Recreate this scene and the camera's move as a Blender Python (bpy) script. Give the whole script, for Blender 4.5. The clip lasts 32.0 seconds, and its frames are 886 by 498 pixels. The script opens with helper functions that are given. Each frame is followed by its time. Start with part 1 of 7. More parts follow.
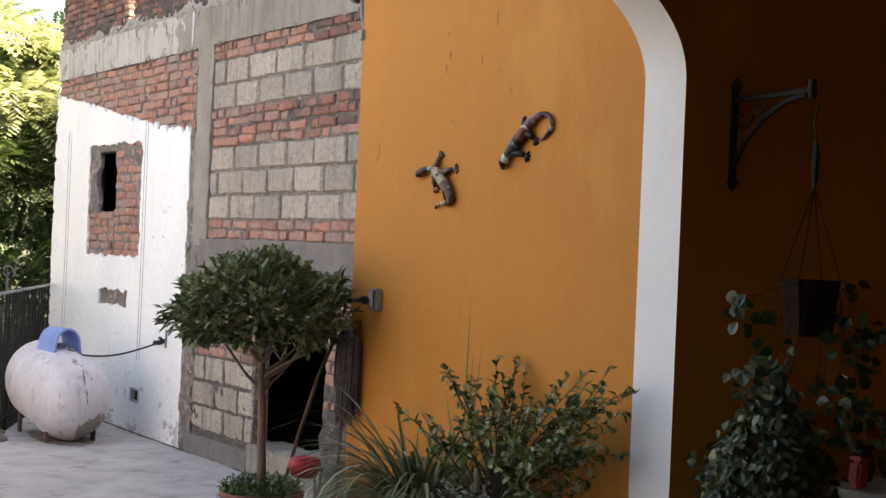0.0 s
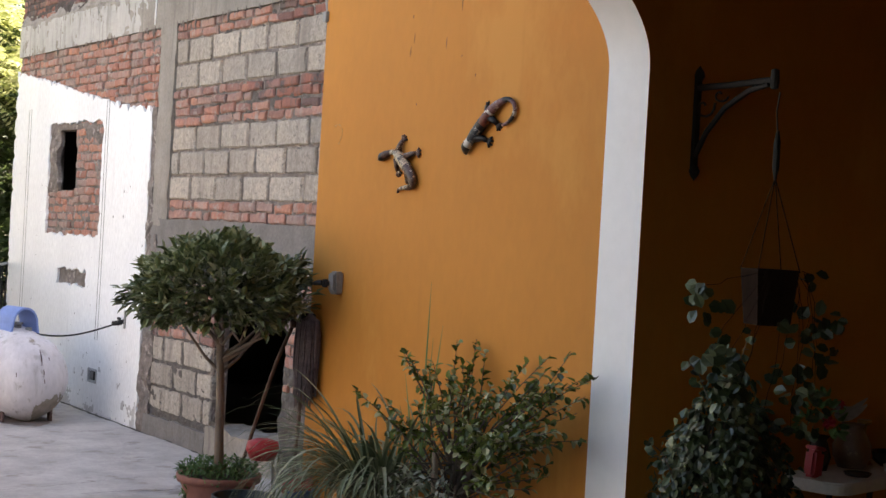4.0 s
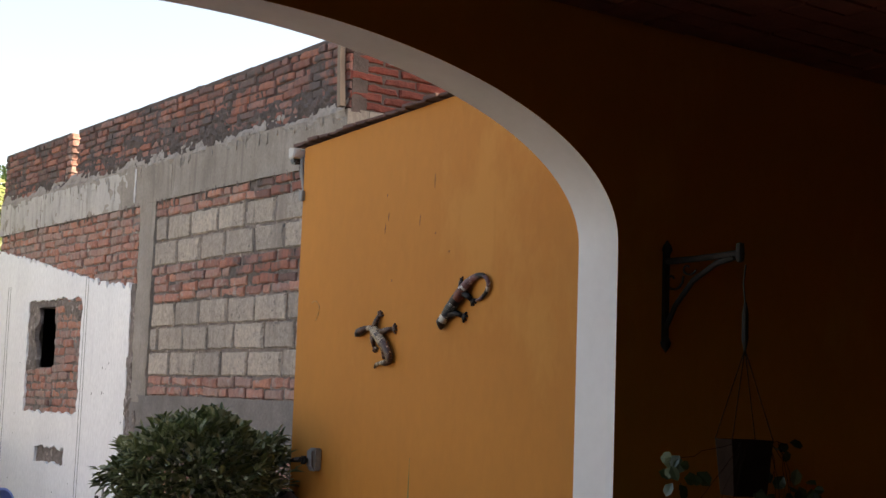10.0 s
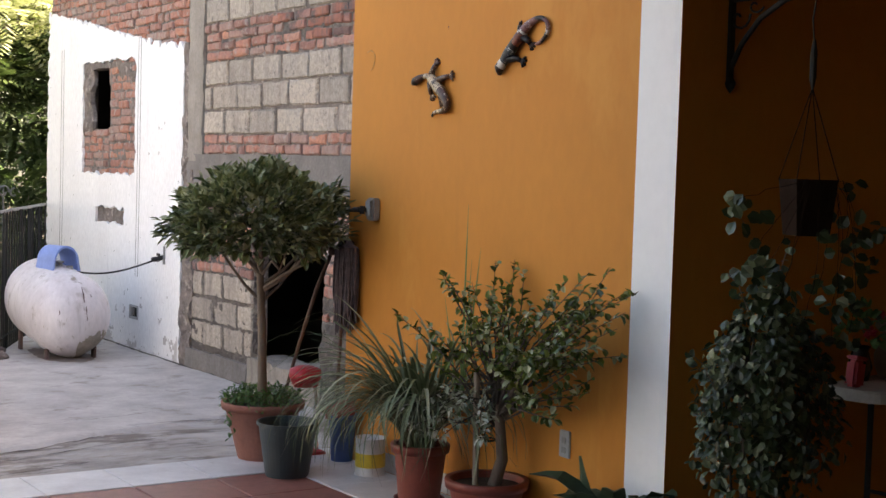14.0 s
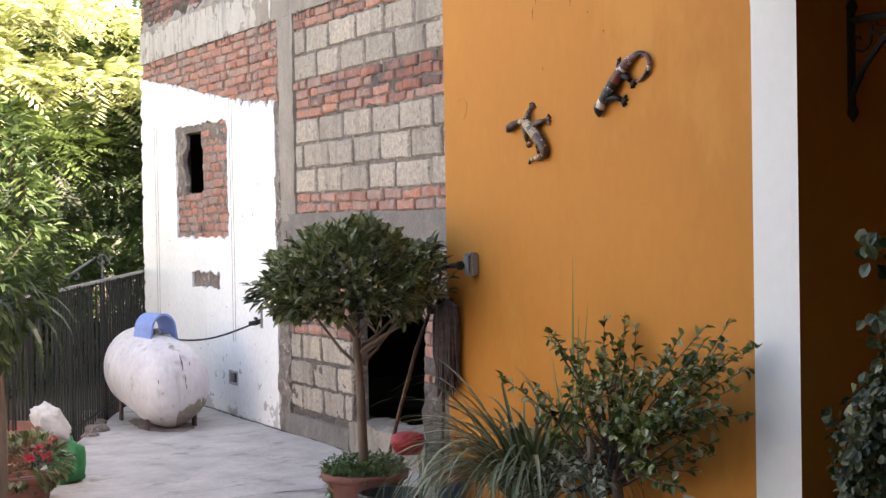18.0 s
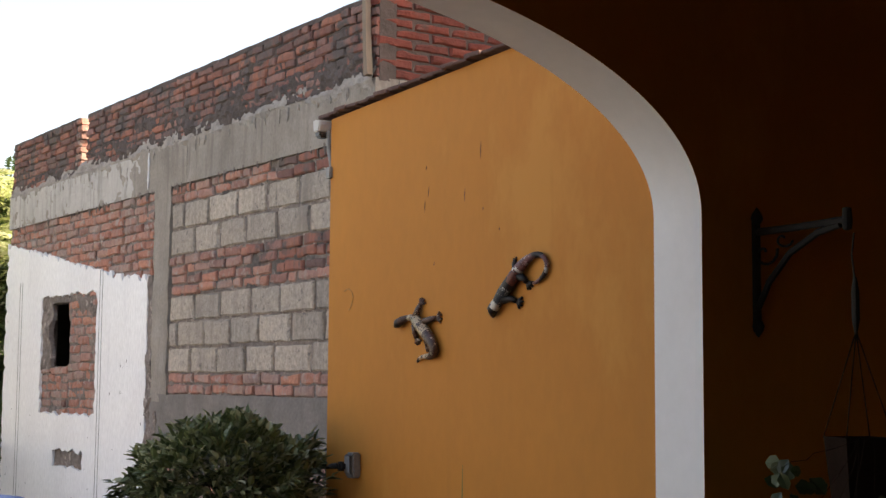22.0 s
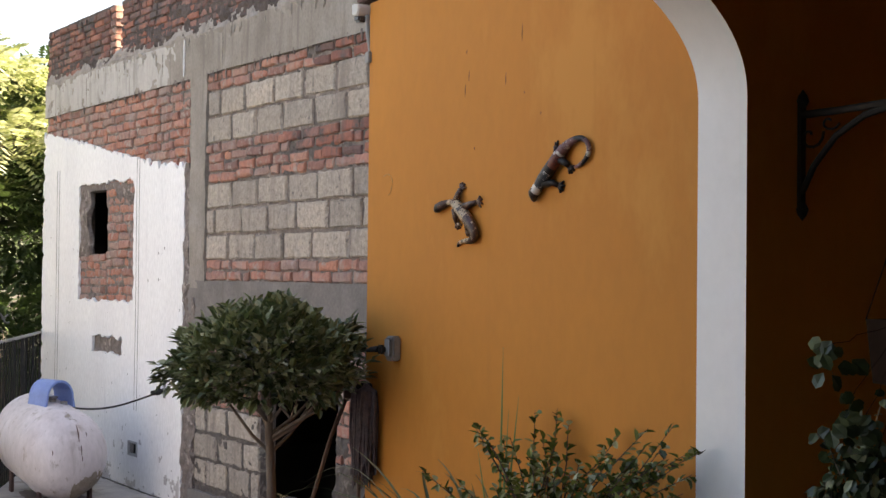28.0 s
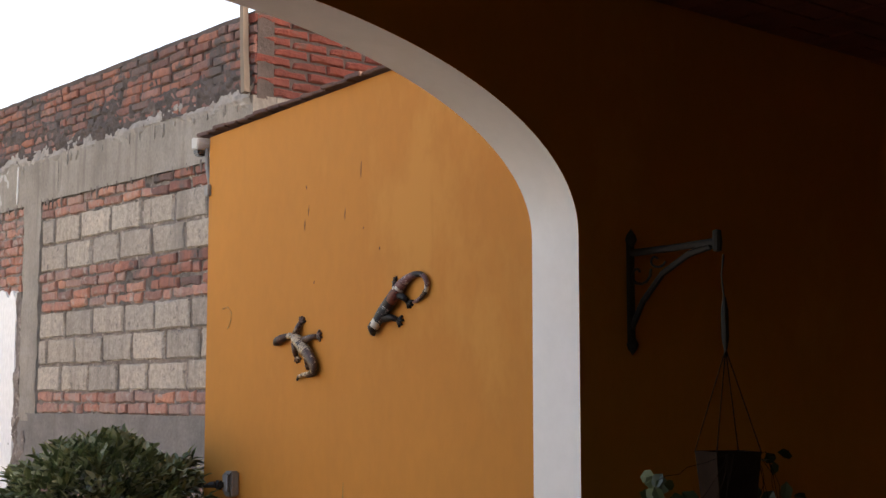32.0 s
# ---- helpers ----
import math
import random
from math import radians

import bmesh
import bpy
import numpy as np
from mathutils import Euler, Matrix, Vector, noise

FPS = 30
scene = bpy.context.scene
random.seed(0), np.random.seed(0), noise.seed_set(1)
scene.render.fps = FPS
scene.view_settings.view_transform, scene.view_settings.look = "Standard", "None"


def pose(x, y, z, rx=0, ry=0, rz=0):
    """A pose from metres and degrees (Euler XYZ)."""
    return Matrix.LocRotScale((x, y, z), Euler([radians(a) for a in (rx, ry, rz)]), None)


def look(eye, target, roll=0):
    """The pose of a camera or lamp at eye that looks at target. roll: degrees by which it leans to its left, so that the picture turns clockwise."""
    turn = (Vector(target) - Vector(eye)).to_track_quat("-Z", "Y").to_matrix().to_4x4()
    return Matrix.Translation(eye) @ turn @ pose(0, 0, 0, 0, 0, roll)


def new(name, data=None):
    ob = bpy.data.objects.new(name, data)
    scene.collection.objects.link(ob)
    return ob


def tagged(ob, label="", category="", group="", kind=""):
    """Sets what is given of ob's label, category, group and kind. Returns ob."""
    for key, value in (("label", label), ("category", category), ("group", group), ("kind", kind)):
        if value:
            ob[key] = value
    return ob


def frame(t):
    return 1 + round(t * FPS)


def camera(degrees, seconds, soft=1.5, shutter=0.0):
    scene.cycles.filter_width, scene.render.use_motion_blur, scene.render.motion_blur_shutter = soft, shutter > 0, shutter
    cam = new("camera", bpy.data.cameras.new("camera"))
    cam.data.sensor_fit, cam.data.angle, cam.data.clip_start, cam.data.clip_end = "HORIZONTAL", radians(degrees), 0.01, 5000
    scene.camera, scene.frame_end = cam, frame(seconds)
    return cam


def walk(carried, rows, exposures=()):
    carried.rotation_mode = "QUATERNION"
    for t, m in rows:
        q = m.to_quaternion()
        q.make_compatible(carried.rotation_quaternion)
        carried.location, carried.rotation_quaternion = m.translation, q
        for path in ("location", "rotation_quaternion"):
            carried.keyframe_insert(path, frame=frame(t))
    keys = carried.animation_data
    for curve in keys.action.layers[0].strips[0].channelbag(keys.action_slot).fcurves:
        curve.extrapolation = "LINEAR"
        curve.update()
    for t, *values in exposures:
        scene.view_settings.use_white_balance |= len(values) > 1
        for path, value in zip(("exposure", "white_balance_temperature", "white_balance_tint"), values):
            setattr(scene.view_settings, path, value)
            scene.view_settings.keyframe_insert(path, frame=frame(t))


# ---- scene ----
from mathutils.geometry import tessellate_polygon as tessellate

cam = camera(35.3, 32.0)
# camera path: seconds, eye, target, roll
PATH = [
    (0, (-0.07, -0.983, 1.817), (1.039, 0.681, 1.82), 2.4),
    (0.5, (-0.063, -0.979, 1.817), (1.077, 0.664, 1.818), 2.2),
    (1, (-0.033, -0.971, 1.825), (1.122, 0.662, 1.816), 1.7),
    (1.5, (-0.034, -0.972, 1.826), (1.121, 0.662, 1.813), 1.9),
    (2, (-0.037, -0.974, 1.817), (1.115, 0.661, 1.806), 2.1),
    (2.5, (-0.041, -0.991, 1.82), (1.11, 0.644, 1.812), 2.2),
    (4.5, (-0.059, -0.966, 1.816), (1.096, 0.667, 1.797), 3.4),
    (5, (-0.06, -0.963, 1.811), (1.101, 0.665, 1.801), 3.0),
    (5.5, (-0.057, -0.986, 1.883), (1.082, 0.649, 2.06), 0.7),
    (6, (-0.089, -1.035, 1.886), (1.027, 0.61, 2.11), 0.6),
    (6.5, (-0.091, -1.049, 1.869), (1.024, 0.601, 2.05), 1.4),
    (7, (-0.109, -1.048, 1.851), (1.021, 0.595, 2.002), 2.8),
    (7.5, (-0.084, -1.034, 1.839), (1.069, 0.596, 1.954), 2.7),
    (8, (-0.064, -1.035, 1.846), (1.102, 0.586, 1.95), 1.4),
    (8.5, (-0.079, -1.043, 1.861), (1.075, 0.584, 2.008), 2.5),
    (9, (-0.102, -1.05, 1.875), (1.034, 0.58, 2.109), 1.3),
    (9.5, (-0.094, -1.054, 1.882), (1.056, 0.566, 2.114), 1.6),
    (10, (-0.089, -1.052, 1.877), (1.073, 0.561, 2.094), 2.0),
    (10.5, (-0.069, -1.055, 1.877), (1.109, 0.551, 2.067), 3.2),
    (11, (-0.062, -1.042, 1.861), (1.124, 0.561, 2.017), 4.0),
    (11.5, (-0.061, -1.019, 1.834), (1.122, 0.589, 1.951), 5.8),
    (12, (-0.055, -0.986, 1.803), (1.126, 0.628, 1.833), 5.5),
    (12.5, (-0.071, -0.994, 1.786), (1.083, 0.639, 1.751), 3.9),
    (13, (-0.071, -0.984, 1.762), (1.068, 0.658, 1.69), 2.8),
    (13.5, (-0.07, -0.976, 1.756), (1.058, 0.673, 1.649), 2.3),
    (15.5, (-0.097, -1.012, 1.719), (1.04, 0.63, 1.609), -0.9),
    (16, (-0.04, -0.983, 1.705), (1.178, 0.598, 1.584), -1.6),
    (16.5, (0.093, -0.896, 1.739), (1.312, 0.682, 1.59), -1.2),
    (17, (0.157, -0.795, 1.748), (1.305, 0.836, 1.596), 0.1),
    (17.5, (0.174, -0.743, 1.764), (1.234, 0.948, 1.645), 1.0),
    (18, (0.149, -0.644, 1.77), (1.141, 1.093, 1.728), -1.0),
    (18.5, (0.193, -0.384, 1.788), (1.339, 1.254, 1.738), -2.5),
    (19, (0.21, -0.297, 1.817), (1.272, 1.398, 1.801), -2.7),
    (19.5, (0.252, -0.252, 1.881), (1.262, 1.472, 1.971), -1.5),
    (20, (0.245, -0.264, 1.912), (1.25, 1.459, 2.061), -0.2),
    (20.5, (0.24, -0.27, 1.907), (1.241, 1.452, 2.082), 0.5),
    (21, (0.242, -0.294, 1.896), (1.298, 1.397, 2.061), 0.1),
    (21.5, (0.276, -0.31, 1.916), (1.413, 1.329, 2.052), 0.1),
    (22, (0.277, -0.329, 1.94), (1.417, 1.304, 2.132), 0.4),
    (22.5, (0.264, -0.36, 1.948), (1.402, 1.266, 2.193), -0.1),
    (23, (0.294, -0.355, 1.956), (1.455, 1.255, 2.2), -0.3),
    (23.5, (0.311, -0.329, 1.938), (1.478, 1.283, 2.131), -0.5),
    (24, (0.322, -0.288, 1.924), (1.484, 1.333, 2.062), -0.3),
    (24.5, (0.3, -0.292, 1.906), (1.449, 1.341, 2.008), -0.1),
    (25, (0.293, -0.289, 1.9), (1.422, 1.36, 1.98), 0.3),
    (25.5, (0.273, -0.291, 1.894), (1.38, 1.375, 1.952), 0.7),
    (27.5, (0.233, -0.315, 1.893), (1.351, 1.343, 1.903), 1.0),
    (28, (0.235, -0.306, 1.901), (1.345, 1.357, 1.939), 0.6),
    (28.5, (0.226, -0.315, 1.913), (1.333, 1.349, 1.976), 0.9),
    (29, (0.222, -0.303, 1.913), (1.329, 1.36, 1.997), 1.5),
    (29.5, (0.221, -0.302, 1.922), (1.329, 1.361, 2.01), 1.7),
    (30, (0.219, -0.308, 1.921), (1.329, 1.353, 2.017), 1.4),
    (30.5, (0.187, -0.339, 1.916), (1.331, 1.297, 2.038), 1.6),
    (31, (0.19, -0.354, 1.945), (1.404, 1.225, 2.112), 0.5),
    (31.5, (0.192, -0.357, 1.951), (1.443, 1.192, 2.142), -0.1),
    (32, (0.192, -0.359, 1.954), (1.479, 1.157, 2.167), -0.0),
]
walk(cam, [(t, look(e, a, r)) for t, e, a, r in PATH],
     exposures=[(0, 2.58, 8050, 14), (1, 2.58, 8050, 14), (2, 2.58, 8050, 14), (5, 2.63, 8050, 14), (5.5, 2.18, 8050, 14), (6, 2.13, 8050, 14), (7, 2.18, 8050, 14), (8, 2.28, 8050, 14), (9, 2.13, 8050, 14), (10, 1.93, 8050, 14), (11, 2.18, 8050, 14), (12, 2.48, 8050, 14), (13, 2.63, 8050, 14), (16, 3.10, 8050, 14), (17, 3.40, 8050, 14), (18, 2.95, 8050, 14), (19, 2.60, 8050, 14), (20, 2.03, 8050, 14), (21, 1.68, 8050, 14), (22, 2.03, 8050, 14), (23, 1.78, 8050, 14), (24, 1.98, 8050, 14), (25, 2.20, 8050, 14), (28, 2.30, 8050, 14), (30, 2.35, 8050, 14), (31, 2.30, 8450, 17), (32, 2.35, 8450, 17)])

# ---------------------------------------------------------------- light
world = bpy.data.worlds.new("sky")
scene.world = world
world.use_nodes = True
wn = world.node_tree
sky = wn.nodes.new("ShaderNodeTexSky")
sky.sky_type = "NISHITA"
sky.sun_disc = False
SUN_EL, SUN_AZ = radians(37), radians(122)      # azimuth clockwise from +Y
sky.sun_elevation, sky.sun_rotation = SUN_EL, SUN_AZ
sky.air_density, sky.dust_density = 1.0, 3.5
wn.nodes["Background"].inputs["Strength"].default_value = 0.12
wn.links.new(sky.outputs[0], wn.nodes["Background"].inputs["Color"])
sun_data = bpy.data.lights.new("sun", "SUN")
sun_data.energy, sun_data.angle, sun_data.color = 5.0, radians(0.6), (1.0, 0.95, 0.86)
sun = new("sun", sun_data)
SUN_DIR = Vector((math.sin(SUN_AZ) * math.cos(SUN_EL), math.cos(SUN_AZ) * math.cos(SUN_EL), math.sin(SUN_EL)))
sun.matrix_world = look(SUN_DIR * 40, (0, 0, 0))

rng = random.Random(7)


# ---------------------------------------------------------------- materials
def material(name, base, second=None, scale=6.0, rough=0.85, bump=0.25, bump_scale=60.0, spots=None, metal=0.0,
             spot_scale=3.0, spot_low=0.58, object_random=None, island=None, stretch=(1, 1, 1), translucent=0.0, grain=0.35, streak=None, streak_low=0.55):
    """A surface with a broad variation, a fine grain and, if asked, stains of a third colour."""
    m = bpy.data.materials.new(name)
    m.use_nodes = True
    nt = m.node_tree
    bsdf = nt.nodes["Principled BSDF"]
    geo = nt.nodes.new("ShaderNodeNewGeometry")
    mapping = nt.nodes.new("ShaderNodeVectorMath")
    mapping.operation = "MULTIPLY"
    mapping.inputs[1].default_value = stretch
    nt.links.new(geo.outputs["Position"], mapping.inputs[0])

    def noise_tex(s, detail=5.0, roughness=0.6):
        n = nt.nodes.new("ShaderNodeTexNoise")
        n.inputs["Scale"].default_value = s
        n.inputs["Detail"].default_value = detail
        n.inputs["Roughness"].default_value = roughness
        nt.links.new(mapping.outputs[0], n.inputs["Vector"])
        return n.outputs["Fac"]

    def ramp(fac, lo, hi):
        r = nt.nodes.new("ShaderNodeMapRange")
        r.inputs["From Min"].default_value, r.inputs["From Max"].default_value = lo, hi
        nt.links.new(fac, r.inputs["Value"])
        return r.outputs[0]

    def mix(fac, a, b, mode="MIX"):
        x = nt.nodes.new("ShaderNodeMix")
        x.data_type, x.blend_type = "RGBA", mode
        for sock, v in ((x.inputs[0], fac), (x.inputs[6], a), (x.inputs[7], b)):
            if isinstance(v, (int, float)):
                sock.default_value = v
            elif isinstance(v, tuple):
                sock.default_value = (*v, 1)
            else:
                nt.links.new(v, sock)
        return x.outputs[2]

    second = second or tuple(c * 0.75 for c in base)
    col = mix(ramp(noise_tex(scale), 0.32, 0.68), tuple(base), tuple(second))
    if object_random:
        info = nt.nodes.new("ShaderNodeObjectInfo")
        cr = nt.nodes.new("ShaderNodeValToRGB")
        cr.color_ramp.interpolation = "LINEAR"
        els = cr.color_ramp.elements
        for i, c in enumerate(object_random):
            p = i / (len(object_random) - 1)
            e = els[i] if i < 2 and len(object_random) == 2 else (els[0] if i == 0 else els.new(p) if i < len(object_random) - 1 else els[-1])
            e.position, e.color = p, (*c, 1)
        nt.links.new(info.outputs["Random"], cr.inputs[0])
        col = mix(0.82, col, cr.outputs[0])
        col = mix(0.5, col, mix(ramp(noise_tex(22.0), 0.3, 0.7), (0.55, 0.55, 0.55), (1.25, 1.2, 1.15)), "MULTIPLY")
    if island:
        cr = nt.nodes.new("ShaderNodeValToRGB")
        els = cr.color_ramp.elements
        for i, c in enumerate(island):
            p = i / (len(island) - 1)
            e = els[0] if i == 0 else els[-1] if i == len(island) - 1 else els.new(p)
            e.position, e.color = p, (*c, 1)
        nt.links.new(geo.outputs["Random Per Island"], cr.inputs[0])
        col = mix(0.8, col, cr.outputs[0])
    fine = ramp(noise_tex(bump_scale, 3.0), 0.3, 0.7)
    col = mix(grain, col, mix(fine, (0.72, 0.72, 0.72), (1.15, 1.15, 1.15)), "MULTIPLY")
    if spots:
        col = mix(ramp(noise_tex(spot_scale, 6.0, 0.68), spot_low, spot_low + 0.09), col, tuple(spots))
    if streak:                                              # runs of washed-down cement
        run = nt.nodes.new("ShaderNodeVectorMath")
        run.operation = "MULTIPLY"
        run.inputs[1].default_value = (11, 11, 0.9)
        nt.links.new(geo.outputs["Position"], run.inputs[0])
        n = nt.nodes.new("ShaderNodeTexNoise")
        n.inputs["Scale"].default_value, n.inputs["Detail"].default_value = 1.0, 4.0
        nt.links.new(run.outputs[0], n.inputs["Vector"])
        col = mix(ramp(n.outputs["Fac"], streak_low, streak_low + 0.16), col, mix(0.65, col, tuple(streak)))
    nt.links.new(col, bsdf.inputs["Base Color"])
    bsdf.inputs["Roughness"].default_value = rough
    bsdf.inputs["Metallic"].default_value = metal
    if bump:
        b = nt.nodes.new("ShaderNodeBump")
        b.inputs["Strength"].default_value = bump
        b.inputs["Distance"].default_value = 0.01
        nt.links.new(noise_tex(bump_scale, 4.0), b.inputs["Height"])
        nt.links.new(b.outputs[0], bsdf.inputs["Normal"])
    if translucent:
        tr = nt.nodes.new("ShaderNodeBsdfTranslucent")
        nt.links.new(col, tr.inputs["Color"])
        ms = nt.nodes.new("ShaderNodeMixShader")
        ms.inputs[0].default_value = translucent
        nt.links.new(bsdf.outputs[0], ms.inputs[1])
        nt.links.new(tr.outputs[0], ms.inputs[2])
        nt.links.new(ms.outputs[0], nt.nodes["Material Output"].inputs["Surface"])
    return m


M = {
    "brick": material("fired_brick", (0.41, 0.165, 0.112), (0.30, 0.13, 0.10), 9, 0.92, 1.0, 32, (0.36, 0.29, 0.255), spot_scale=9, spot_low=0.545, streak=(0.35, 0.28, 0.245), streak_low=0.53, grain=0.7,
                      object_random=((0.20, 0.125, 0.11), (0.40, 0.185, 0.142), (0.46, 0.20, 0.14), (0.36, 0.215, 0.182), (0.33, 0.25, 0.22), (0.52, 0.235, 0.155), (0.43, 0.24, 0.20))),
    "brick_red": material("deep_red_brick", (0.25, 0.058, 0.040), (0.17, 0.045, 0.034), 9, 0.9, 0.8, 36, (0.13, 0.075, 0.062), spot_scale=5, spot_low=0.60,
                          object_random=((0.15, 0.040, 0.030), (0.20, 0.048, 0.034), (0.25, 0.062, 0.042), (0.11, 0.036, 0.030))),
    "brick_dark": material("smeared_brick", (0.29, 0.122, 0.094), (0.20, 0.098, 0.084), 9, 0.92, 0.8, 36, (0.105, 0.085, 0.08), spot_scale=3.4, spot_low=0.50, streak=(0.12, 0.10, 0.095), streak_low=0.56,
                           object_random=((0.13, 0.078, 0.07), (0.30, 0.12, 0.09), (0.37, 0.15, 0.102), (0.33, 0.18, 0.155), (0.21, 0.105, 0.088), (0.14, 0.10, 0.092))),
    "mortar": material("cement_mortar", (0.27, 0.222, 0.195), (0.12, 0.097, 0.086), 11, 0.95, 1.0, 40, (0.42, 0.355, 0.315), spot_scale=10, spot_low=0.56, grain=0.75),
    "bed_mortar": material("smeared_bed_mortar", (0.145, 0.122, 0.106), (0.078, 0.066, 0.058), 12, 0.95, 0.9, 40, (0.22, 0.192, 0.17), spot_scale=14, spot_low=0.57, grain=0.75),
    "pale_mortar": material("pale_squeezed_mortar", (0.40, 0.36, 0.32), (0.29, 0.255, 0.225), 8, 0.95, 0.9, 50, (0.24, 0.215, 0.195), spot_scale=9, spot_low=0.57, streak=(0.22, 0.2, 0.185)),
    "mortar_dark": material("sooty_mortar", (0.115, 0.088, 0.078), (0.07, 0.055, 0.05), 7, 0.95, 0.9, 44, (0.17, 0.135, 0.12), spot_scale=6, spot_low=0.6),
    "block": material("concrete_block", (0.49, 0.425, 0.36), (0.34, 0.295, 0.25), 14, 0.95, 1.0, 46, (0.17, 0.15, 0.138), spot_scale=20, spot_low=0.575, grain=0.9, streak=(0.20, 0.172, 0.148), streak_low=0.54,
                      object_random=((0.41, 0.355, 0.30), (0.48, 0.417, 0.352), (0.52, 0.452, 0.381), (0.34, 0.296, 0.255), (0.45, 0.39, 0.33))),
    "concrete": material("cast_concrete", (0.36, 0.317, 0.273), (0.24, 0.21, 0.18), 3, 0.93, 0.6, 50, (0.41, 0.37, 0.33), spot_scale=5, spot_low=0.62, stretch=(1, 1, 0.7), streak=(0.17, 0.146, 0.126), streak_low=0.55, grain=0.6),
    "wash": material("whitewash_runs", (0.53, 0.505, 0.475), (0.41, 0.385, 0.355), 4, 0.93, 0.5, 50, (0.56, 0.54, 0.52), spot_scale=6, spot_low=0.6, stretch=(1, 1, 0.2), streak=(0.22, 0.195, 0.175), streak_low=0.55),
    "cement_grey": material("grey_cement_plaster", (0.23, 0.207, 0.19), (0.16, 0.144, 0.132), 4, 0.93, 0.5, 40, grain=0.6, streak=(0.15, 0.13, 0.115), streak_low=0.57),
    "white_wall": material("white_limewash", (0.88, 0.875, 0.87), (0.81, 0.80, 0.80), 1.6, 0.9, 0.08, 40, (0.55, 0.53, 0.53), spot_scale=7, spot_low=0.655, stretch=(1, 1, 0.4), streak=(0.66, 0.65, 0.66), streak_low=0.63),
    "yellow": material("ochre_painted_plaster", (0.56, 0.214, 0.026), (0.50, 0.186, 0.022), 0.9, 0.76, 0.06, 18, (0.565, 0.234, 0.036), spot_scale=0.9, spot_low=0.56, stretch=(1, 1, 0.55), grain=0.15, streak=(0.49, 0.187, 0.024), streak_low=0.62),
    "white_paint": material("white_painted_plaster", (0.83, 0.825, 0.825), (0.77, 0.765, 0.765), 2.0, 0.8, 0.08, 20, (0.62, 0.60, 0.58), spot_scale=3, spot_low=0.66, grain=0.08),
    "ceiling": material("vault_brick", (0.30, 0.10, 0.06), (0.20, 0.07, 0.045), 6, 0.95, 0.5, 40),
    "ground": material("worn_concrete", (0.53, 0.495, 0.47), (0.39, 0.358, 0.34), 3.4, 0.92, 0.9, 24, (0.30, 0.265, 0.245), spot_scale=3.1, spot_low=0.575, stretch=(0.9, 1, 1)),
    "old_ground": material("old_cracked_concrete", (0.50, 0.465, 0.44), (0.30, 0.265, 0.24), 2.8, 0.95, 0.9, 20, (0.20, 0.168, 0.148), spot_scale=2.4, spot_low=0.50, stretch=(0.6, 1.5, 1)),
    "tank_shade": material("tank_shade_soil", (0.16, 0.125, 0.11), (0.25, 0.205, 0.185), 6, 0.95, 0.5, 40),
    "crack": material("crack_dirt", (0.11, 0.095, 0.085), (0.07, 0.06, 0.055), 12, 0.98, 0.5, 60),
    "soil": material("soil", (0.09, 0.06, 0.045), (0.05, 0.035, 0.03), 20, 0.98, 0.8, 60),
    # shade under the trees is put into this dark colour
    "earth": material("shaded_earth", (0.075, 0.06, 0.04), (0.05, 0.05, 0.028), 0.8, 0.98, 0.6, 12),
    "red_tile": material("red_floor_tile", (0.27, 0.115, 0.096), (0.22, 0.092, 0.078), 4, 0.4, 0.06, 60, (0.38, 0.2, 0.17), spot_scale=3, spot_low=0.68,
                         object_random=((0.235, 0.10, 0.083), (0.285, 0.118, 0.096), (0.265, 0.12, 0.102))),
    "white_tile": material("white_glazed_tile", (0.64, 0.635, 0.64), (0.50, 0.49, 0.495), 5, 0.42, 0.04, 40, (0.36, 0.33, 0.30), spot_scale=6, spot_low=0.66),
    "grout": material("grout", (0.56, 0.46, 0.41), None, 8, 0.95, 0.4, 60),
    "terracotta": material("terracotta_clay", (0.265, 0.108, 0.08), (0.20, 0.082, 0.064), 7, 0.85, 0.15, 50, (0.32, 0.18, 0.145), spot_scale=5, spot_low=0.66),
    "terracotta_plastic": material("terracotta_plastic", (0.26, 0.056, 0.036), (0.20, 0.045, 0.03), 6, 0.5, 0.05, 50),
    "bucket": material("dark_green_plastic", (0.021, 0.036, 0.041), (0.017, 0.030, 0.035), 8, 0.42, 0.05, 40, (0.09, 0.11, 0.11), spot_scale=10, spot_low=0.7),
    "bark": material("smooth_bark", (0.22, 0.165, 0.13), (0.15, 0.115, 0.09), 12, 0.9, 0.4, 60, stretch=(1, 1, 0.3)),
    "leaf": material("ficus_leaf", (0.045, 0.085, 0.028), (0.03, 0.06, 0.02), 9, 0.36, 0, 50, island=((0.048, 0.072, 0.026), (0.120, 0.150, 0.054), (0.215, 0.245, 0.10), (0.42, 0.43, 0.27)), translucent=0.18),
    "leaf_fresh": material("fresh_leaf", (0.07, 0.15, 0.035), (0.05, 0.11, 0.03), 9, 0.5, 0, 50, island=((0.04, 0.09, 0.025), (0.08, 0.16, 0.04), (0.12, 0.21, 0.06)), translucent=0.2),
    "twig": material("dark_twig", (0.085, 0.062, 0.046), (0.055, 0.042, 0.032), 12, 0.9, 0.3, 60),
    "iron": material("black_iron", (0.010, 0.009, 0.009), (0.016, 0.014, 0.012), 20, 0.8, 0.2, 80),
    "fence_iron": material("painted_fence_iron", (0.010, 0.011, 0.011), (0.018, 0.017, 0.016), 10, 0.9, 0.2, 60),
    "roof": material("weathered_roof_clay", (0.16, 0.09, 0.075), (0.10, 0.06, 0.055), 8, 0.95, 0.5, 40),
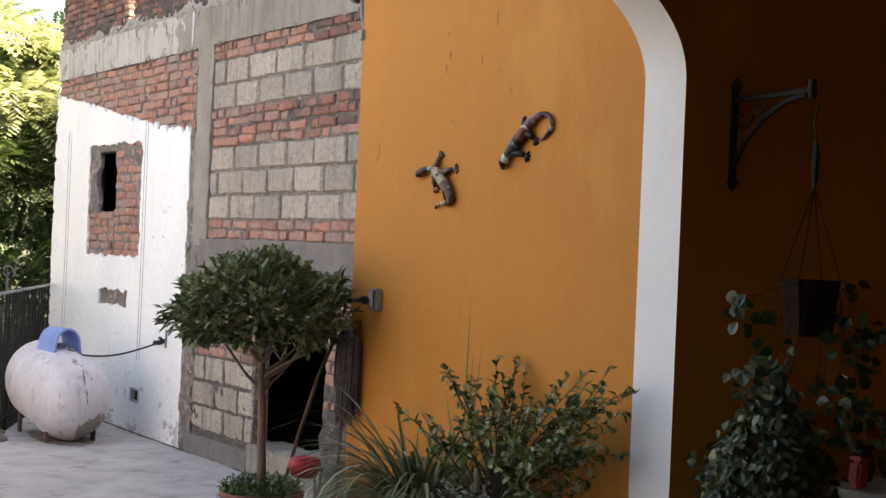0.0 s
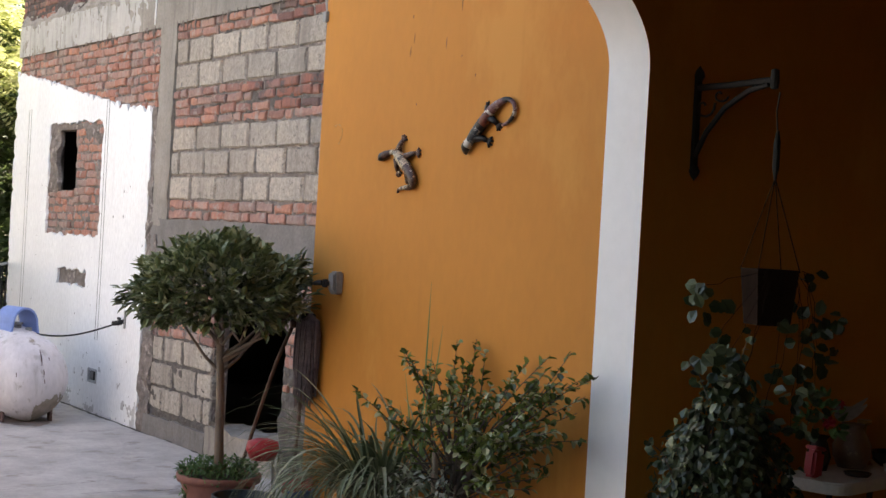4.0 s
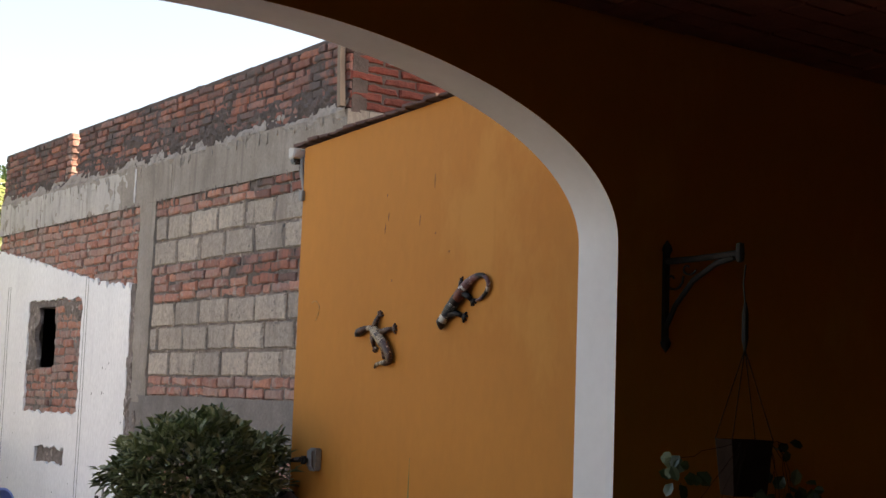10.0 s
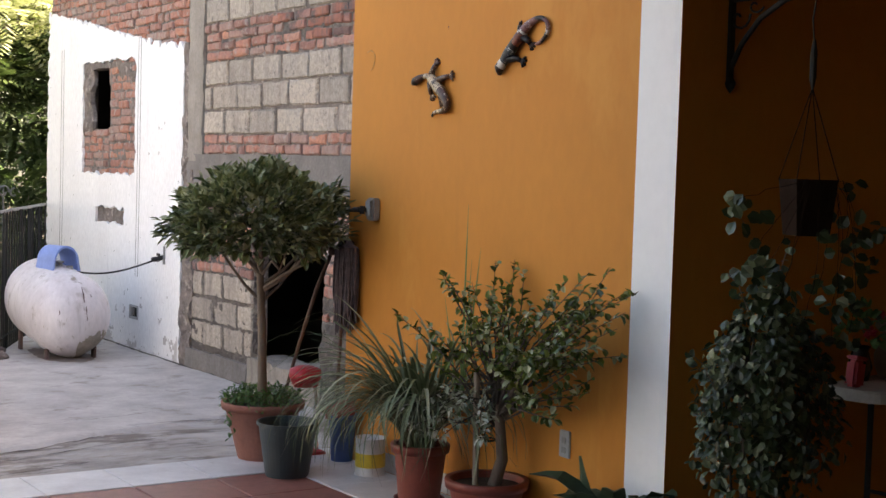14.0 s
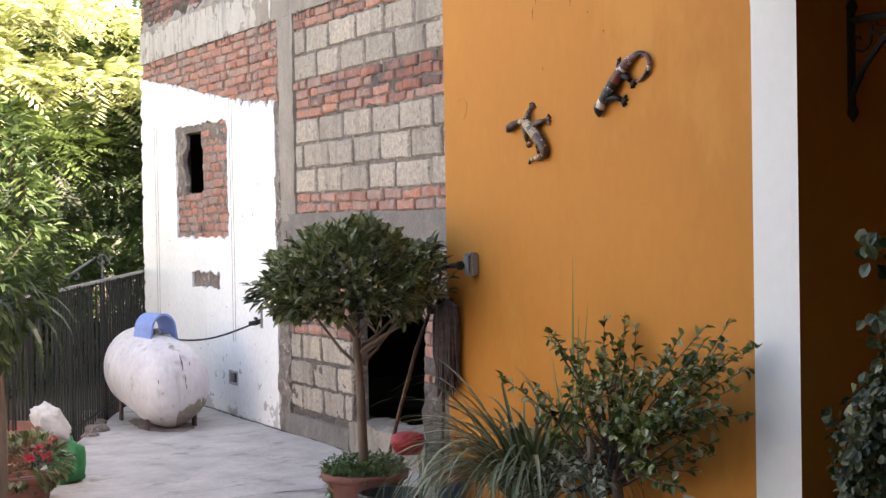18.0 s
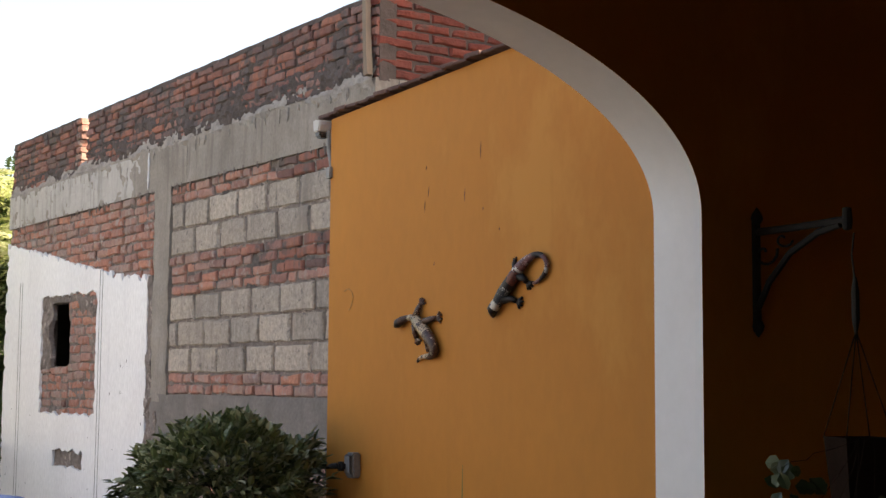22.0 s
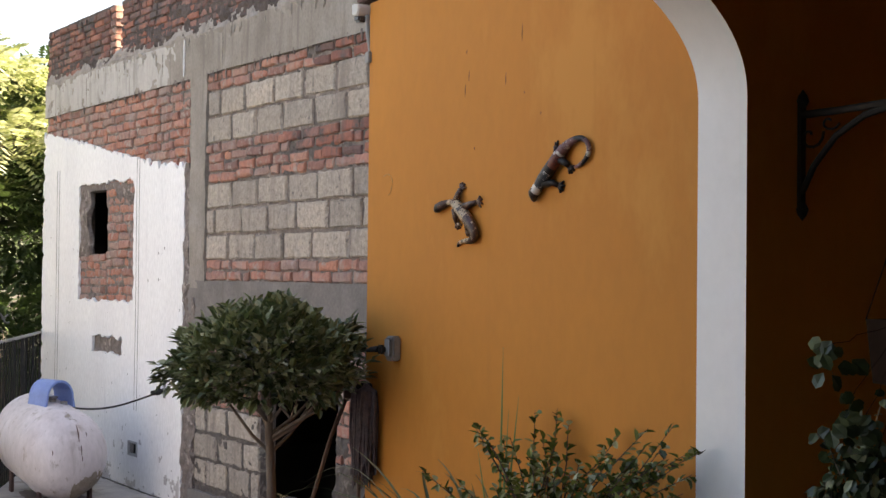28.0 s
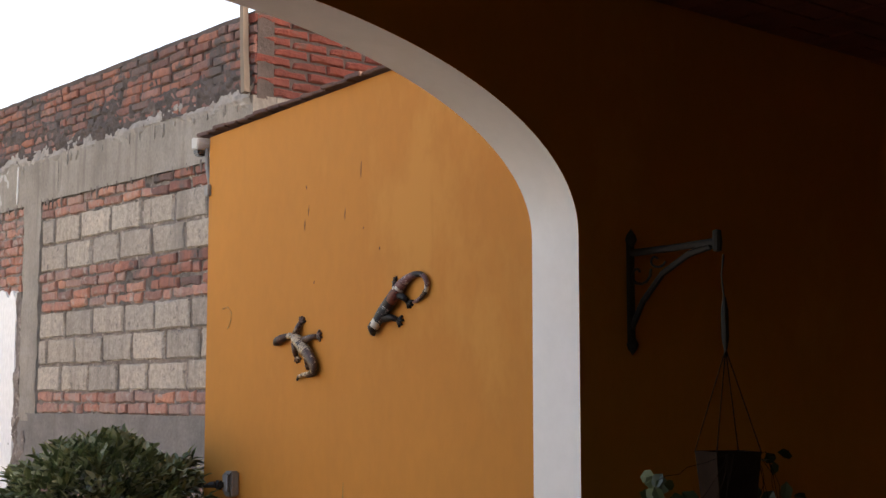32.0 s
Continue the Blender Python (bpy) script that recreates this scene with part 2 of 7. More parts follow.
    "tank": material("white_tank_enamel", (0.74, 0.70, 0.72), (0.60, 0.55, 0.56), 4, 0.5, 0.2, 30, (0.30, 0.25, 0.21), spot_scale=9, spot_low=0.585, stretch=(1, 1, 0.4), streak=(0.25, 0.21, 0.18), streak_low=0.60),
    "grime": material("mossy_grime", (0.27, 0.225, 0.18), (0.38, 0.33, 0.28), 16, 0.95, 0.6, 50),
    "tank_blue": material("blue_sheet_metal", (0.22, 0.32, 0.64), (0.17, 0.26, 0.56), 5, 0.5, 0.05, 30),
    "wood": material("weathered_wood", (0.30, 0.23, 0.17), (0.21, 0.16, 0.12), 10, 0.9, 0.4, 60, stretch=(1, 1, 0.15)),
    "pale_shell": material("weathered_whitewash", (0.42, 0.41, 0.40), (0.34, 0.33, 0.32), 2, 0.9, 0.3, 30),
    # darkness of the closed rooms is put into this near-black colour
    "dark": material("room_shade_plaster", (0.055, 0.047, 0.042), (0.035, 0.03, 0.027), 3, 0.95, 0.4, 20),
}


# ---------------------------------------------------------------- mesh helpers
def mesh_ob(name, bm, mat, parent=None, label="", smooth=False):
    me = bpy.data.meshes.new(name)
    bm.to_mesh(me)
    bm.free()
    me.materials.append(M[mat] if isinstance(mat, str) else mat)
    if smooth:
        me.polygons.foreach_set("use_smooth", [True] * len(me.polygons))
    ob = new(name, me)
    if parent:
        ob.parent = parent
    if label:
        tagged(ob, label)
    return ob


def part(name, bm, mat, parent, label="", smooth=False):
    return mesh_ob(name, bm, mat, parent, label, smooth)


def empty(name, at=(0, 0, 0), **tags):
    ob = new(name)
    ob.location = at
    ob.empty_display_size = 0.1
    return tagged(ob, **tags)


def add_box(bm, lo, hi, bevel=0.0):
    r = bmesh.ops.create_cube(bm, size=1.0)
    for v in r["verts"]:
        v.co = Vector([lo[i] + (v.co[i] + 0.5) * (hi[i] - lo[i]) for i in range(3)])
    if bevel:
        edges = list({e for v in r["verts"] for e in v.link_edges})
        bmesh.ops.bevel(bm, geom=edges, offset=bevel, segments=2, affect="EDGES")
    return bm


def box(lo, hi, bevel=0.0):
    return add_box(bmesh.new(), lo, hi, bevel)


def rough_box(lo, hi, step=0.12, amount=0.008, seed=0.0):
    """A box whose faces are cut into small fields and pushed about, for cast or smeared surfaces."""
    bm = bmesh.new()
    n = [max(1, round((hi[i] - lo[i]) / step)) for i in range(3)]
    idx = {}
    for i in range(n[0] + 1):
        for j in range(n[1] + 1):
            for k in range(n[2] + 1):
                if i in (0, n[0]) or j in (0, n[1]) or k in (0, n[2]):
                    p = Vector((lo[0] + (hi[0] - lo[0]) * i / n[0], lo[1] + (hi[1] - lo[1]) * j / n[1], lo[2] + (hi[2] - lo[2]) * k / n[2]))
                    d = noise.noise_vector(p * 6 + Vector((seed, 0, 0))) + 0.5 * noise.noise_vector(p * 17)
                    idx[i, j, k] = bm.verts.new(p + d * amount)
    for a in range(3):
        b, c = (a + 1) % 3, (a + 2) % 3
        for end in (0, n[a]):
            for u in range(n[b]):
                for w in range(n[c]):
                    keys = []
                    for du, dw in ((0, 0), (1, 0), (1, 1), (0, 1)):
                        q = [0, 0, 0]
                        q[a], q[b], q[c] = end, u + du, w + dw
                        keys.append(tuple(q))
                    if end == 0:
                        keys.reverse()
                    bm.faces.new([idx[q] for q in keys])
    return bm


def tube(points, radii, sides=8, bm=None, cap=True):
    """A tapered tube through the points."""
    bm = bm or bmesh.new()
    pts = [Vector(p) for p in points]
    if isinstance(radii, (int, float)):
        radii = [radii] * len(pts)
    rings, ref = [], None
    for i, p in enumerate(pts):
        d = (pts[min(i + 1, len(pts) - 1)] - pts[max(i - 1, 0)])
        d = d.normalized() if d.length > 1e-9 else Vector((0, 0, 1))
        if ref is None:
            ref = d.orthogonal().normalized()
        ref = (ref - d * ref.dot(d))
        ref = ref.normalized() if ref.length > 1e-6 else d.orthogonal().normalized()
        bi = d.cross(ref)
        rings.append([bm.verts.new(p + (ref * math.cos(a) + bi * math.sin(a)) * radii[i]) for a in [2 * math.pi * k / sides for k in range(sides)]])
    for a, b in zip(rings, rings[1:]):
        for k in range(sides):
            bm.faces.new((a[k], a[(k + 1) % sides], b[(k + 1) % sides], b[k]))
    if cap:
        bm.faces.new(list(reversed(rings[0])))
        bm.faces.new(rings[-1])
    return bm


def lathe(profile, sides=32, bm=None, at=(0, 0, 0)):
    """A turned form from (radius, height) pairs, open where its ends have a radius."""
    bm = bm or bmesh.new()
    rings = []
    for r, z in profile:
        if r < 1e-5:
            rings.append([bm.verts.new((at[0], at[1], at[2] + z))])
        else:
            rings.append([bm.verts.new((at[0] + r * math.cos(2 * math.pi * k / sides), at[1] + r * math.sin(2 * math.pi * k / sides), at[2] + z)) for k in range(sides)])
    for a, b in zip(rings, rings[1:]):
        for k in range(sides):
            q = [a[k % len(a)], a[(k + 1) % sides % len(a)], b[(k + 1) % sides % len(b)], b[k % len(b)]]
            q = list(dict.fromkeys(q))
            if len(q) > 2:
                bm.faces.new(q)
    return bm


def slab(outline, holes, x_front, x_back, bm=None):
    """An upright plate in the plane of the yard walls: outline and holes as (y, z) loops, cut right through."""
    bm = bm or bmesh.new()
    loops = [outline] + holes
    tris = tessellate([[Vector((y, z, 0)) for y, z in l] for l in loops])
    flat = [p for l in loops for p in l]
    front = [bm.verts.new((x_front, y, z)) for y, z in flat]
    back = [bm.verts.new((x_back, y, z)) for y, z in flat]
    for t in tris:
        for vs in ([front[i] for i in t], [back[i] for i in reversed(t)]):
            try:
                bm.faces.new(vs)
            except ValueError:
                pass
    base = 0
    for l in loops:
        n = len(l)
        for i in range(n):
            a, b = base + i, base + (i + 1) % n
            try:
                bm.faces.new((front[a], front[b], back[b], back[a]))
            except ValueError:
                pass
        base += n
    bmesh.ops.recalc_face_normals(bm, faces=bm.faces[:])
    return bm


def ragged(points, step=0.03, amount=0.012, seed=0.0, teeth=0.0):
    """A closed loop through the corner points with broken, uneven sides."""
    out, n = [], len(points)
    for i in range(n):
        a, b = Vector(points[i]), Vector(points[(i + 1) % n])
        k = max(1, round((b - a).length / step))
        side = Vector((-(b - a).y, (b - a).x)).normalized()
        for j in range(k):
            p = a.lerp(b, j / k)
            d = noise.noise((p.x * 9 + seed, p.y * 9, seed)) * amount + noise.noise((p.x * 31, p.y * 31 + seed, seed)) * amount * 0.7
            if teeth and rng.random() < 0.25:
                d -= rng.random() * teeth
            out.append(tuple(p + side * d))
    return out


# a brick or block with worn edges, built once in a few shapes; length along y, depth along x, height along z
def worn_piece(length, depth, height, wear, seed, ny=4, nz=1):
    r = random.Random(int(seed * 10) + 5)
    xf, xb = -depth / 2, depth / 2

    def rim(x, inset):
        out = []
        a, c = length / 2 - inset, height / 2 - inset
        for k in range(ny):
            out.append((x, -a + 2 * a * k / ny, -c))
        for k in range(nz):
            out.append((x, a, -c + 2 * c * k / nz))
        for k in range(ny):
            out.append((x, a - 2 * a * k / ny, c))
        for k in range(nz):
            out.append((x, -a, c - 2 * c * k / nz))
        return [Vector(p) for p in out]

    n = 2 * (ny + nz)
    front, mid, back = rim(xf, wear), rim(xf + wear, 0.0), rim(xb, 0.0)
    for p, q in zip(front, mid):
        chip = r.random() ** 3 * 1.6                        # here and there a corner is knocked off
        p += Vector((r.uniform(-0.2, 0.3) + chip * 0.5, -p.y / length * 2 * chip + r.uniform(-0.5, 0.5), -p.z / height * 2 * chip * 0.7 + r.uniform(-0.4, 0.4))) * wear
        q += Vector((r.uniform(0, 0.5) + chip, -q.y / length * 2 * chip * 0.8 + r.uniform(-0.6, 0.3), -q.z / height * 2 * chip * 0.5 + r.uniform(-0.45, 0.45))) * wear
    verts = front + mid + back
    faces = [(k, (k + 1) % n, n + (k + 1) % n, n + k) for k in range(n)] + [(n + k, n + (k + 1) % n, 2 * n + (k + 1) % n, 2 * n + k) for k in range(n)]
    hub = len(verts)
    verts += [Vector((xf + r.uniform(-0.35, 0.25) * wear, length * (-0.5 + (k + 0.5) / ny), r.uniform(-0.2, 0.2) * height)) for k in range(ny)]
    for k in range(ny):                                     # the uneven face, fanned from points along its middle
        lo = [k, k + 1]
        hi = [(ny + nz + ny - k - 1) % n, (ny + nz + ny - k) % n]
        ring = lo + (list(range(ny + 1, ny + nz)) if k == ny - 1 and nz > 1 else []) + hi + (list(range(2 * ny + nz + 1, n)) if k == 0 and nz > 1 else [])
        for a, c in zip(ring, ring[1:] + ring[:1]):
            if (a, c) == (k + 1, hi[0]) and k < ny - 1:
                faces.append((a, hub + k + 1, hub + k))
                faces.append((hub + k + 1, c, hub + k))
            elif (a, c) == (hi[1], k) and k > 0:
                continue
            else:
                faces.append((a, c, hub + k))
    me = bpy.data.meshes.new("piece")
    me.from_pydata([v[:] for v in verts], [], faces)
    bm = bmesh.new()
    bm.from_mesh(me)
    bmesh.ops.recalc_face_normals(bm, faces=bm.faces[:])
    bm.to_mesh(me)
    bm.free()
    return me


def piece(name, me, parent, m):
    ob = new(name, me)
    ob.parent = parent
    ob.matrix_basis = m
    return ob



# ---------------------------------------------------------------- ground and terrace
XB, XY_ = 4.77, 3.935            # faces of the brick wall and of the ochre wall
TZ = 0.10                       # height of the terrace over the yard
AY0, AY1 = 3.255, 3.50          # inner and outer face of the arch wall

bm = bmesh.new()
S = 900.0
xs = [-S, -40, -8, -2, 0.5, 1.5, 2.5, 3.5, 4.5, 6, 12, 40, S]
ys = [-S, -40, -8, 0, 3, 5, 6, 7, 8, 9, 10, 11, 12, 14, 20, 40, S]
gv = [[bm.verts.new((x, y, -0.035)) for y in ys] for x in xs]
for i in range(len(xs) - 1):
    for j in range(len(ys) - 1):
        bm.faces.new((gv[i][j], gv[i + 1][j], gv[i + 1][j + 1], gv[i][j + 1]))
tagged(mesh_ob("ground", bm, "earth"), "bare dark earth under the trees", "ground", kind="structure")

# worn concrete yard, poured in two uneven lifts with a broken edge
FENCE_A, FENCE_B = Vector((4.74, 13.86)), Vector((1.25, 7.05))


def fence_x(y):
    return FENCE_A.x + (FENCE_B.x - FENCE_A.x) * (y - FENCE_A.y) / (FENCE_B.y - FENCE_A.y)


def slab_edge(x):
    return min(7.74, 7.43 + 0.30 * (x - 2.9))


def wobble(x):
    return 0.05 * noise.noise((x * 1.7, 0.3, 9.0)) + 0.035 * noise.noise((x * 7, 0.3, 2.0)) + 0.012 * noise.noise((x * 17, 0.7, 4.0))


def yard_z(x, y):
    """Height of the worn concrete: a newer lift beyond the broken edge, patchy old screed before it."""
    d = noise.noise((x * 1.1, y * 1.1, 3.0)) * 0.010 + noise.noise((x * 5, y * 5, 1.0)) * 0.002
    u = min(1.0, max(0.0, (y - slab_edge(x) - wobble(x)) / 0.05))
    old = 1 - u
    d += old * (0.010 * noise.noise((x * 2.2, y * 5.5, 6.0)) + 0.004 * noise.noise((x * 9, y * 15, 8.0)))
    return 0.004 + d + 0.016 * u * u * (3 - 2 * u)


bm = bmesh.new()
nx, ny = 120, 260
grid = []
for j in range(ny + 1):
    y = 6.0 + (13.86 - 6.0) * (j / ny) ** 1.25
    row = []
    for i in range(nx + 1):
        x0 = min(fence_x(y) + 0.06, XB - 0.05) if y > 7.1 else -0.4
        x = x0 + (XB - x0) * i / nx
        row.append(bm.verts.new((x, y, yard_z(x, y))))
    grid.append(row)
for j in range(ny):
    for i in range(nx):
        f = bm.faces.new((grid[j][i], grid[j][i + 1], grid[j + 1][i + 1], grid[j + 1][i]))
        c = f.calc_center_median()
        f.material_index = 1 if c.y < slab_edge(c.x) + wobble(c.x) else 0
yard = mesh_ob("yard_paving", bm, "ground", smooth=True)
yard.data.materials.append(M["old_ground"])
tagged(yard, "worn pale concrete yard slab with a broken edge", "pavement", kind="structure")
for x0, x1, line, wide, seed in ((1.9, 3.22, lambda x: slab_edge(x) + wobble(x) - 0.01, 0.020, 1.0), (3.30, 4.35, lambda x: 7.70 + 0.03 * (x - 3.3), 0.013, 2.0), (2.2, 3.35, lambda x: 7.02 + 0.22 * (x - 2.2), 0.014, 3.0),
                                 (2.7, 3.9, lambda x: 7.95 + 0.16 * (x - 2.7), 0.006, 4.0), (2.05, 2.75, lambda x: 6.62 + 0.28 * (x - 2.05), 0.013, 5.0), (3.2, 4.5, lambda x: 7.30 + 0.10 * (x - 3.2), 0.008, 6.0)):
    b = bmesh.new()                                         # open cracks with crumbled edges
    rows_ = []
    for k in range(61):
        x = x0 + (x1 - x0) * k / 60
        y = line(x) + 0.018 * noise.noise((x * 6, seed, 0.0)) + 0.008 * noise.noise((x * 19, seed, 0.0))
        w = wide * max(0.05, math.sin(math.pi * k / 60) ** 0.5 * (0.75 + 1.1 * noise.noise((x * 5, seed, 5.0))))
        rows_.append([b.verts.new((x, y + q * w, yard_z(x, y) + 0.0035)) for q in (-0.5, 0.5)])
    for (p, q), (u, v) in zip(rows_, rows_[1:]):
        b.faces.new((p, u, v, q))
    part("crack", b, "crack", yard, "dark open crack in the concrete")

b = bmesh.new()                                             # soil gathered along the foot of the building
rows_ = []
for k in range(181):
    y = 8.95 + (13.84 - 8.95) * k / 180
    w = 0.008 + 0.030 * max(0.0, 0.3 + noise.noise((y * 2.3, 1.0, 0.0)) + 0.6 * noise.noise((y * 9, 2.0, 0.0)))
    rows_.append([b.verts.new((XB - 0.02 - q * w, y, yard_z(XB - 0.02 - q * w, y) + (0.007 if q == 0 else 0.002))) for q in (0, 1)])
for (p, q), (u, v) in zip(rows_, rows_[1:]):
    b.faces.new((p, q, v, u))
part("wall_foot_dirt", b, "crack", yard, "soil gathered along the wall")

b = bmesh.new()                                             # the tank's shade, painted as a dark patch over thin soil
mid_v = b.verts.new((4.0, 11.1, yard_z(4.0, 11.1) + 0.004))
for q, (rx, ry) in enumerate(((0.14, 0.30), (0.25, 0.50))):
    ring_v = []
    for k in range(48):
        a = 2 * math.pi * k / 48
        w = 1 + 0.30 * noise.noise((math.cos(a) * 1.5, math.sin(a) * 1.5, 5.0)) + 0.16 * noise.noise((math.cos(a) * 5, math.sin(a) * 5, 7.0))
        x, y = 4.0 + rx * w * math.cos(a), 11.1 + ry * w * math.sin(a)
        ring_v.append(b.verts.new((x, y, yard_z(x, y) + 0.004)))
    for k in range(48):
        b.faces.new((mid_v, ring_v[k], ring_v[(k + 1) % 48]) if q == 0 else (last_v[k], ring_v[k], ring_v[(k + 1) % 48], last_v[(k + 1) % 48]))
    last_v = ring_v
part("soil_stain", b, "tank_shade", yard, "the tank's shade painted over thin brown soil")

terrace = tagged(mesh_ob("terrace_floor", box((-5.2, -6.2, -0.02), (8.2, 5.70, TZ - 0.012)), "grout"), "red tiled terrace floor with a white tile border", "floor", kind="structure")
border_base = tagged(mesh_ob("terrace_step", box((-5.2, 5.705, -0.02), (4.0, 6.20, TZ - 0.012)), "white_tile"), "white tiled edge step of the terrace", "step", kind="structure")

# ---------------------------------------------------------------- brick building
BR = [worn_piece(0.262, 0.12, 0.058, 0.0078, s * 1.7) for s in range(9)]
BD = [worn_piece(0.262, 0.12, 0.062, 0.0080, s * 1.7 + 9) for s in range(8)]
BLK = [worn_piece(0.432, 0.14, 0.184, 0.0085, s * 1.7 + 20, 7, 3) for s in range(8)]
BS = [worn_piece(0.262, 0.12, 0.062, 0.009, s * 1.7 + 31) for s in range(4)]
for me in BS:
    me.materials.append(M["brick_red"])
for me in BR:
    me.materials.append(M["brick"])
for me in BD:
    me.materials.append(M["brick_dark"])
for me in BLK:
    me.materials.append(M["block"])


def courses(parent, y0, y1, z0, z1, rows, kind, keep=None, x_face=XB, module=0.272, jitter=1.0):
    """Rows of bricks or blocks between y0 and y1, their faces at x_face, cut to fit at the ends."""
    meshes, full, depth, h, nm = {"brick": (BR, 0.262, 0.12, 0.058, "brick"), "dark": (BD, 0.262, 0.12, 0.062, "brick")}[kind]
    pitch = (z1 - z0) / rows
    for r in range(rows):
        z = z0 + (r + 0.5) * pitch
        y = y0 - module * (0.5 if r % 2 else 0.0) - rng.random() * 0.12 * jitter
        while y < y1 - 0.03:
            a, b = max(y, y0), min(y + full, y1)
            y += module + rng.uniform(-0.006, 0.014) * jitter
            if rng.random() < 0.22:            # a header or a broken half
                cut_ = rng.uniform(0.38, 0.6) * full
                y -= full - cut_
                b = min(a + cut_, y1)
            if b - a < 0.05:
                continue
            c = (a + b) / 2
            if keep and not keep(c, z, b - a):
                continue
            proud = rng.uniform(-0.009, 0.010) * jitter
            m = pose(x_face + depth / 2 - proud, c, z + (rng.uniform(-0.006, 0.006) + 0.008 * noise.noise((c * 1.3, z * 5, 2.0))) * jitter, rng.uniform(-2.6, 2.6) * jitter, rng.uniform(-1.5, 1.5) * jitter, rng.uniform(-1.5, 1.5) * jitter)
            m = m @ Matrix.Diagonal((1, (b - a - 0.010) / full, pitch * rng.uniform(0.83, 0.96) / h, 1))
            piece(nm, rng.choice(meshes), parent, m)


def block_rows(parent, z0, z1, joints, y0=6.83, y1=9.86):
    """Rows of concrete blocks, from the lowest up, each cut at its own upright joints."""
    pitch = (z1 - z0) / len(joints)
    for r, cuts in enumerate(joints):
        ends = [y1] + [c for c in cuts if y0 + 0.05 < c < y1] + [y0]
        for b, a in zip(ends, ends[1:]):
            g = rng.uniform(0.030, 0.046)
            m = pose(XB + 0.07 - rng.uniform(-0.003, 0.006), (a + b) / 2, z0 + (r + 0.5) * pitch + rng.uniform(-0.004, 0.004), rng.uniform(-0.7, 0.7), rng.uniform(-0.9, 0.9), rng.uniform(-0.5, 0.5))
            piece("block", rng.choice(BLK), parent, m @ Matrix.Diagonal((1, (b - a - g) / 0.432, (pitch - rng.uniform(0.014, 0.024)) / 0.184, 1)))


def stained(y, z):
    """Where soot and mortar have darkened the middle brick courses."""
    return y < 8.35 + 0.5 * noise.noise((y * 2, z * 6, 3.0)) and z > 2.68


# cores stand a little behind the faces of the pieces, so that the joints lie back
CX0, CX1 = XB + 0.018, XB + 0.14


def core(name, loops, label, mat="mortar", x0=CX0, x1=CX1):
    ob = mesh_ob(name, slab(loops[0], loops[1:], x0, x1), mat)
    return tagged(ob, label, "wall", kind="structure")


def rect(y0, y1, z0, z1):
    return [(y0, z0), (y1, z0), (y1, z1), (y0, z1)]


Y_COR, Y_DR, Y_DL, Y_COL0, Y_COL1, Y_END = 6.83, 7.74, 8.88, 9.86, 10.16, 13.86
Z_SILL, Z_BEAM0, Z_BEAM1, Z_TOP = 1.84, 3.47, 3.80, 4.35
wall_right = core("wall_blocks", [[(Y_COR, 0), (Y_DR, 0), (Y_DR, 1.42), (Y_DL, 1.42), (Y_DL, 0), (10.12, 0), (10.12, 1.80), (Y_COL0, 1.82), (Y_COL0, Z_BEAM0), (Y_COR, Z_BEAM0)]],
                  "unplastered wall of grey concrete blocks with red brick courses")
SLIT = (12.08, 12.53, 2.07, 2.66)
wall_left = core("wall_whitewashed", [rect(Y_COL1, Y_END, 0, Z_BEAM0), rect(SLIT[0], 12.76, SLIT[2], SLIT[3])], "half plastered brick wall, whitewashed below")

# grey cement band, base and reveals of the block wall
part("cement_band", rough_box((XB - 0.016, Y_COR, 1.44), (XB + 0.10, Y_COL1 + 0.02, Z_SILL), 0.09, 0.006), "cement_grey", wall_right, "smeared grey cement band")
part("base_course", rough_box((XB - 0.03, Y_DL, 0.0), (XB + 0.10, 10.1, 0.19), 0.06, 0.014, 4), "cement_grey", wall_right, "rough grey cement base")
part("door_sill", rough_box((XB - 0.03, Y_DR - 0.05, 0.0), (XB + 0.30, Y_DL - 0.004, 0.25), 0.06, 0.024, 8), "concrete", wall_right, "pale broken cement threshold")
part("door_reveal", rough_box((XB - 0.02, 7.30, 0.0), (XB + 0.16, Y_DR - 0.02, 0.66), 0.05, 0.034, 2), "bed_mortar", wall_right, "broken rubble concrete beside the opening")
part("rough_edge", rough_box((XB - 0.016, 10.02, 0.0), (XB + 0.10, 10.25, 1.82), 0.03, 0.034, 6), "mortar", wall_right, "crumbling mortar edge")

part("rough_edge", rough_box((XB - 0.010, 10.165, 1.80), (XB + 0.10, 10.258, 2.80), 0.03, 0.022, 16), "mortar", wall_right, "crumbling mortar edge")
courses(wall_right, Y_COR, Y_COL0, 3.328, Z_BEAM0, 2, "brick", keep=lambda y, z, w: y > 8.1)
courses(wall_right, Y_COR, Y_COL0, 3.328, Z_BEAM0, 2, "dark", keep=lambda y, z, w: y <= 8.1)
block_rows(wall_right, 2.916, 3.328, [(9.42, 8.99, 8.57, 8.10, 7.645, 7.21), (9.62, 9.19, 8.71, 8.26, 7.80, 7.37, 6.95)])
courses(wall_right, Y_COR, Y_COL0, 2.607, 2.916, 4, "brick", keep=lambda y, z, w: not stained(y, z))
courses(wall_right, Y_COR, Y_COL0, 2.607, 2.916, 4, "dark", keep=lambda y, z, w: stained(y, z))
block_rows(wall_right, 2.000, 2.607, [(9.456, 9.00, 8.54, 8.12, 7.61, 7.15), (9.70, 9.23, 8.79, 8.35, 7.88, 7.43, 6.98), (9.40, 8.97, 8.48, 8.04, 7.56, 7.10)])
courses(wall_right, Y_COR, Y_COL0, Z_SILL, 2.000, 2, "brick")
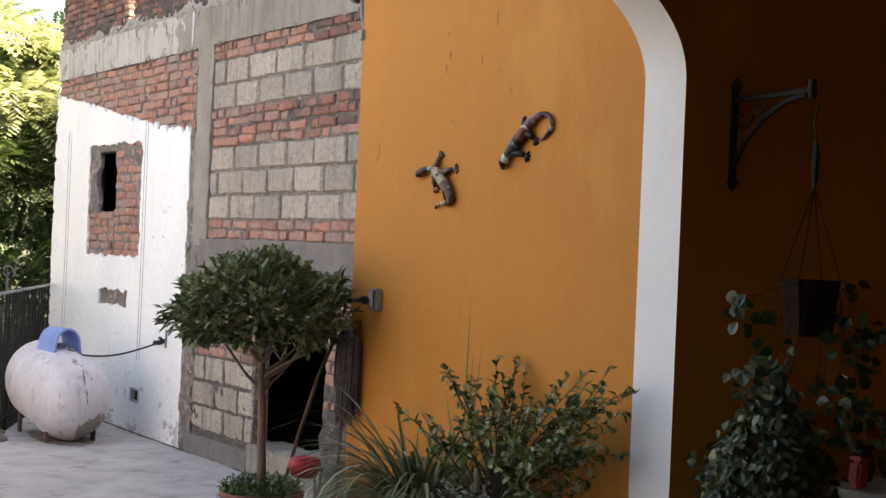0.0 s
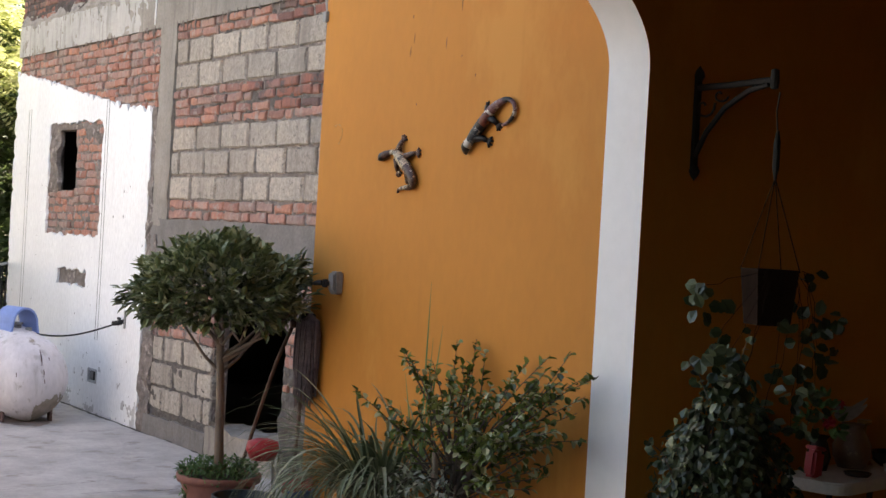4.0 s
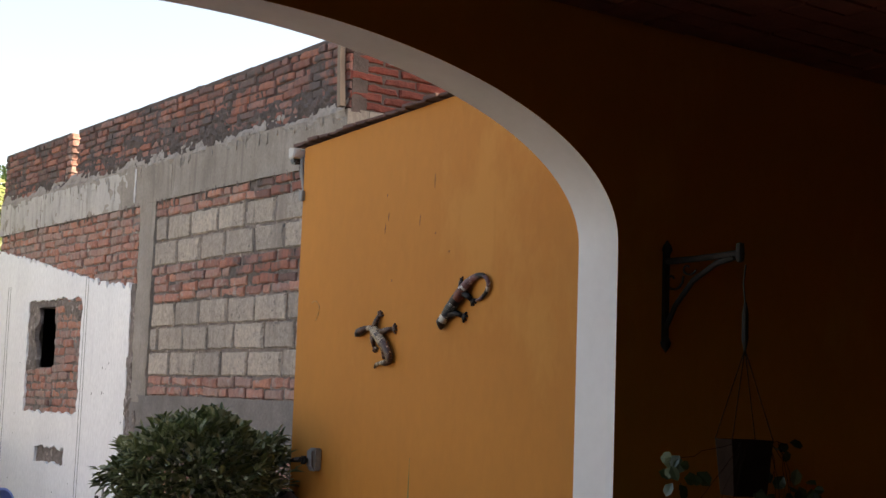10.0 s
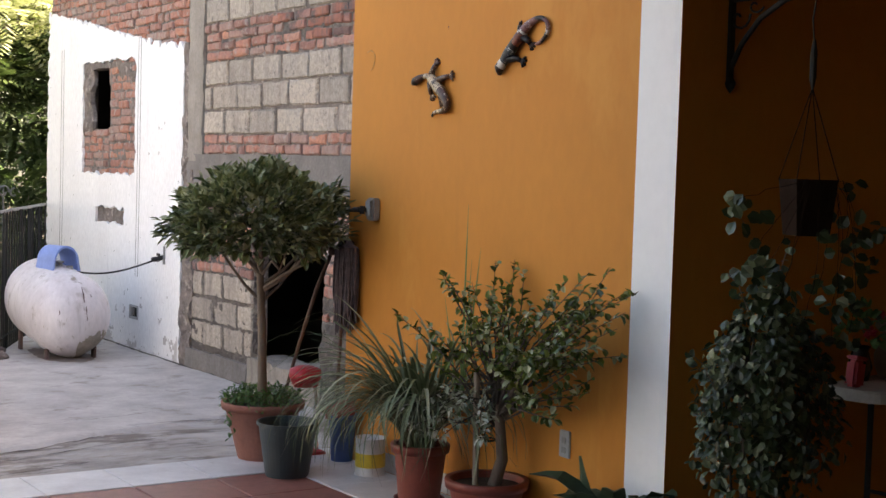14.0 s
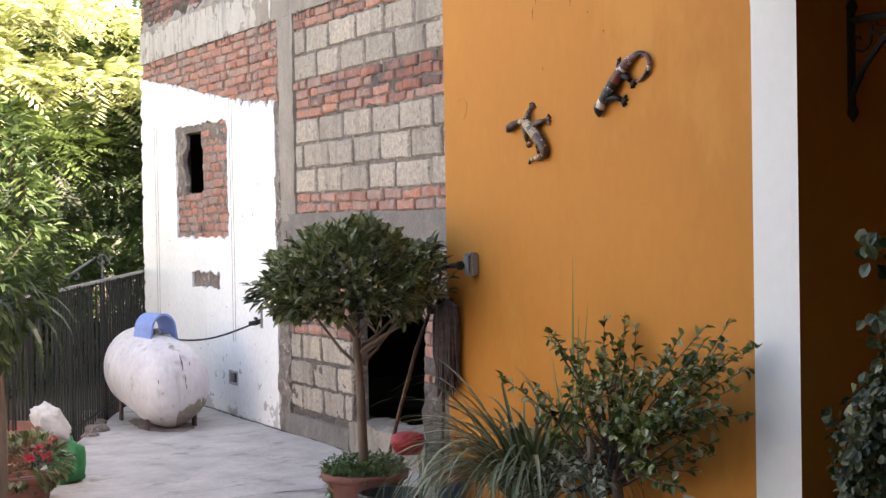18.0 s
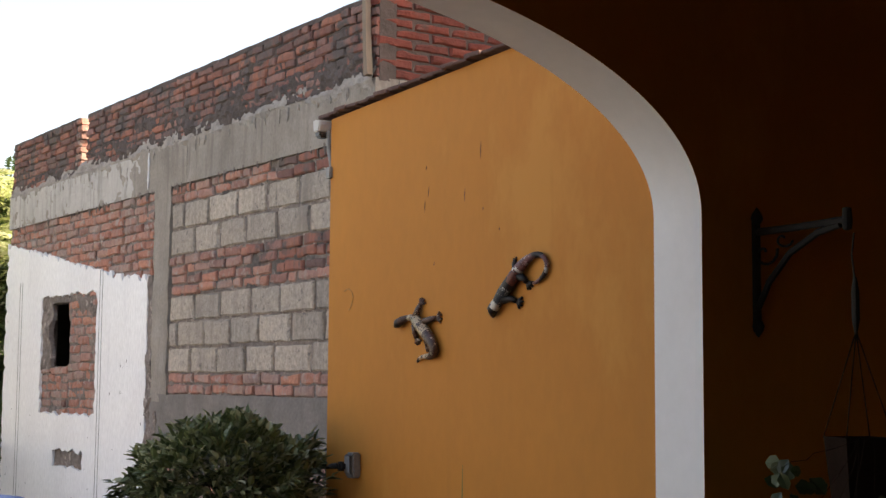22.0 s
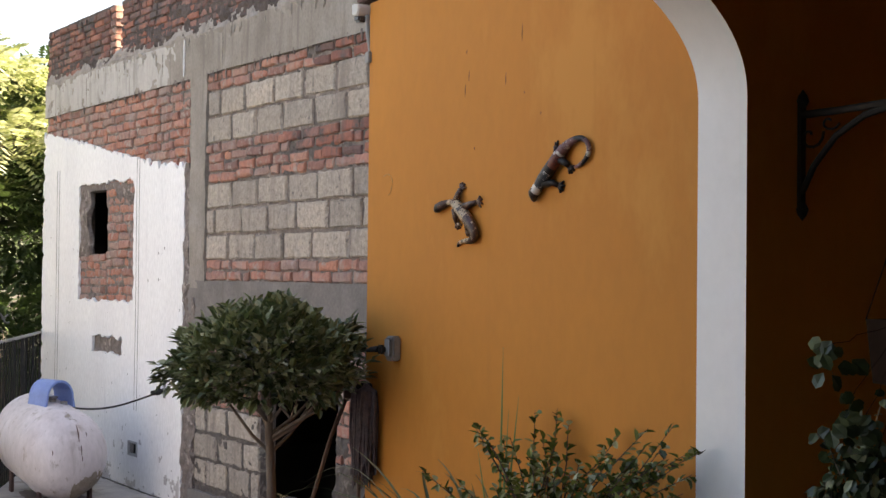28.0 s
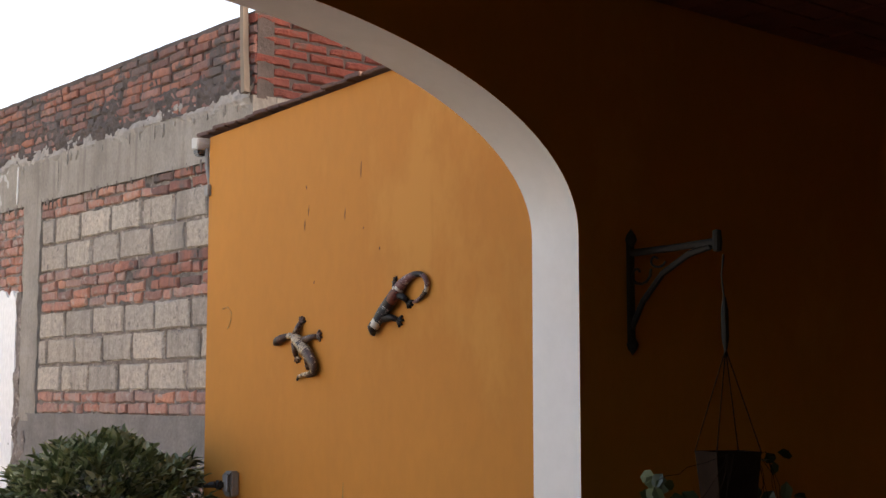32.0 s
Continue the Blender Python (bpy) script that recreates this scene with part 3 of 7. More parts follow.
courses(wall_right, Y_DL, 10.1, 0.86, 1.44, 7, "brick")
block_rows(wall_right, 0.235, 0.86, [(9.80, 9.41, 9.02), (9.60, 9.15), (9.80, 9.43)], Y_DL - 0.02, 10.1)
courses(wall_right, 7.30, Y_DR, 0.64, 1.44, 9, "brick")


def skin(name, y0, y1, z0, z1, mid, amp, mat, parent, label, seed=0.0, keep=None, cell=0.021):
    """An uneven coat of mortar: it fills the joints, dips behind the faces of the pieces and here and there laps over them."""
    ny, nz = round((y1 - y0) / cell), round((z1 - z0) / cell)
    verts, faces = [], []
    for j in range(nz + 1):
        for i in range(ny + 1):
            y, z = y0 + (y1 - y0) * i / ny, z0 + (z1 - z0) * j / nz
            d = noise.noise((y * 5 + seed, z * 7, seed)) + 0.7 * noise.noise((y * 17, z * 23 + seed, seed)) + 0.35 * noise.noise((y * 43, z * 47, seed))
            verts.append((mid(y, z) - amp * d, y, z))
    for j in range(nz):
        for i in range(ny):
            if keep is None or keep(y0 + (y1 - y0) * (i + 0.5) / ny, z0 + (z1 - z0) * (j + 0.5) / nz):
                q = j * (ny + 1) + i
                faces.append((q, q + ny + 1, q + ny + 2, q + 1))
    me = bpy.data.meshes.new(name)
    me.from_pydata(verts, [], faces)
    me.materials.append(M[mat])
    ob = new(name, me)
    ob.parent = parent
    return tagged(ob, label, kind="stuff")


for z0, z1, s, mt in ((3.300, 3.475, 1.0, "bed_mortar"), (2.600, 2.918, 2.0, "bed_mortar"), (1.83, 2.02, 3.0, "mortar")):
    skin("joint_mortar", Y_COR + 0.02, Y_COL0, z0, z1, lambda y, z: XB + 0.021, 0.018, mt, wall_right, "uneven mortar smeared over the brick courses", s)
for z0, z1, s in ((2.908, 3.316, 4.0), (2.008, 2.611, 5.0)):
    skin("joint_mortar", Y_COR + 0.02, Y_COL0, z0, z1, lambda y, z: XB + 0.031, 0.011, "bed_mortar", wall_right, "mortar smeared over the edges of the blocks", s)
skin("joint_mortar", Y_DL + 0.01, 10.1, 0.18, 1.44, lambda y, z: XB + 0.009, 0.017, "bed_mortar", wall_right, "mortar smeared between blocks and bricks", 6.0)
skin("joint_mortar", 7.31, Y_DR - 0.01, 0.62, 1.44, lambda y, z: XB + 0.008, 0.022, "bed_mortar", wall_right, "mortar smeared between the bricks", 7.0)

# left field: bricks over the broken edge of the plaster, and in the walled-up window
WHITE_TOP = [(10.25, 2.80), (10.75, 2.83), (11.25, 2.90), (11.7, 2.97), (12.19, 3.05), (12.8, 3.16), (13.4, 3.25), (13.86, 3.33)]


def white_top(y):
    for (a, za), (b, zb) in zip(WHITE_TOP, WHITE_TOP[1:]):
        if a <= y <= b:
            return za + (zb - za) * (y - a) / (b - a)
    return WHITE_TOP[0][1] if y < 11 else WHITE_TOP[-1][1]


NICHE = (11.35, 12.77, 1.64, 2.73)
courses(wall_left, Y_COL1 + 0.03, Y_END, 2.70, Z_BEAM0, 10, "brick", keep=lambda y, z, w: z > white_top(y) - 0.10)
courses(wall_left, NICHE[0] - 0.03, SLIT[0] + 0.005, NICHE[2] - 0.02, NICHE[3] + 0.02, 14, "brick", x_face=XB + 0.004)
courses(wall_left, SLIT[0] + 0.008, NICHE[1] + 0.03, NICHE[2] - 0.02, SLIT[2], 6, "brick", x_face=XB + 0.004)
part("window_reveal", rough_box((XB - 0.006, SLIT[1], SLIT[2] - 0.02), (XB + 0.035, NICHE[1] + 0.03, NICHE[3] + 0.02), 0.04, 0.030, 3), "mortar", wall_left, "rough mortar reveal of a walled-up window")
part("window_lintel", rough_box((XB - 0.004, SLIT[0] + 0.01, SLIT[3]), (XB + 0.10, SLIT[1] - 0.004, NICHE[3] + 0.02), 0.05, 0.012, 5), "mortar", wall_left, "rough mortar over the slit")

# white plaster with broken top edge, window patch and a small lower patch
outline = ragged([(10.25, 0.0), (10.24, 1.2), (10.25, WHITE_TOP[0][1])] + WHITE_TOP[1:] + [(Y_END + 0.01, 3.33), (Y_END + 0.01, 0.0)], 0.035, 0.022, 1.0, 0.06)
outline = [(10.25 + (y - 10.25) * 0.4 if y < 10.4 and z < white_top(10.3) - 0.08 else y, z) for y, z in outline]
hole_a = ragged(rect(*NICHE), 0.03, 0.035, 4.0)
hole_b = ragged(rect(11.60, 12.36, 1.16, 1.31), 0.03, 0.03, 7.0)
OUT_L = (11.19, 11.41, 0.30, 0.43)
part("plaster", slab(outline, [hole_a, hole_b, rect(*OUT_L)], XB - 0.018, XB + 0.008), "white_wall", wall_left, "whitewashed plaster with a ragged broken edge")
part("bare_patch", rough_box((XB + 0.0095, 11.55, 1.10), (XB + 0.02, 12.42, 1.36), 0.05, 0.002), "mortar", wall_left, "bare mortar where plaster fell off")
for y in (11.22, 13.35, 13.42, 11.28):
    part("groove", tube([(XB - 0.0185, y + 0.004 * math.sin(z * 3), z) for z in [0.7 + 0.2 * k for k in range(12)]], 0.003, 5), "cement_grey", wall_left, "hairline crack in the plaster")

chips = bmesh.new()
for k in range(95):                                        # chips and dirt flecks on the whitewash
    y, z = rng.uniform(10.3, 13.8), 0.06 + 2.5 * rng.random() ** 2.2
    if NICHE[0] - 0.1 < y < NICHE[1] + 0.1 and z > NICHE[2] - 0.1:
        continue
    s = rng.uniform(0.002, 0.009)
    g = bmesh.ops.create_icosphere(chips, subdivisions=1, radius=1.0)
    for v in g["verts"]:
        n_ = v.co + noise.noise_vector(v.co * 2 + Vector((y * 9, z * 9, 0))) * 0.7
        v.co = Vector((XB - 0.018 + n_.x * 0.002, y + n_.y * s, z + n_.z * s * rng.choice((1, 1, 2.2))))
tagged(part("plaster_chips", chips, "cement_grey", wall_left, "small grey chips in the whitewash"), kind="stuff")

M["wall_dirt"] = material("splashed_wall_dirt", (0.60, 0.575, 0.565), (0.44, 0.415, 0.40), 9, 0.95, 0.4, 40)
skin("splash_dirt", 10.28, 13.80, 0.02, 0.75, lambda y, z: XB - 0.0192, 0.0005, "wall_dirt", wall_left, "mud splashed up the foot of the whitewash", 3.0,
     lambda y, z: noise.noise((y * 2.6, z * 3.2, 1.0)) + 0.7 * noise.noise((y * 10, z * 8, 2.0)) + 0.5 * noise.noise((y * 27, z * 22, 5.0)) > 0.02 + 1.5 * z and not (OUT_L[0] - 0.02 < y < OUT_L[1] + 0.02 and z > OUT_L[2] - 0.02))

# junction box low in the white wall
jb = empty("junction_box", (XB, 11.30, 0.30), label="grey metal junction box sunk into the whitewashed wall", category="junction box")
b = bmesh.new()
for lo, hi in (((-0.024, -0.11, 0), (0.02, -0.085, 0.13)), ((-0.024, 0.085, 0), (0.02, 0.11, 0.13)), ((-0.024, -0.085, 0), (0.02, 0.085, 0.02)), ((-0.024, -0.085, 0.11), (0.02, 0.085, 0.13))):
    add_box(b, lo, hi, 0.003)
part("rim", b, "pale_shell", jb, "chipped whitewashed rim")
part("back_plate", box((0.005, -0.085, 0.02), (0.010, 0.085, 0.11)), "iron", jb, "dark recess")
part("lid", box((-0.012, 0.0, 0.03), (-0.006, 0.075, 0.10), 0.002), "cement_grey", jb)

# column, bond beam and parapet
tagged(mesh_ob("column", rough_box((XB - 0.012, Y_COL0, 1.78), (XB + 0.16, Y_COL1, Z_BEAM0 + 0.002), 0.045, 0.011, 2), "concrete"), "cast concrete column with board marks", "column", kind="structure")
beam = tagged(mesh_ob("bond_beam", rough_box((XB - 0.010, Y_COR, Z_BEAM0), (XB + 0.16, Y_END + 0.01, Z_BEAM1 + 0.02), 0.08, 0.007, 3), "concrete"), "cast concrete bond beam with drips", "beam", kind="structure")
tagged(mesh_ob("bond_beam_side", rough_box((XB + 0.165, Y_COR, Z_BEAM0), (10.0, Y_COR + 0.15, Z_BEAM1 + 0.02), 0.2, 0.006, 5), "concrete"), "cast concrete bond beam", "beam", kind="structure")

skin("whitewash", 10.20, Y_END - 0.01, 3.47, 3.80, lambda y, z: XB - 0.0155 + 0.05 * max(0.0, 3.54 - z) + 0.045 * max(0.0, 10.75 - y), 0.009, "wash", beam, "whitewash run down over the beam", 2.0)
skin("mortar_lip", Y_COR + 0.02, Y_END - 0.01, 3.70, 3.93, lambda y, z: XB - 0.017 + 0.30 * abs(z - 3.81 - 0.05 * noise.noise((y * 1.4, 0, 0))), 0.020, "pale_mortar", beam, "pale lumpy mortar squeezed over the beam", 5.0)
for y in (13.3, 12.62, 11.75, 10.75, 9.55):     # marks of the form boards
    part("board_mark", tube([(XB - 0.0165, y + 0.004 * math.sin(9 * z), z) for z in (3.48, 3.55, 3.62, 3.69, 3.76)], [0.001, 0.002, 0.0015, 0.0025, 0.001], 5), "mortar", beam, "board mark in the concrete")
skin("joint_mortar", 10.2, Y_END - 0.01, 2.72, 3.475, lambda y, z: XB + 0.021, 0.019, "mortar", wall_left, "uneven mortar smeared over the brick courses", 8.0, lambda y, z: z > white_top(y) - 0.08)
skin("joint_mortar", SLIT[0] + 0.0, NICHE[1] + 0.02, NICHE[2], SLIT[2] - 0.01, lambda y, z: XB + 0.018, 0.016, "mortar", wall_left, "uneven mortar over the bricked-up window", 9.0)
skin("lintel_mortar", NICHE[0] + 0.01, SLIT[0] - 0.01, 2.48, NICHE[3] - 0.01, lambda y, z: XB + 0.002 + 0.02 * max(0.0, 2.56 - z) / 0.08, 0.018, "mortar", wall_left, "swirled mortar under the lintel", 14.0)
skin("joint_mortar", NICHE[0], SLIT[0] - 0.01, NICHE[2], NICHE[3], lambda y, z: XB + 0.018, 0.016, "mortar", wall_left, "uneven mortar over the bricked-up window", 10.0)
def drips(y0, y1, z, count, longest, mat, label, x=XB - 0.012, seed=1):
    """Tongues of mortar that ran down and set."""
    r = random.Random(seed)
    b = bmesh.new()
    for k in range(count):
        y, l, w = r.uniform(y0, y1), longest * r.random() ** 1.8 + 0.015, r.uniform(0.006, 0.014)
        z0 = z(y) if callable(z) else z
        tube([(x + 0.004, y, z0 + 0.02), (x, y + r.uniform(-0.006, 0.006), z0 - l * 0.4), (x + 0.002, y + r.uniform(-0.01, 0.01), z0 - l)], [w, w * 0.8, w * 0.3], 5, b)
    tagged(part("mortar_drips", b, mat, beam, label), kind="stuff")


drips(Y_COR + 0.05, Y_COL0, Z_BEAM0, 34, 0.07, "mortar", "dark drips of mortar under the beam", XB - 0.006, 3)
drips(Y_COL1, Y_END - 0.05, Z_BEAM0, 34, 0.06, "mortar", "dark drips of mortar under the beam", XB - 0.006, 4)
drips(Y_COR + 0.1, Y_END - 0.1, lambda y: 3.775 + 0.05 * noise.noise((y * 1.4, 0, 0)), 48, 0.09, "pale_mortar", "pale drips of mortar on the beam", XB - 0.014, 5)
part("seam_line", tube([(XB - 0.0175, 10.30 + 0.006 * math.sin(8 * z), z) for z in (3.50, 3.58, 3.66, 3.74, 3.80)], [0.004, 0.009, 0.007, 0.010, 0.005], 5), "white_wall", beam, "white plaster line beside the column")
P0, GAP0, GAP1 = Y_COR, 11.78, 11.93
parapet = core("wall_parapet", [rect(P0, GAP0 - 0.03, Z_BEAM1, Z_TOP - 0.02)], "unplastered red brick parapet smeared with dark mortar", "mortar_dark")
parapet2 = core("wall_parapet_end", [rect(GAP1 + 0.03, Y_END, Z_BEAM1, Z_TOP - 0.02)], "unplastered red brick parapet", "mortar_dark")
courses(parapet, P0, GAP0, Z_BEAM1 + 0.02, Z_TOP - 0.012, 8, "dark", jitter=0.75)
courses(parapet2, GAP1 + 0.145, Y_END, Z_BEAM1 + 0.02, Z_TOP - 0.012, 8, "dark", jitter=0.8)
part("mortar_cap", rough_box((XB + 0.006, P0 + 0.02, Z_TOP - 0.03), (XB + 0.13, GAP0 - 0.02, Z_TOP + 0.004), 0.06, 0.006, 21), "mortar_dark", parapet, "thin mortar bed along the top")
part("mortar_cap", rough_box((XB + 0.006, GAP1 + 0.04, Z_TOP - 0.03), (XB + 0.13, Y_END - 0.01, Z_TOP + 0.004), 0.06, 0.006, 22), "mortar_dark", parapet2, "thin mortar bed along the top")
skin("mortar_smear", P0 + 0.02, GAP0 - 0.02, 3.82, Z_TOP - 0.01, lambda y, z: XB - 0.006 + 0.034 * (z - 3.82) / 0.5 - 0.010 * noise.noise((y * 1.1, z * 1.5, 2.0)), 0.026, "mortar_dark", parapet, "dark mortar smeared over the lowest courses", 11.0)
skin("mortar_smear", GAP1 + 0.03, Y_END - 0.02, 3.82, Z_TOP - 0.01, lambda y, z: XB - 0.001 + 0.04 * (z - 3.82) / 0.5, 0.022, "mortar_dark", parapet2, "dark mortar smeared over the lowest course", 12.0)
for r in range(8):                                          # broken brick ends in the gap; sunlight is put into their lighter brick
    pitch = (Z_TOP - Z_BEAM1 - 0.02) / 8
    piece("brick", rng.choice(BR), parapet2, pose(XB + 0.06, GAP1 + 0.07 + rng.uniform(-0.035, 0.02), Z_BEAM1 + 0.02 + (r + 0.5) * pitch, rng.uniform(-2, 2), 0, rng.uniform(-3, 3)) @ Matrix.Diagonal((1, 0.5, rng.uniform(0.85, 1.05), 1)))
side = mesh_ob("wall_parapet_side", box((XB + 0.145, P0 + 0.012, Z_BEAM1), (9.8, P0 + 0.13, Z_TOP - 0.02)), "mortar_dark")
tagged(side, "unplastered red brick parapet", "wall", kind="structure")
for r in range(8):
    x = XB + 0.13 - 0.13 * (r % 2)
    z = Z_BEAM1 + 0.02 + (r + 0.5) * (Z_TOP - Z_BEAM1 - 0.02) / 8
    while x < 9.5:
        piece("brick", rng.choice(BS), side, pose(x + 0.131, P0 + 0.06 - rng.uniform(-0.003, 0.012), z + rng.uniform(-0.004, 0.004), 0, rng.uniform(-1.5, 1.5), 90) @ Matrix.Diagonal((1, 1, rng.uniform(0.86, 0.98), 1)))
        x += 0.277 + rng.uniform(-0.006, 0.014)

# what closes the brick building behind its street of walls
# passage, upper and neighbour walls: unseen, added to block sun or bounce light
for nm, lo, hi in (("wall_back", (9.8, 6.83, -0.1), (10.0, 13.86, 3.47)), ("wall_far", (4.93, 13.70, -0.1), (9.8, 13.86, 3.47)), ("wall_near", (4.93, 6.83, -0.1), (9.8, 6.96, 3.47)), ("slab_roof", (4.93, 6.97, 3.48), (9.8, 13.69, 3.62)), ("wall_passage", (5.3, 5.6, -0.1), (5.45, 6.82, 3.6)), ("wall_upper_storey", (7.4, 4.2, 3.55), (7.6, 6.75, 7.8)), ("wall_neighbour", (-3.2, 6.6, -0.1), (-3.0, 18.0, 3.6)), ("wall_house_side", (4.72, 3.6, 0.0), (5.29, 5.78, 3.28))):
    tagged(mesh_ob(nm, box(lo, hi), "pale_shell" if nm == "wall_neighbour" else "dark"), "plain added shell wall", "wall", kind="structure")

# thin timber post leaning at the parapet corner
tagged(mesh_ob("timber_post", tube([(XB - 0.04, 6.87, 3.83), (XB - 0.035, 6.90, 4.1), (XB - 0.03, 6.94, 4.9)], [0.030, 0.028, 0.026], 4), "wood"),
              "weathered grey timber post standing at the parapet corner", "post")

# ---------------------------------------------------------------- ochre wall, roof edge, arch
ochre = tagged(mesh_ob("wall_ochre", slab([(AY1, 0.02), (5.945, 0.02), (5.945, 3.318), (AY1, 3.447)], [], XY_, XY_ + 0.16), "yellow"), "ochre painted plaster wall with dark drip stains", "wall", kind="structure")
tagged(mesh_ob("wall_ochre_return", box((XY_ + 0.165, 5.785, 0.02), (XB - 0.03, 5.945, 3.31)), "yellow"), "ochre painted plaster wall", "wall", kind="structure")
bm = bmesh.new()
ny = 26
for j in range(ny):                                         # flat overlapping clay tiles along the verge
    y0 = 3.52 + (6.03 - 3.52) * j / ny
    y1 = y0 + (6.03 - 3.52) / ny + 0.02
    z0 = 3.449 - (y0 - 3.52) * 0.048 + rng.uniform(-0.003, 0.004)
    add_box(bm, (XY_ - 0.034 + rng.uniform(-0.012, 0.012), y0, z0), (XB - 0.1, y1, z0 + 0.013 + rng.uniform(0, 0.009)), 0.004)
tagged(mesh_ob("roof_edge", bm, "roof"), "thin weathered clay roof edge over the ochre wall", "roof", kind="structure")

# arch wall: an elliptical opening, white inside, ochre on both faces
ARC_C, ARC_A, ARC_Z0, ARC_B = 2.10, 1.825, 2.56, 0.71
CEIL = 3.52

NA = 72
FULL = 2 / 2.07                                             # a little fuller than an ellipse
arc = [(ARC_C + ARC_A * math.copysign(abs(math.cos(math.pi * k / NA)) ** FULL, math.cos(math.pi * k / NA)), ARC_Z0 + ARC_B * max(0.0, math.sin(math.pi * k / NA)) ** FULL) for k in range(NA + 1)]
bm = bmesh.new()
ARC2 = -2.35                                                # middle of a second, unseen bay, added to let light into the porch
arc2 = [(x - ARC_C + ARC2, z) for x, z in arc]
outer = [(7.2, 0.05), (7.2, CEIL + 0.4), (-5.0, CEIL + 0.4), (-5.0, 0.05), (ARC2 - ARC_A, 0.05)]
loop = outer + list(reversed(arc2)) + [(ARC2 + ARC_A, 0.05), (ARC_C - ARC_A, 0.05)] + list(reversed(arc)) + [(ARC_C + ARC_A, 0.05)]
tri = tessellate([[Vector((x, z, 0)) for x, z in loop]])
for y in (AY0, AY1):
    vs = [bm.verts.new((x, y, z)) for x, z in loop]
    for t in tri:
        bm.faces.new([vs[i] for i in t])
bmesh.ops.recalc_face_normals(bm, faces=bm.faces[:])
arch_wall = tagged(mesh_ob("wall_arch", bm, "yellow"), "ochre plaster porch wall with a wide arch", "wall", kind="structure")
bm = bmesh.new()
path = [(ARC_C + ARC_A, 0.05), (ARC_C + ARC_A, 1.0), (ARC_C + ARC_A, 1.8)] + arc + [(ARC_C - ARC_A, 0.05)]
ra = [bm.verts.new((x - (0.003 if x > ARC_C else -0.003), AY0 - 0.002, z)) for x, z in path]
rb = [bm.verts.new((x - (0.003 if x > ARC_C else -0.003), AY1 + 0.002, z)) for x, z in path]
for i in range(len(path) - 1):
    bm.faces.new((ra[i], rb[i], rb[i + 1], ra[i + 1]))
part("arch_lining", bm, "white_paint", arch_wall, "white painted inner face of the arch", smooth=True)

# porch shell, added out of view: low left wall and dark back steer the light
for nm, lo, hi, mt in (("wall_house_back", (-5.2, -6.2, 0.08), (8.2, -6.0, 3.6), "dark"), ("wall_house_left", (-5.2, -6.0, 0.08), (-5.0, AY0, 1.98), "white_paint"),
                       ("wall_house_right", (7.2, -6.0, 0.08), (7.4, AY1, 3.9), "yellow")):
    tagged(mesh_ob(nm, box(lo, hi), mt), "plain unseen wall added around the porch", "wall", kind="structure")
bm = box((-5.2, -6.2, CEIL + 0.03), (7.6, AY0 - 0.004, CEIL + 0.2))
for i in range(46):
    for j in range(14):
        x0, y0 = -5.0 + i * 0.265, AY0 - 0.02 - (j + 1) * 0.135
        add_box(bm, (x0 + 0.006, y0 + 0.006, CEIL + rng.uniform(0, 0.012)), (x0 + 0.256, y0 + 0.128, CEIL + 0.035))
tagged(mesh_ob("ceiling", bm, "ceiling"), "dark red brick vault ceiling of the porch", "ceiling", kind="structure")

# ---------------------------------------------------------------- things
def pot(name, at, r_top, r_base, h, mat, label, wall=0.012, rim=0.035, category="plant pot"):
    ob = empty(name, at, label=label, category=category)
    prof = [(r_base, 0.0), (r_base + (r_top - r_base) * (1 - rim / h), h - rim), (r_top + 0.008, h - rim), (r_top + 0.012, h), (r_top - wall, h), (r_base + (r_top - r_base) * 0.86 - wall, h * 0.86)]
    prof = [(0.0, 0.0)] + prof + [(0.0, h * 0.86)]
    body = part("body", lathe(prof, 40), mat, ob, smooth=False)
    part("rim", lathe([(r_top - 0.001, h - rim), (r_top + 0.011, h - rim - 0.003), (r_top + 0.016, h - 0.004), (r_top + 0.012, h + 0.003), (r_top - wall, h + 0.002)], 40), mat, body, "thick rolled rim", smooth=True)
    return ob


def leaves_mesh(centres, ways, ups, lengths, widths, fold=0.25, bend=0.15, full=0.36):
    """Many single leaves in one mesh, each a small folded, pointed blade of its own."""
    verts, faces = [], []
    for c, d, u, ln, w in zip(centres, ways, ups, lengths, widths):
        d = d.normalized()
        s = d.cross(u)
        s = s.normalized() if s.length > 1e-6 else d.orthogonal().normalized()
        n_ = s.cross(d)
        b = len(verts)
        verts += [c, c + d * ln * 0.35 + s * w * 0.5 + n_ * w * fold, c + d * ln * 0.38 - n_ * ln * 0.02, c + d * ln * 0.35 - s * w * 0.5 + n_ * w * fold,
                  c + d * ln * 0.75 + s * w * full + n_ * (w * fold * 0.6 - ln * bend * 0.5), c + d * ln * 0.75 - n_ * ln * bend * 0.55, c + d * ln * 0.75 - s * w * full + n_ * (w * fold * 0.6 - ln * bend * 0.5), c + d * ln - n_ * ln * bend]
        faces += [(b, b + 1, b + 2), (b, b + 2, b + 3), (b + 1, b + 4, b + 5, b + 2), (b + 2, b + 5, b + 6, b + 3), (b + 4, b + 7, b + 5), (b + 5, b + 7, b + 6)]
    me = bpy.data.meshes.new("leaves")
    me.from_pydata(verts, [], faces)
    return me


def leaf_part(name, me, mat, parent, label=""):
    me.materials.append(M[mat])
    ob = new(name, me)
    ob.parent = parent
    return tagged(ob, label) if label else ob


def unit(r):
    while True:
        v = Vector((r.uniform(-1, 1), r.uniform(-1, 1), r.uniform(-1, 1)))
        if 0.05 < v.length < 1:
            return v.normalized()


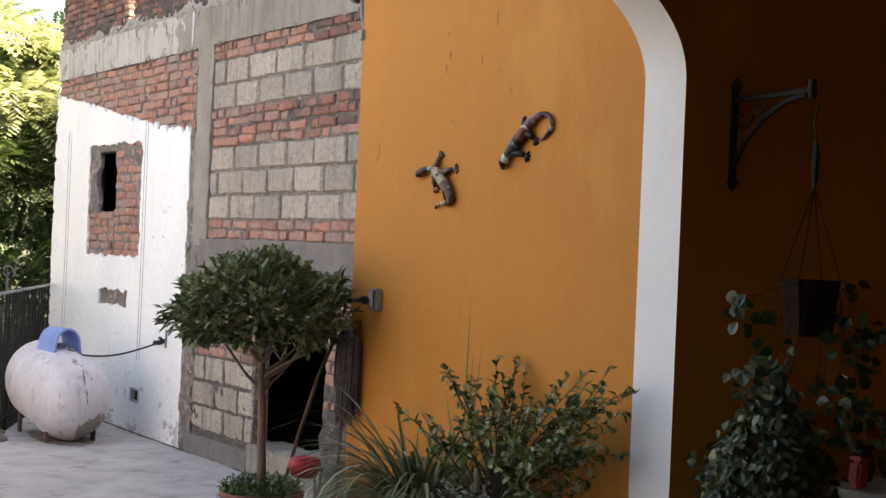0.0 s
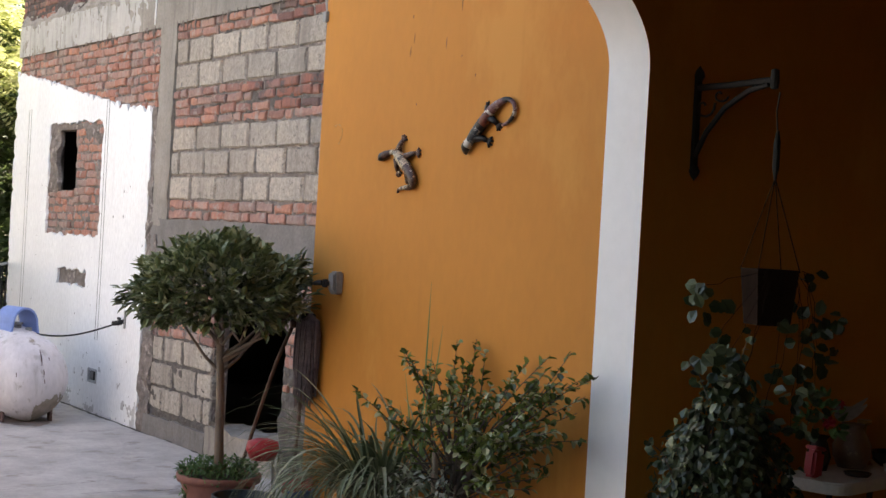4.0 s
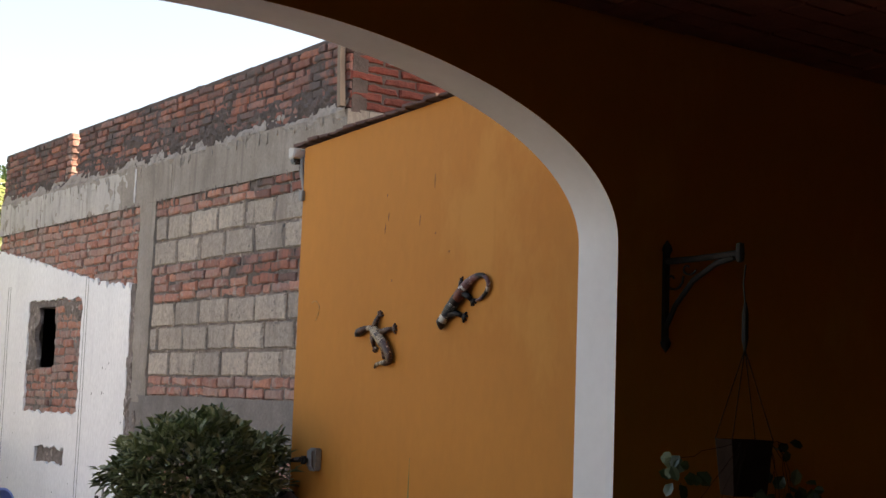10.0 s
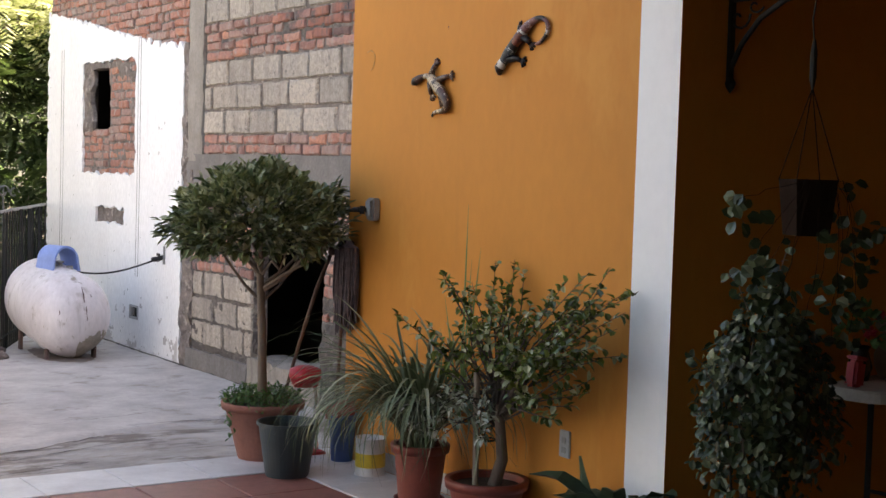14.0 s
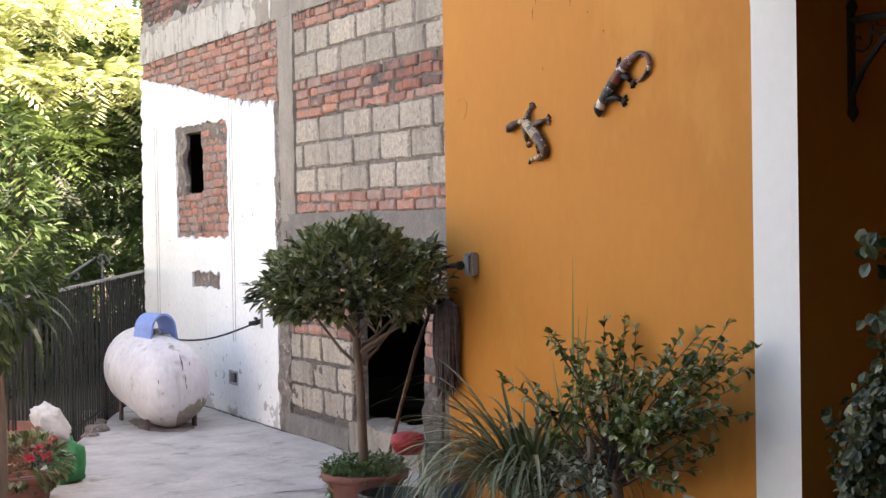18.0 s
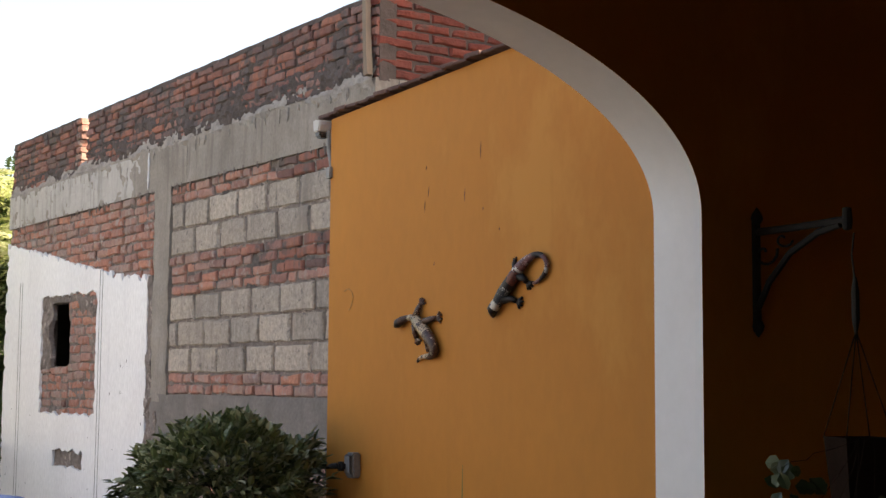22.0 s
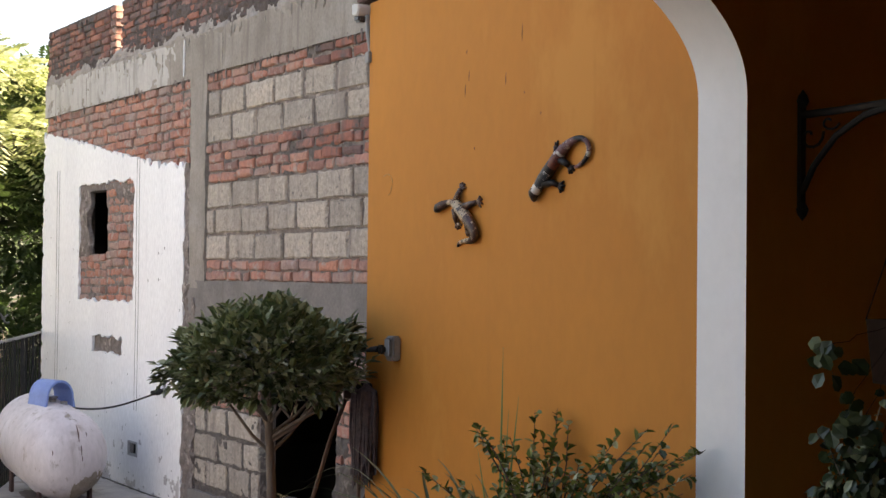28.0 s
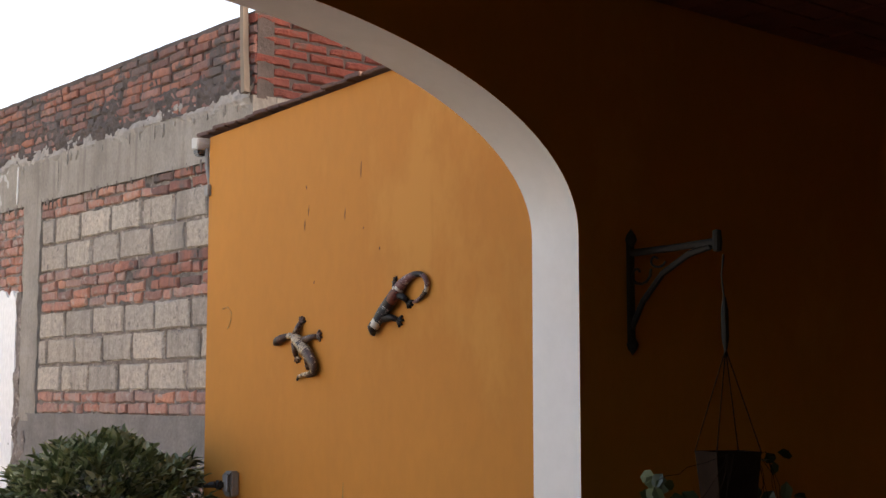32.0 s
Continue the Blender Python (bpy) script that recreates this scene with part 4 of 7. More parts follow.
# clipped round tree in a clay pot
def topiary(at):
    r = random.Random(3)
    ob = pot("potted_tree", at, 0.222, 0.135, 0.325, "terracotta", "round clipped small-leaved tree in a terracotta pot")
    ob["category"] = "potted tree"
    part("soil", lathe([(0, 0.30), (0.206, 0.295)], 24), "soil", ob)
    part("trunk", tube([(0.0, 0, 0.26), (-0.006, 0.01, 0.5), (-0.008, 0.02, 0.75), (-0.02, 0.03, 1.0), (-0.02, 0.04, 1.25)], [0.030, 0.026, 0.024, 0.021, 0.014], 10), "bark", ob, smooth=True)
    cen = Vector((-0.03, 0.045, 1.30))
    R = Vector((0.47, 0.47, 0.335))
    for k in range(10):                                     # limbs that fan out under the crown
        a = 2 * math.pi * k / 10 + r.uniform(-0.25, 0.25)
        z0, w = r.uniform(0.88, 1.06), r.uniform(0.30, 0.46)
        e = Vector((math.cos(a) * w, math.sin(a) * w, r.uniform(1.18, 1.42)))
        q = r.uniform(0.7, 1.0)
        part("branch", tube([(-0.015, 0.03, z0), (e.x * 0.28, e.y * 0.28, z0 + 0.09), (e.x * 0.65, e.y * 0.65, e.z - 0.13), e], [0.013 * q, 0.011 * q, 0.008 * q, 0.003], 6), "bark", ob)
    C, D, U, L, W = [], [], [], [], []
    while len(C) < 4300:
        v = unit(r)
        h = math.hypot(v.x, v.y)
        if v.z < -0.62 or (v.z < -0.2 and (r.random() < 0.35 or (h < 0.8 and r.random() < 0.6))):
            continue
        bump = 1 + 0.24 * noise.noise(v * 2.6 + Vector((5, 0, 0))) + 0.15 * noise.noise(v * 6)
        rad = r.uniform(0.62, 1.0) ** 0.6 * bump
        if v.z < 0:
            rad *= 0.88 + 0.12 * r.random()
        p = cen + Vector((v.x * R.x, v.y * R.y, v.z * R.z * (1.0 if v.z > 0 else 0.80))) * rad
        d = (v + unit(r) * 0.8 + Vector((0, 0, 0.35))).normalized()
        C.append(p), D.append(d), U.append((Vector((0, 0, 1)) + unit(r) * 0.55).normalized()), L.append(r.uniform(0.044, 0.074)), W.append(r.uniform(0.026, 0.041))
    for k in range(46):                                     # shoots that escape the clipped outline
        v = unit(r)
        v.z = abs(v.z) * 0.9 - 0.15
        if k % 4 == 0:
            v = Vector((0.9, -0.2, r.uniform(0.05, 0.7))).normalized()
        base = cen + Vector((v.x * R.x, v.y * R.y, v.z * R.z)) * 0.98
        grow = (v + Vector((0, 0, 0.5))).normalized()
        for j in range(9):
            C.append(base + grow * 0.013 * j), D.append((grow + unit(r) * 0.8).normalized()), U.append(Vector((0, 0, 1))), L.append(r.uniform(0.05, 0.075)), W.append(r.uniform(0.024, 0.032))
    for k in range(34):                                     # one long low shoot on the yard side
        t = r.random()
        C.append(cen + Vector((-0.36 - 0.10 * t, 0.23 + 0.07 * t, -0.02 - 0.02 * t + r.uniform(-0.03, 0.03)))), D.append((Vector((-0.8, 0.5, 0.2)) + unit(r) * 0.7).normalized()), U.append(Vector((0, 0, 1))), L.append(r.uniform(0.06, 0.085)), W.append(0.035)
    leaf_part("crown", leaves_mesh(C, D, U, L, W), "leaf", ob, "dense dark green foliage with small glossy leaves")
    C, D, U, L, W = [], [], [], [], []
    for k in range(900):
        a, q = r.uniform(0, 6.283), math.sqrt(r.random()) * 0.23
        p = Vector((math.cos(a) * q, math.sin(a) * q, 0.32 + r.uniform(0, 0.08) - max(0, q - 0.17) * 0.5))
        C.append(p), D.append((unit(r) + Vector((math.cos(a), math.sin(a), 0.5)) * 0.6).normalized()), U.append(Vector((0, 0, 1))), L.append(r.uniform(0.022, 0.04)), W.append(r.uniform(0.012, 0.02))
    for k in range(8):
        p = Vector((-0.22 + r.uniform(-0.05, 0.02), -0.03 + r.uniform(-0.05, 0.05), 0.30 - r.random() * 0.16))
        for j in range(3):
            C.append(p), D.append(unit(r)), U.append(Vector((0, 0, 1))), L.append(0.035), W.append(0.02)
    leaf_part("ground_cover", leaves_mesh(C, D, U, L, W), "leaf_fresh", ob, "low fresh green creeping plant over the rim")
    return ob


topiary((3.475, 6.07, TZ))

bk = empty("bucket", (3.395, 5.61, TZ), label="empty dark green plastic bucket standing on the terrace", category="bucket")
part("body", lathe([(0, 0.0), (0.115, 0.0), (0.118, 0.012), (0.158, 0.275), (0.166, 0.277), (0.166, 0.29), (0.155, 0.29), (0.112, 0.014), (0, 0.012)], 40), "bucket", bk, smooth=False)
part("rim", lathe([(0.158, 0.276), (0.1685, 0.276), (0.1685, 0.293), (0.158, 0.293), (0.158, 0.276)], 40), "bucket", bk)


# ---------------------------------------------------------------- ornaments and fittings on the ochre wall
def lizard(name, at, spine, radii, legs, zones, label):
    """A ceramic lizard: spine points are (y, z) from its place on the wall, zones (fraction of its length, glaze)."""
    b = bmesh.new()
    n = len(spine)
    pts, rad = [], []
    for i in range((n - 1) * 4 + 1):                        # smooth the spine
        t = i / 4
        k = min(int(t), n - 2)
        f = t - k
        p = [Vector(spine[max(0, min(n - 1, k + q))]) for q in (-1, 0, 1, 2)]
        c = 0.5 * ((2 * p[1]) + (p[2] - p[0]) * f + (2 * p[0] - 5 * p[1] + 4 * p[2] - p[3]) * f * f + (3 * p[1] - p[0] - 3 * p[2] + p[3]) * f ** 3)
        r_ = 0.9 * (radii[k] * (1 - f) + radii[k + 1] * f)
        pts.append(Vector((-0.006 - r_ * 0.9, c.x, c.y)))
        rad.append(r_)
    tube(pts, rad, 12, b)
    for fa in b.faces:
        q = min(range(len(pts)), key=lambda k: (pts[k] - fa.calc_center_median()).length) / (len(pts) - 1)
        fa.material_index = max(k for k, z in enumerate(zones) if q >= z[0])
    for v in b.verts:
        v.co.x *= 0.9
    body = len(b.faces)
    for leg in legs:
        lp = [Vector((-0.012 - 0.02 * (len(leg) - 1 - k) / len(leg), y, z)) for k, (y, z) in enumerate(leg)]
        tube(lp, [0.020, 0.014, 0.011], 7, b)
        d = (lp[-1] - lp[-2]).normalized()
        for a in (-1.0, -0.35, 0.35, 1.0):
            v = Matrix.Rotation(a, 3, "X") @ d
            tube([lp[-1], lp[-1] + v * 0.018, lp[-1] + v * 0.032], [0.008, 0.0065, 0.0055], 5, b)
    b.faces.ensure_lookup_table()
    for fa in b.faces[body:]:
        fa.material_index = 0
    bmesh.ops.recalc_face_normals(b, faces=b.faces[:])
    ob = mesh_ob(name, b, zones[0][1], smooth=True)
    for z in zones[1:]:
        ob.data.materials.append(M[z[1]])
    ob.location = at
    return tagged(ob, label, "wall ornament", "lizards on the ochre wall")


M["glaze_brown"] = material("brown_glaze", (0.035, 0.016, 0.012), (0.075, 0.034, 0.024), 30, 0.38, 0.1, 60, (0.40, 0.29, 0.20), spot_scale=60, spot_low=0.65)
M["glaze_cream"] = material("cream_mottled_glaze", (0.60, 0.46, 0.29), (0.36, 0.25, 0.15), 30, 0.38, 0.1, 60, (0.03, 0.016, 0.012), spot_scale=50, spot_low=0.485)
M["glaze_mottle"] = material("mottled_brown_glaze", (0.045, 0.020, 0.014), (0.11, 0.05, 0.03), 30, 0.38, 0.1, 60, (0.58, 0.44, 0.30), spot_scale=48, spot_low=0.555)
M["glaze_slate"] = material("slate_glaze", (0.018, 0.022, 0.028), (0.04, 0.05, 0.06), 24, 0.38, 0.1, 60, (0.46, 0.48, 0.50), spot_scale=50, spot_low=0.54)
M["glaze_rust"] = material("rust_glaze", (0.26, 0.075, 0.04), (0.12, 0.035, 0.03), 20, 0.38, 0.1, 60, (0.03, 0.02, 0.022), spot_scale=38, spot_low=0.50)
M["glaze_plum"] = material("plum_glaze", (0.07, 0.03, 0.04), (0.25, 0.12, 0.11), 22, 0.38, 0.1, 60, (0.52, 0.43, 0.40), spot_scale=45, spot_low=0.56)
M["glaze_black"] = material("black_glaze", (0.010, 0.009, 0.010), (0.022, 0.018, 0.02), 24, 0.38, 0.1, 60)
M["glaze_white"] = material("white_glaze", (0.62, 0.60, 0.55), (0.40, 0.38, 0.35), 40, 0.38, 0.1, 60)
for nm in ("brown", "slate", "rust", "plum", "black"):
    M["glaze_" + nm].node_tree.nodes["Principled BSDF"].inputs["Specular IOR Level"].default_value = 0.25
# the y axis runs away from the eye, so that larger y lies further left
lizard("lizard_ornament", (XY_, 5.05, 2.19), [(0.238, 0.022), (0.20, 0.034), (0.165, 0.046), (0.122, 0.057), (0.075, 0.055), (0.035, 0.040), (-0.012, 0.008), (-0.062, -0.032), (-0.098, -0.072), (-0.108, -0.108), (-0.068, -0.126), (-0.005, -0.128), (0.03, -0.136), (0.047, -0.152)],
       [0.010, 0.025, 0.023, 0.015, 0.018, 0.031, 0.034, 0.032, 0.029, 0.025, 0.018, 0.011, 0.010, 0.007],
       [[(0.045, 0.055), (0.034, 0.095), (0.024, 0.118)], [(-0.03, 0.032), (-0.078, 0.046), (-0.110, 0.050)], [(0.05, 0.02), (0.060, -0.017), (0.055, -0.042)], [(-0.05, -0.03), (-0.038, -0.06), (-0.034, -0.078)]],
       ((0, "glaze_mottle"), (0.01, "glaze_black"), (0.10, "glaze_brown"), (0.25, "glaze_cream"), (0.52, "glaze_mottle"), (0.70, "glaze_brown"), (0.78, "glaze_cream"), (0.92, "glaze_black")), "glazed brown ceramic lizard with a cream mottled back")
lizard("lizard_ornament", (XY_, 4.32, 2.35), [(0.187, -0.121), (0.172, -0.090), (0.140, -0.057), (0.100, -0.024), (0.055, 0.014), (0.012, 0.052), (-0.025, 0.088), (-0.072, 0.117), (-0.124, 0.129), (-0.165, 0.113), (-0.183, 0.08), (-0.165, 0.044), (-0.123, 0.018), (-0.085, 0.010)],
       [0.009, 0.030, 0.027, 0.032, 0.033, 0.032, 0.027, 0.019, 0.014, 0.0125, 0.0125, 0.012, 0.010, 0.006],
       [[(0.10, -0.05), (0.052, -0.048), (0.018, -0.062)], [(0.01, 0.07), (0.027, 0.093), (0.040, 0.101)], [(-0.01, 0.045), (-0.040, 0.028), (-0.050, 0.014)]],
       ((0, "glaze_black"), (0.10, "glaze_white"), (0.135, "glaze_slate"), (0.29, "glaze_black"), (0.34, "glaze_rust"), (0.42, "glaze_white"), (0.44, "glaze_plum"), (0.58, "glaze_black"), (0.66, "glaze_plum"), (0.78, "glaze_white"), (0.81, "glaze_black"), (0.90, "glaze_plum")), "glazed slate and rust ceramic lizard with a curled tail")

# weatherproof outlet on a stub of conduit
so = empty("outdoor_socket", (XY_, 5.64, 1.47), label="grey weatherproof socket box on the ochre wall", category="socket")
M["grey_plastic"] = material("grey_plastic", (0.30, 0.29, 0.27), (0.22, 0.21, 0.2), 14, 0.5, 0.1, 50, (0.12, 0.1, 0.09), spot_scale=14)
part("box", box((-0.05, -0.035, 0.0), (0.0, 0.035, 0.125), 0.008), "grey_plastic", so)
part("cover", box((-0.062, -0.03, 0.02), (-0.05, 0.03, 0.115), 0.006), "grey_plastic", so)
ad = part("adapter", box((-0.10, 0.0, 0.035), (-0.063, 0.05, 0.08), 0.01), "iron", so, "black plug adapter")
part("plug", tube([(-0.10, 0.03, 0.06), (-0.12, 0.05, 0.058), (-0.125, 0.09, 0.05)], [0.016, 0.014, 0.008], 8), "iron", ad)

sw = empty("wall_socket", (XY_, 3.92, 0.465), label="small pale wall socket plate low on the ochre wall", category="socket")
pl = part("plate", box((-0.012, -0.038, 0.0), (0.0, 0.038, 0.125), 0.004), "pale_shell", sw)
for z in (0.035, 0.08):
    part("outlet", box((-0.016, -0.016, z - 0.014), (-0.012, 0.016, z + 0.014), 0.002), "grey_plastic", pl, "darker outlet")

# ring-shaped scar and dark drip marks on the plaster
ring = bmesh.new()
pts = [(XY_ - 0.001, 5.755 + 0.05 * math.cos(a) * (1 + 0.1 * math.sin(3 * a)), 2.36 + 0.055 * math.sin(a)) for a in [0.9 + 0.22 * k for k in range(17)]]
tube(pts, [0.0022 + 0.0016 * math.sin(k * 1.7) for k in range(17)], 5, ring)
M["scuff"] = material("scuffed_ochre", (0.58, 0.33, 0.13), (0.42, 0.22, 0.075), 40, 0.9, 0.4, 60)
part("scar", ring, "scuff", ochre, "scraped ring mark")
for y, z, l in ((4.62, 3.02, 0.08), (5.03, 2.86, 0.05), (5.06, 2.80, 0.06), (4.74, 2.82, 0.06), (4.98, 2.50, 0.015), (5.05, 2.96, 0.02), (4.48, 2.62, 0.015), (4.60, 2.72, 0.012)):
    part("drip_mark", tube([(XY_ + 0.001, y, z), (XY_ - 0.0005, y + 0.002, z - l * 0.5), (XY_ + 0.001, y + 0.004, z - l)], [0.0014, 0.0024, 0.0012], 5), "roof", ochre, "dark drip mark")

# lamp under the roof corner
M["dark_glass_lamp"] = material("dark_lamp_glass", (0.05, 0.045, 0.045), (0.03, 0.03, 0.03), 10, 0.3, 0.05, 40)
M["tin"] = material("pale_tin", (0.60, 0.58, 0.55), (0.48, 0.46, 0.43), 10, 0.5, 0.1, 40)
fl = empty("corner_lamp", (XY_ - 0.02, 5.995, 3.265), label="small white lamp hood under the roof corner", category="wall lamp")
b = bmesh.new()
hood = [(-0.035, 0.045), (0.028, 0.058), (0.036, 0.048), (0.030, -0.01), (-0.025, -0.01), (-0.035, 0.02)]
va = [b.verts.new((-0.045, y, z)) for y, z in hood]
vb = [b.verts.new((0.045, y, z)) for y, z in hood]
b.faces.new(va), b.faces.new(list(reversed(vb)))
for i in range(len(hood)):
    b.faces.new((va[i], vb[i], vb[(i + 1) % len(hood)], va[(i + 1) % len(hood)]))
bmesh.ops.recalc_face_normals(b, faces=b.faces[:])
bmesh.ops.bevel(b, geom=b.edges[:], offset=0.006, segments=2, affect="EDGES")
part("hood", b, "tin", fl)
part("glass", box((-0.03, -0.02, -0.04), (0.03, 0.04, -0.001), 0.01), "dark_glass_lamp", fl, "dark lamp glass")
bkt = part("bracket", tube([(0.02, -0.02, -0.0), (0.02, -0.025, -0.10), (0.03, -0.05, -0.22)], 0.012, 8), "grey_plastic", fl)
part("mount", box((0.0, -0.07, -0.26), (0.045, -0.03, -0.2), 0.004), "grey_plastic", bkt)

# ---------------------------------------------------------------- gas tank
tk = empty("gas_tank", (4.02, 10.635, 0.0), label="dented white gas tank with a blue valve hood on short legs", category="gas tank")
TR, TL, TZC, TH = 0.365, 1.32, 0.405, 0.35


def tank_shell(grow=1.0):
    """A drum with round heads, lying along y, its near head slightly keeled."""
    quarter = [math.pi / 2 * k / 14 for k in range(15)]
    prof = [(TR * math.sin(a), TH - TH * math.cos(a)) for a in quarter] + [(TR, TH + (TL - 2 * TH) * q) for q in (0.33, 0.67)]
    prof += [(TR * math.sin(a), TL - TH + TH * math.cos(a)) for a in reversed(quarter)]
    b = lathe(prof, 56)
    for v in b.verts:
        p = Vector((v.co.x * grow, v.co.z + (1 - grow) * 0.4, TZC + v.co.y * grow)) + noise.noise_vector(v.co * 2.5) * 0.006
        p.z += 0.13 * (p.y - TH)                            # the far end stands higher
        if p.y < TH and p.z < TZC:
            p.z -= 0.018 * max(0.0, 1 - abs(p.x - 0.02) / 0.14) * (TZC - p.z) / TR
        v.co = p
    bmesh.ops.recalc_face_normals(b, faces=b.faces[:])
    return b


shell = part("shell", tank_shell(), "tank", tk, smooth=True)
b = tank_shell(1.008)                                       # grime on the underside of the near end
bmesh.ops.delete(b, geom=[f for f in b.faces if f.calc_center_median().z > TZC or f.calc_center_median().y > 0.5], context="FACES")
bmesh.ops.subdivide_edges(b, edges=b.edges[:], cuts=3, use_grid_fill=True)


def grimy(c):
    edge = TZC - 0.17 - 0.16 * max(0.0, 0.16 - c.x) + 0.05 * noise.noise(c * 9) + 0.03 * noise.noise(c * 31)
    return c.z < edge and c.x > 0.0 + 0.03 * noise.noise(c * 12) and c.y < 0.4


bmesh.ops.delete(b, geom=[f for f in b.faces if not grimy(f.calc_center_median())], context="FACES")
part("grime_patch", b, "grime", shell, "grey-brown mossy grime on the underside", smooth=True)
for y in (TH, TL - TH):
    ring = lathe([(TR - 0.004, y - 0.012), (TR + 0.003, y - 0.008), (TR + 0.003, y + 0.008), (TR - 0.004, y + 0.012)], 48)
    for v in ring.verts:
        v.co = Vector((v.co.x, v.co.z, TZC + v.co.y + 0.13 * (v.co.z - TH))) + noise.noise_vector(v.co * 2.5) * 0.005
    part("weld_seam", ring, "tank", tk, smooth=True)
b = bmesh.new()
N = 18
arc_o = [(0.13 * math.cos(math.pi * k / N), 0.15 * math.sin(math.pi * k / N)) for k in range(N + 1)]
prof_o = [(0.15, -0.10)] + arc_o + [(-0.15, -0.10)]
prof_i = [(x * 0.88, z * 0.88 if z > 0 else z) for x, z in prof_o]
f0, f1, g0, g1 = ([b.verts.new((x, y, z + 0.81)) for x, z in pr] for pr, y in ((prof_o, 0.53), (prof_o, 0.80), (prof_i, 0.53), (prof_i, 0.80)))
for i in range(len(prof_o) - 1):
    for q, w in ((f0, f1), (g1, g0), (g0, f0), (f1, g1)):
        b.faces.new((q[i], w[i], w[i + 1], q[i + 1]))
turn = Matrix.Translation((0.01, 0.66, 0)) @ Matrix.Rotation(radians(15), 4, "Z") @ Matrix.Translation((0, -0.66, 0)) @ Matrix.Translation((0, 0, 0.03))
bmesh.ops.transform(b, matrix=turn, verts=b.verts[:])
bmesh.ops.recalc_face_normals(b, faces=b.faces[:])
part("valve_hood", b, "tank_blue", tk, "arched blue sheet metal hood")
vk = part("valve", lathe([(0, 0.75), (0.05, 0.75), (0.05, 0.79), (0.032, 0.795), (0.032, 0.83), (0.045, 0.835), (0.045, 0.85), (0, 0.855)], 16, at=(0.01, 0.64, 0)), "grey_plastic", tk, "grey brass valve")
part("gauge", lathe([(0, 0.74), (0.03, 0.74), (0.03, 0.81), (0, 0.815)], 14, at=(0.085, 0.57, 0)), "grey_plastic", vk, "small round gauge")
for x in (-0.21, 0.21):
    for y in (0.27, 1.02):
        part("leg", box((x - 0.012, y - 0.035, -0.002), (x + 0.012, y + 0.035, 0.21 + 0.13 * (y - 0.27)), 0.003), "roof", tk, "rusty flat steel leg")


def on_head(x, z):
    """A point of the near head."""
    return (x, TH - TH * math.sqrt(max(0.0, 1 - (x * x + (z - TZC) ** 2) / TR ** 2)) - 0.002, z)


for x, z, l in ((0.03, 0.66, 0.13), (0.045, 0.50, 0.07), (0.05, 0.42, 0.05), (-0.18, 0.47, 0.04), (0.10, 0.60, 0.03)):
    part("rust_mark", tube([on_head(x, z), on_head(x + 0.004, z - l * 0.5), on_head(x + 0.001, z - l)], [0.002, 0.006 if l > 0.1 else 0.004, 0.002], 5), "roof", tk, "dark rust streak")

# hose from the valve to the cock in the white wall
hs = empty("gas_hose", (0, 0, 0), label="black gas hose slung between tank and white wall", category="hose")
a, e = Vector((4.07, 11.26, 0.775)), Vector((4.70, 10.62, 0.905))
pts = [a.lerp(e, t) + Vector((0, 0, -0.085 * math.sin(math.pi * t) * (1 - 0.25 * t))) for t in [k / 14 for k in range(15)]]
part("hose", tube(pts, 0.008, 8), "iron", hs, smooth=True)
ck = part("valve_cock", tube([e + Vector((-0.04, 0.04, -0.005)), e, e + Vector((0.055, -0.01, 0.02))], [0.02, 0.024, 0.018], 8), "iron", hs)
part("lever", box((4.70, 10.60, 0.93), (4.715, 10.66, 0.955), 0.003), "iron", ck)
part("pipe_stub", tube([(4.745, 10.59, 0.86), (4.745, 10.59, 1.02)], 0.011, 8), "grey_plastic", hs)

# stones under the tank
for x, y, s in ((3.42, 11.1, 0.09), (3.55, 11.55, 0.07), (3.62, 11.9, 0.08), (3.30, 10.85, 0.06), (3.7, 12.2, 0.07)):
    b = bmesh.new()
    bmesh.ops.create_icosphere(b, subdivisions=2, radius=1.0)
    for v in b.verts:
        v.co = v.co * (1 + 0.25 * noise.noise(v.co * 1.5 + Vector((x * 7, y, 0))))
        v.co = Vector((v.co.x * s * 1.4, v.co.y * s, v.co.z * s * 0.55))
    st = mesh_ob("stone", b, "mortar")
    st.location = (x, y, s * 0.4)
    tagged(st, "loose grey stone on the concrete by the fence", "stone", "loose stones by the fence")

# ---------------------------------------------------------------- iron fence
fence = empty("iron_fence", (0, 0, 0), label="dark painted iron bar fence beside the yard", category="fence")
run = FENCE_B - FENCE_A
nb = 78
FT = 1.27
for k in range(nb + 1):
    p = FENCE_A + run * (k / nb)
    if k == 0:
        bar = tube([(0, 0, -0.35), (0, 0, FT)], 0.0075, 6)
        bar_ob = part("bar", bar, "fence_iron", fence)
        bar_ob.location = (p.x, p.y, 0)
    else:
        o = bar_ob.copy()
        scene.collection.objects.link(o)
        o.location = (p.x, p.y, 0)
        o.rotation_euler = (rng.uniform(-0.012, 0.012), rng.uniform(-0.012, 0.012), 0)
for z, r in ((FT + 0.006, 0.016), (0.12, 0.012)):
    part("rail", tube([(FENCE_A.x, FENCE_A.y, z), (FENCE_A.x + run.x / 2, FENCE_A.y + run.y / 2, z - 0.01), (FENCE_B.x, FENCE_B.y, z)], r, 6), "fence_iron" if z < 1 else "grey_plastic", fence)
for k in (8, 22, 36, 50):
    p = FENCE_A + run * (k / nb)
    part("post", box((p.x - 0.011, p.y - 0.011, -0.35), (p.x + 0.011, p.y + 0.011, FT), 0.002), "fence_iron", fence)

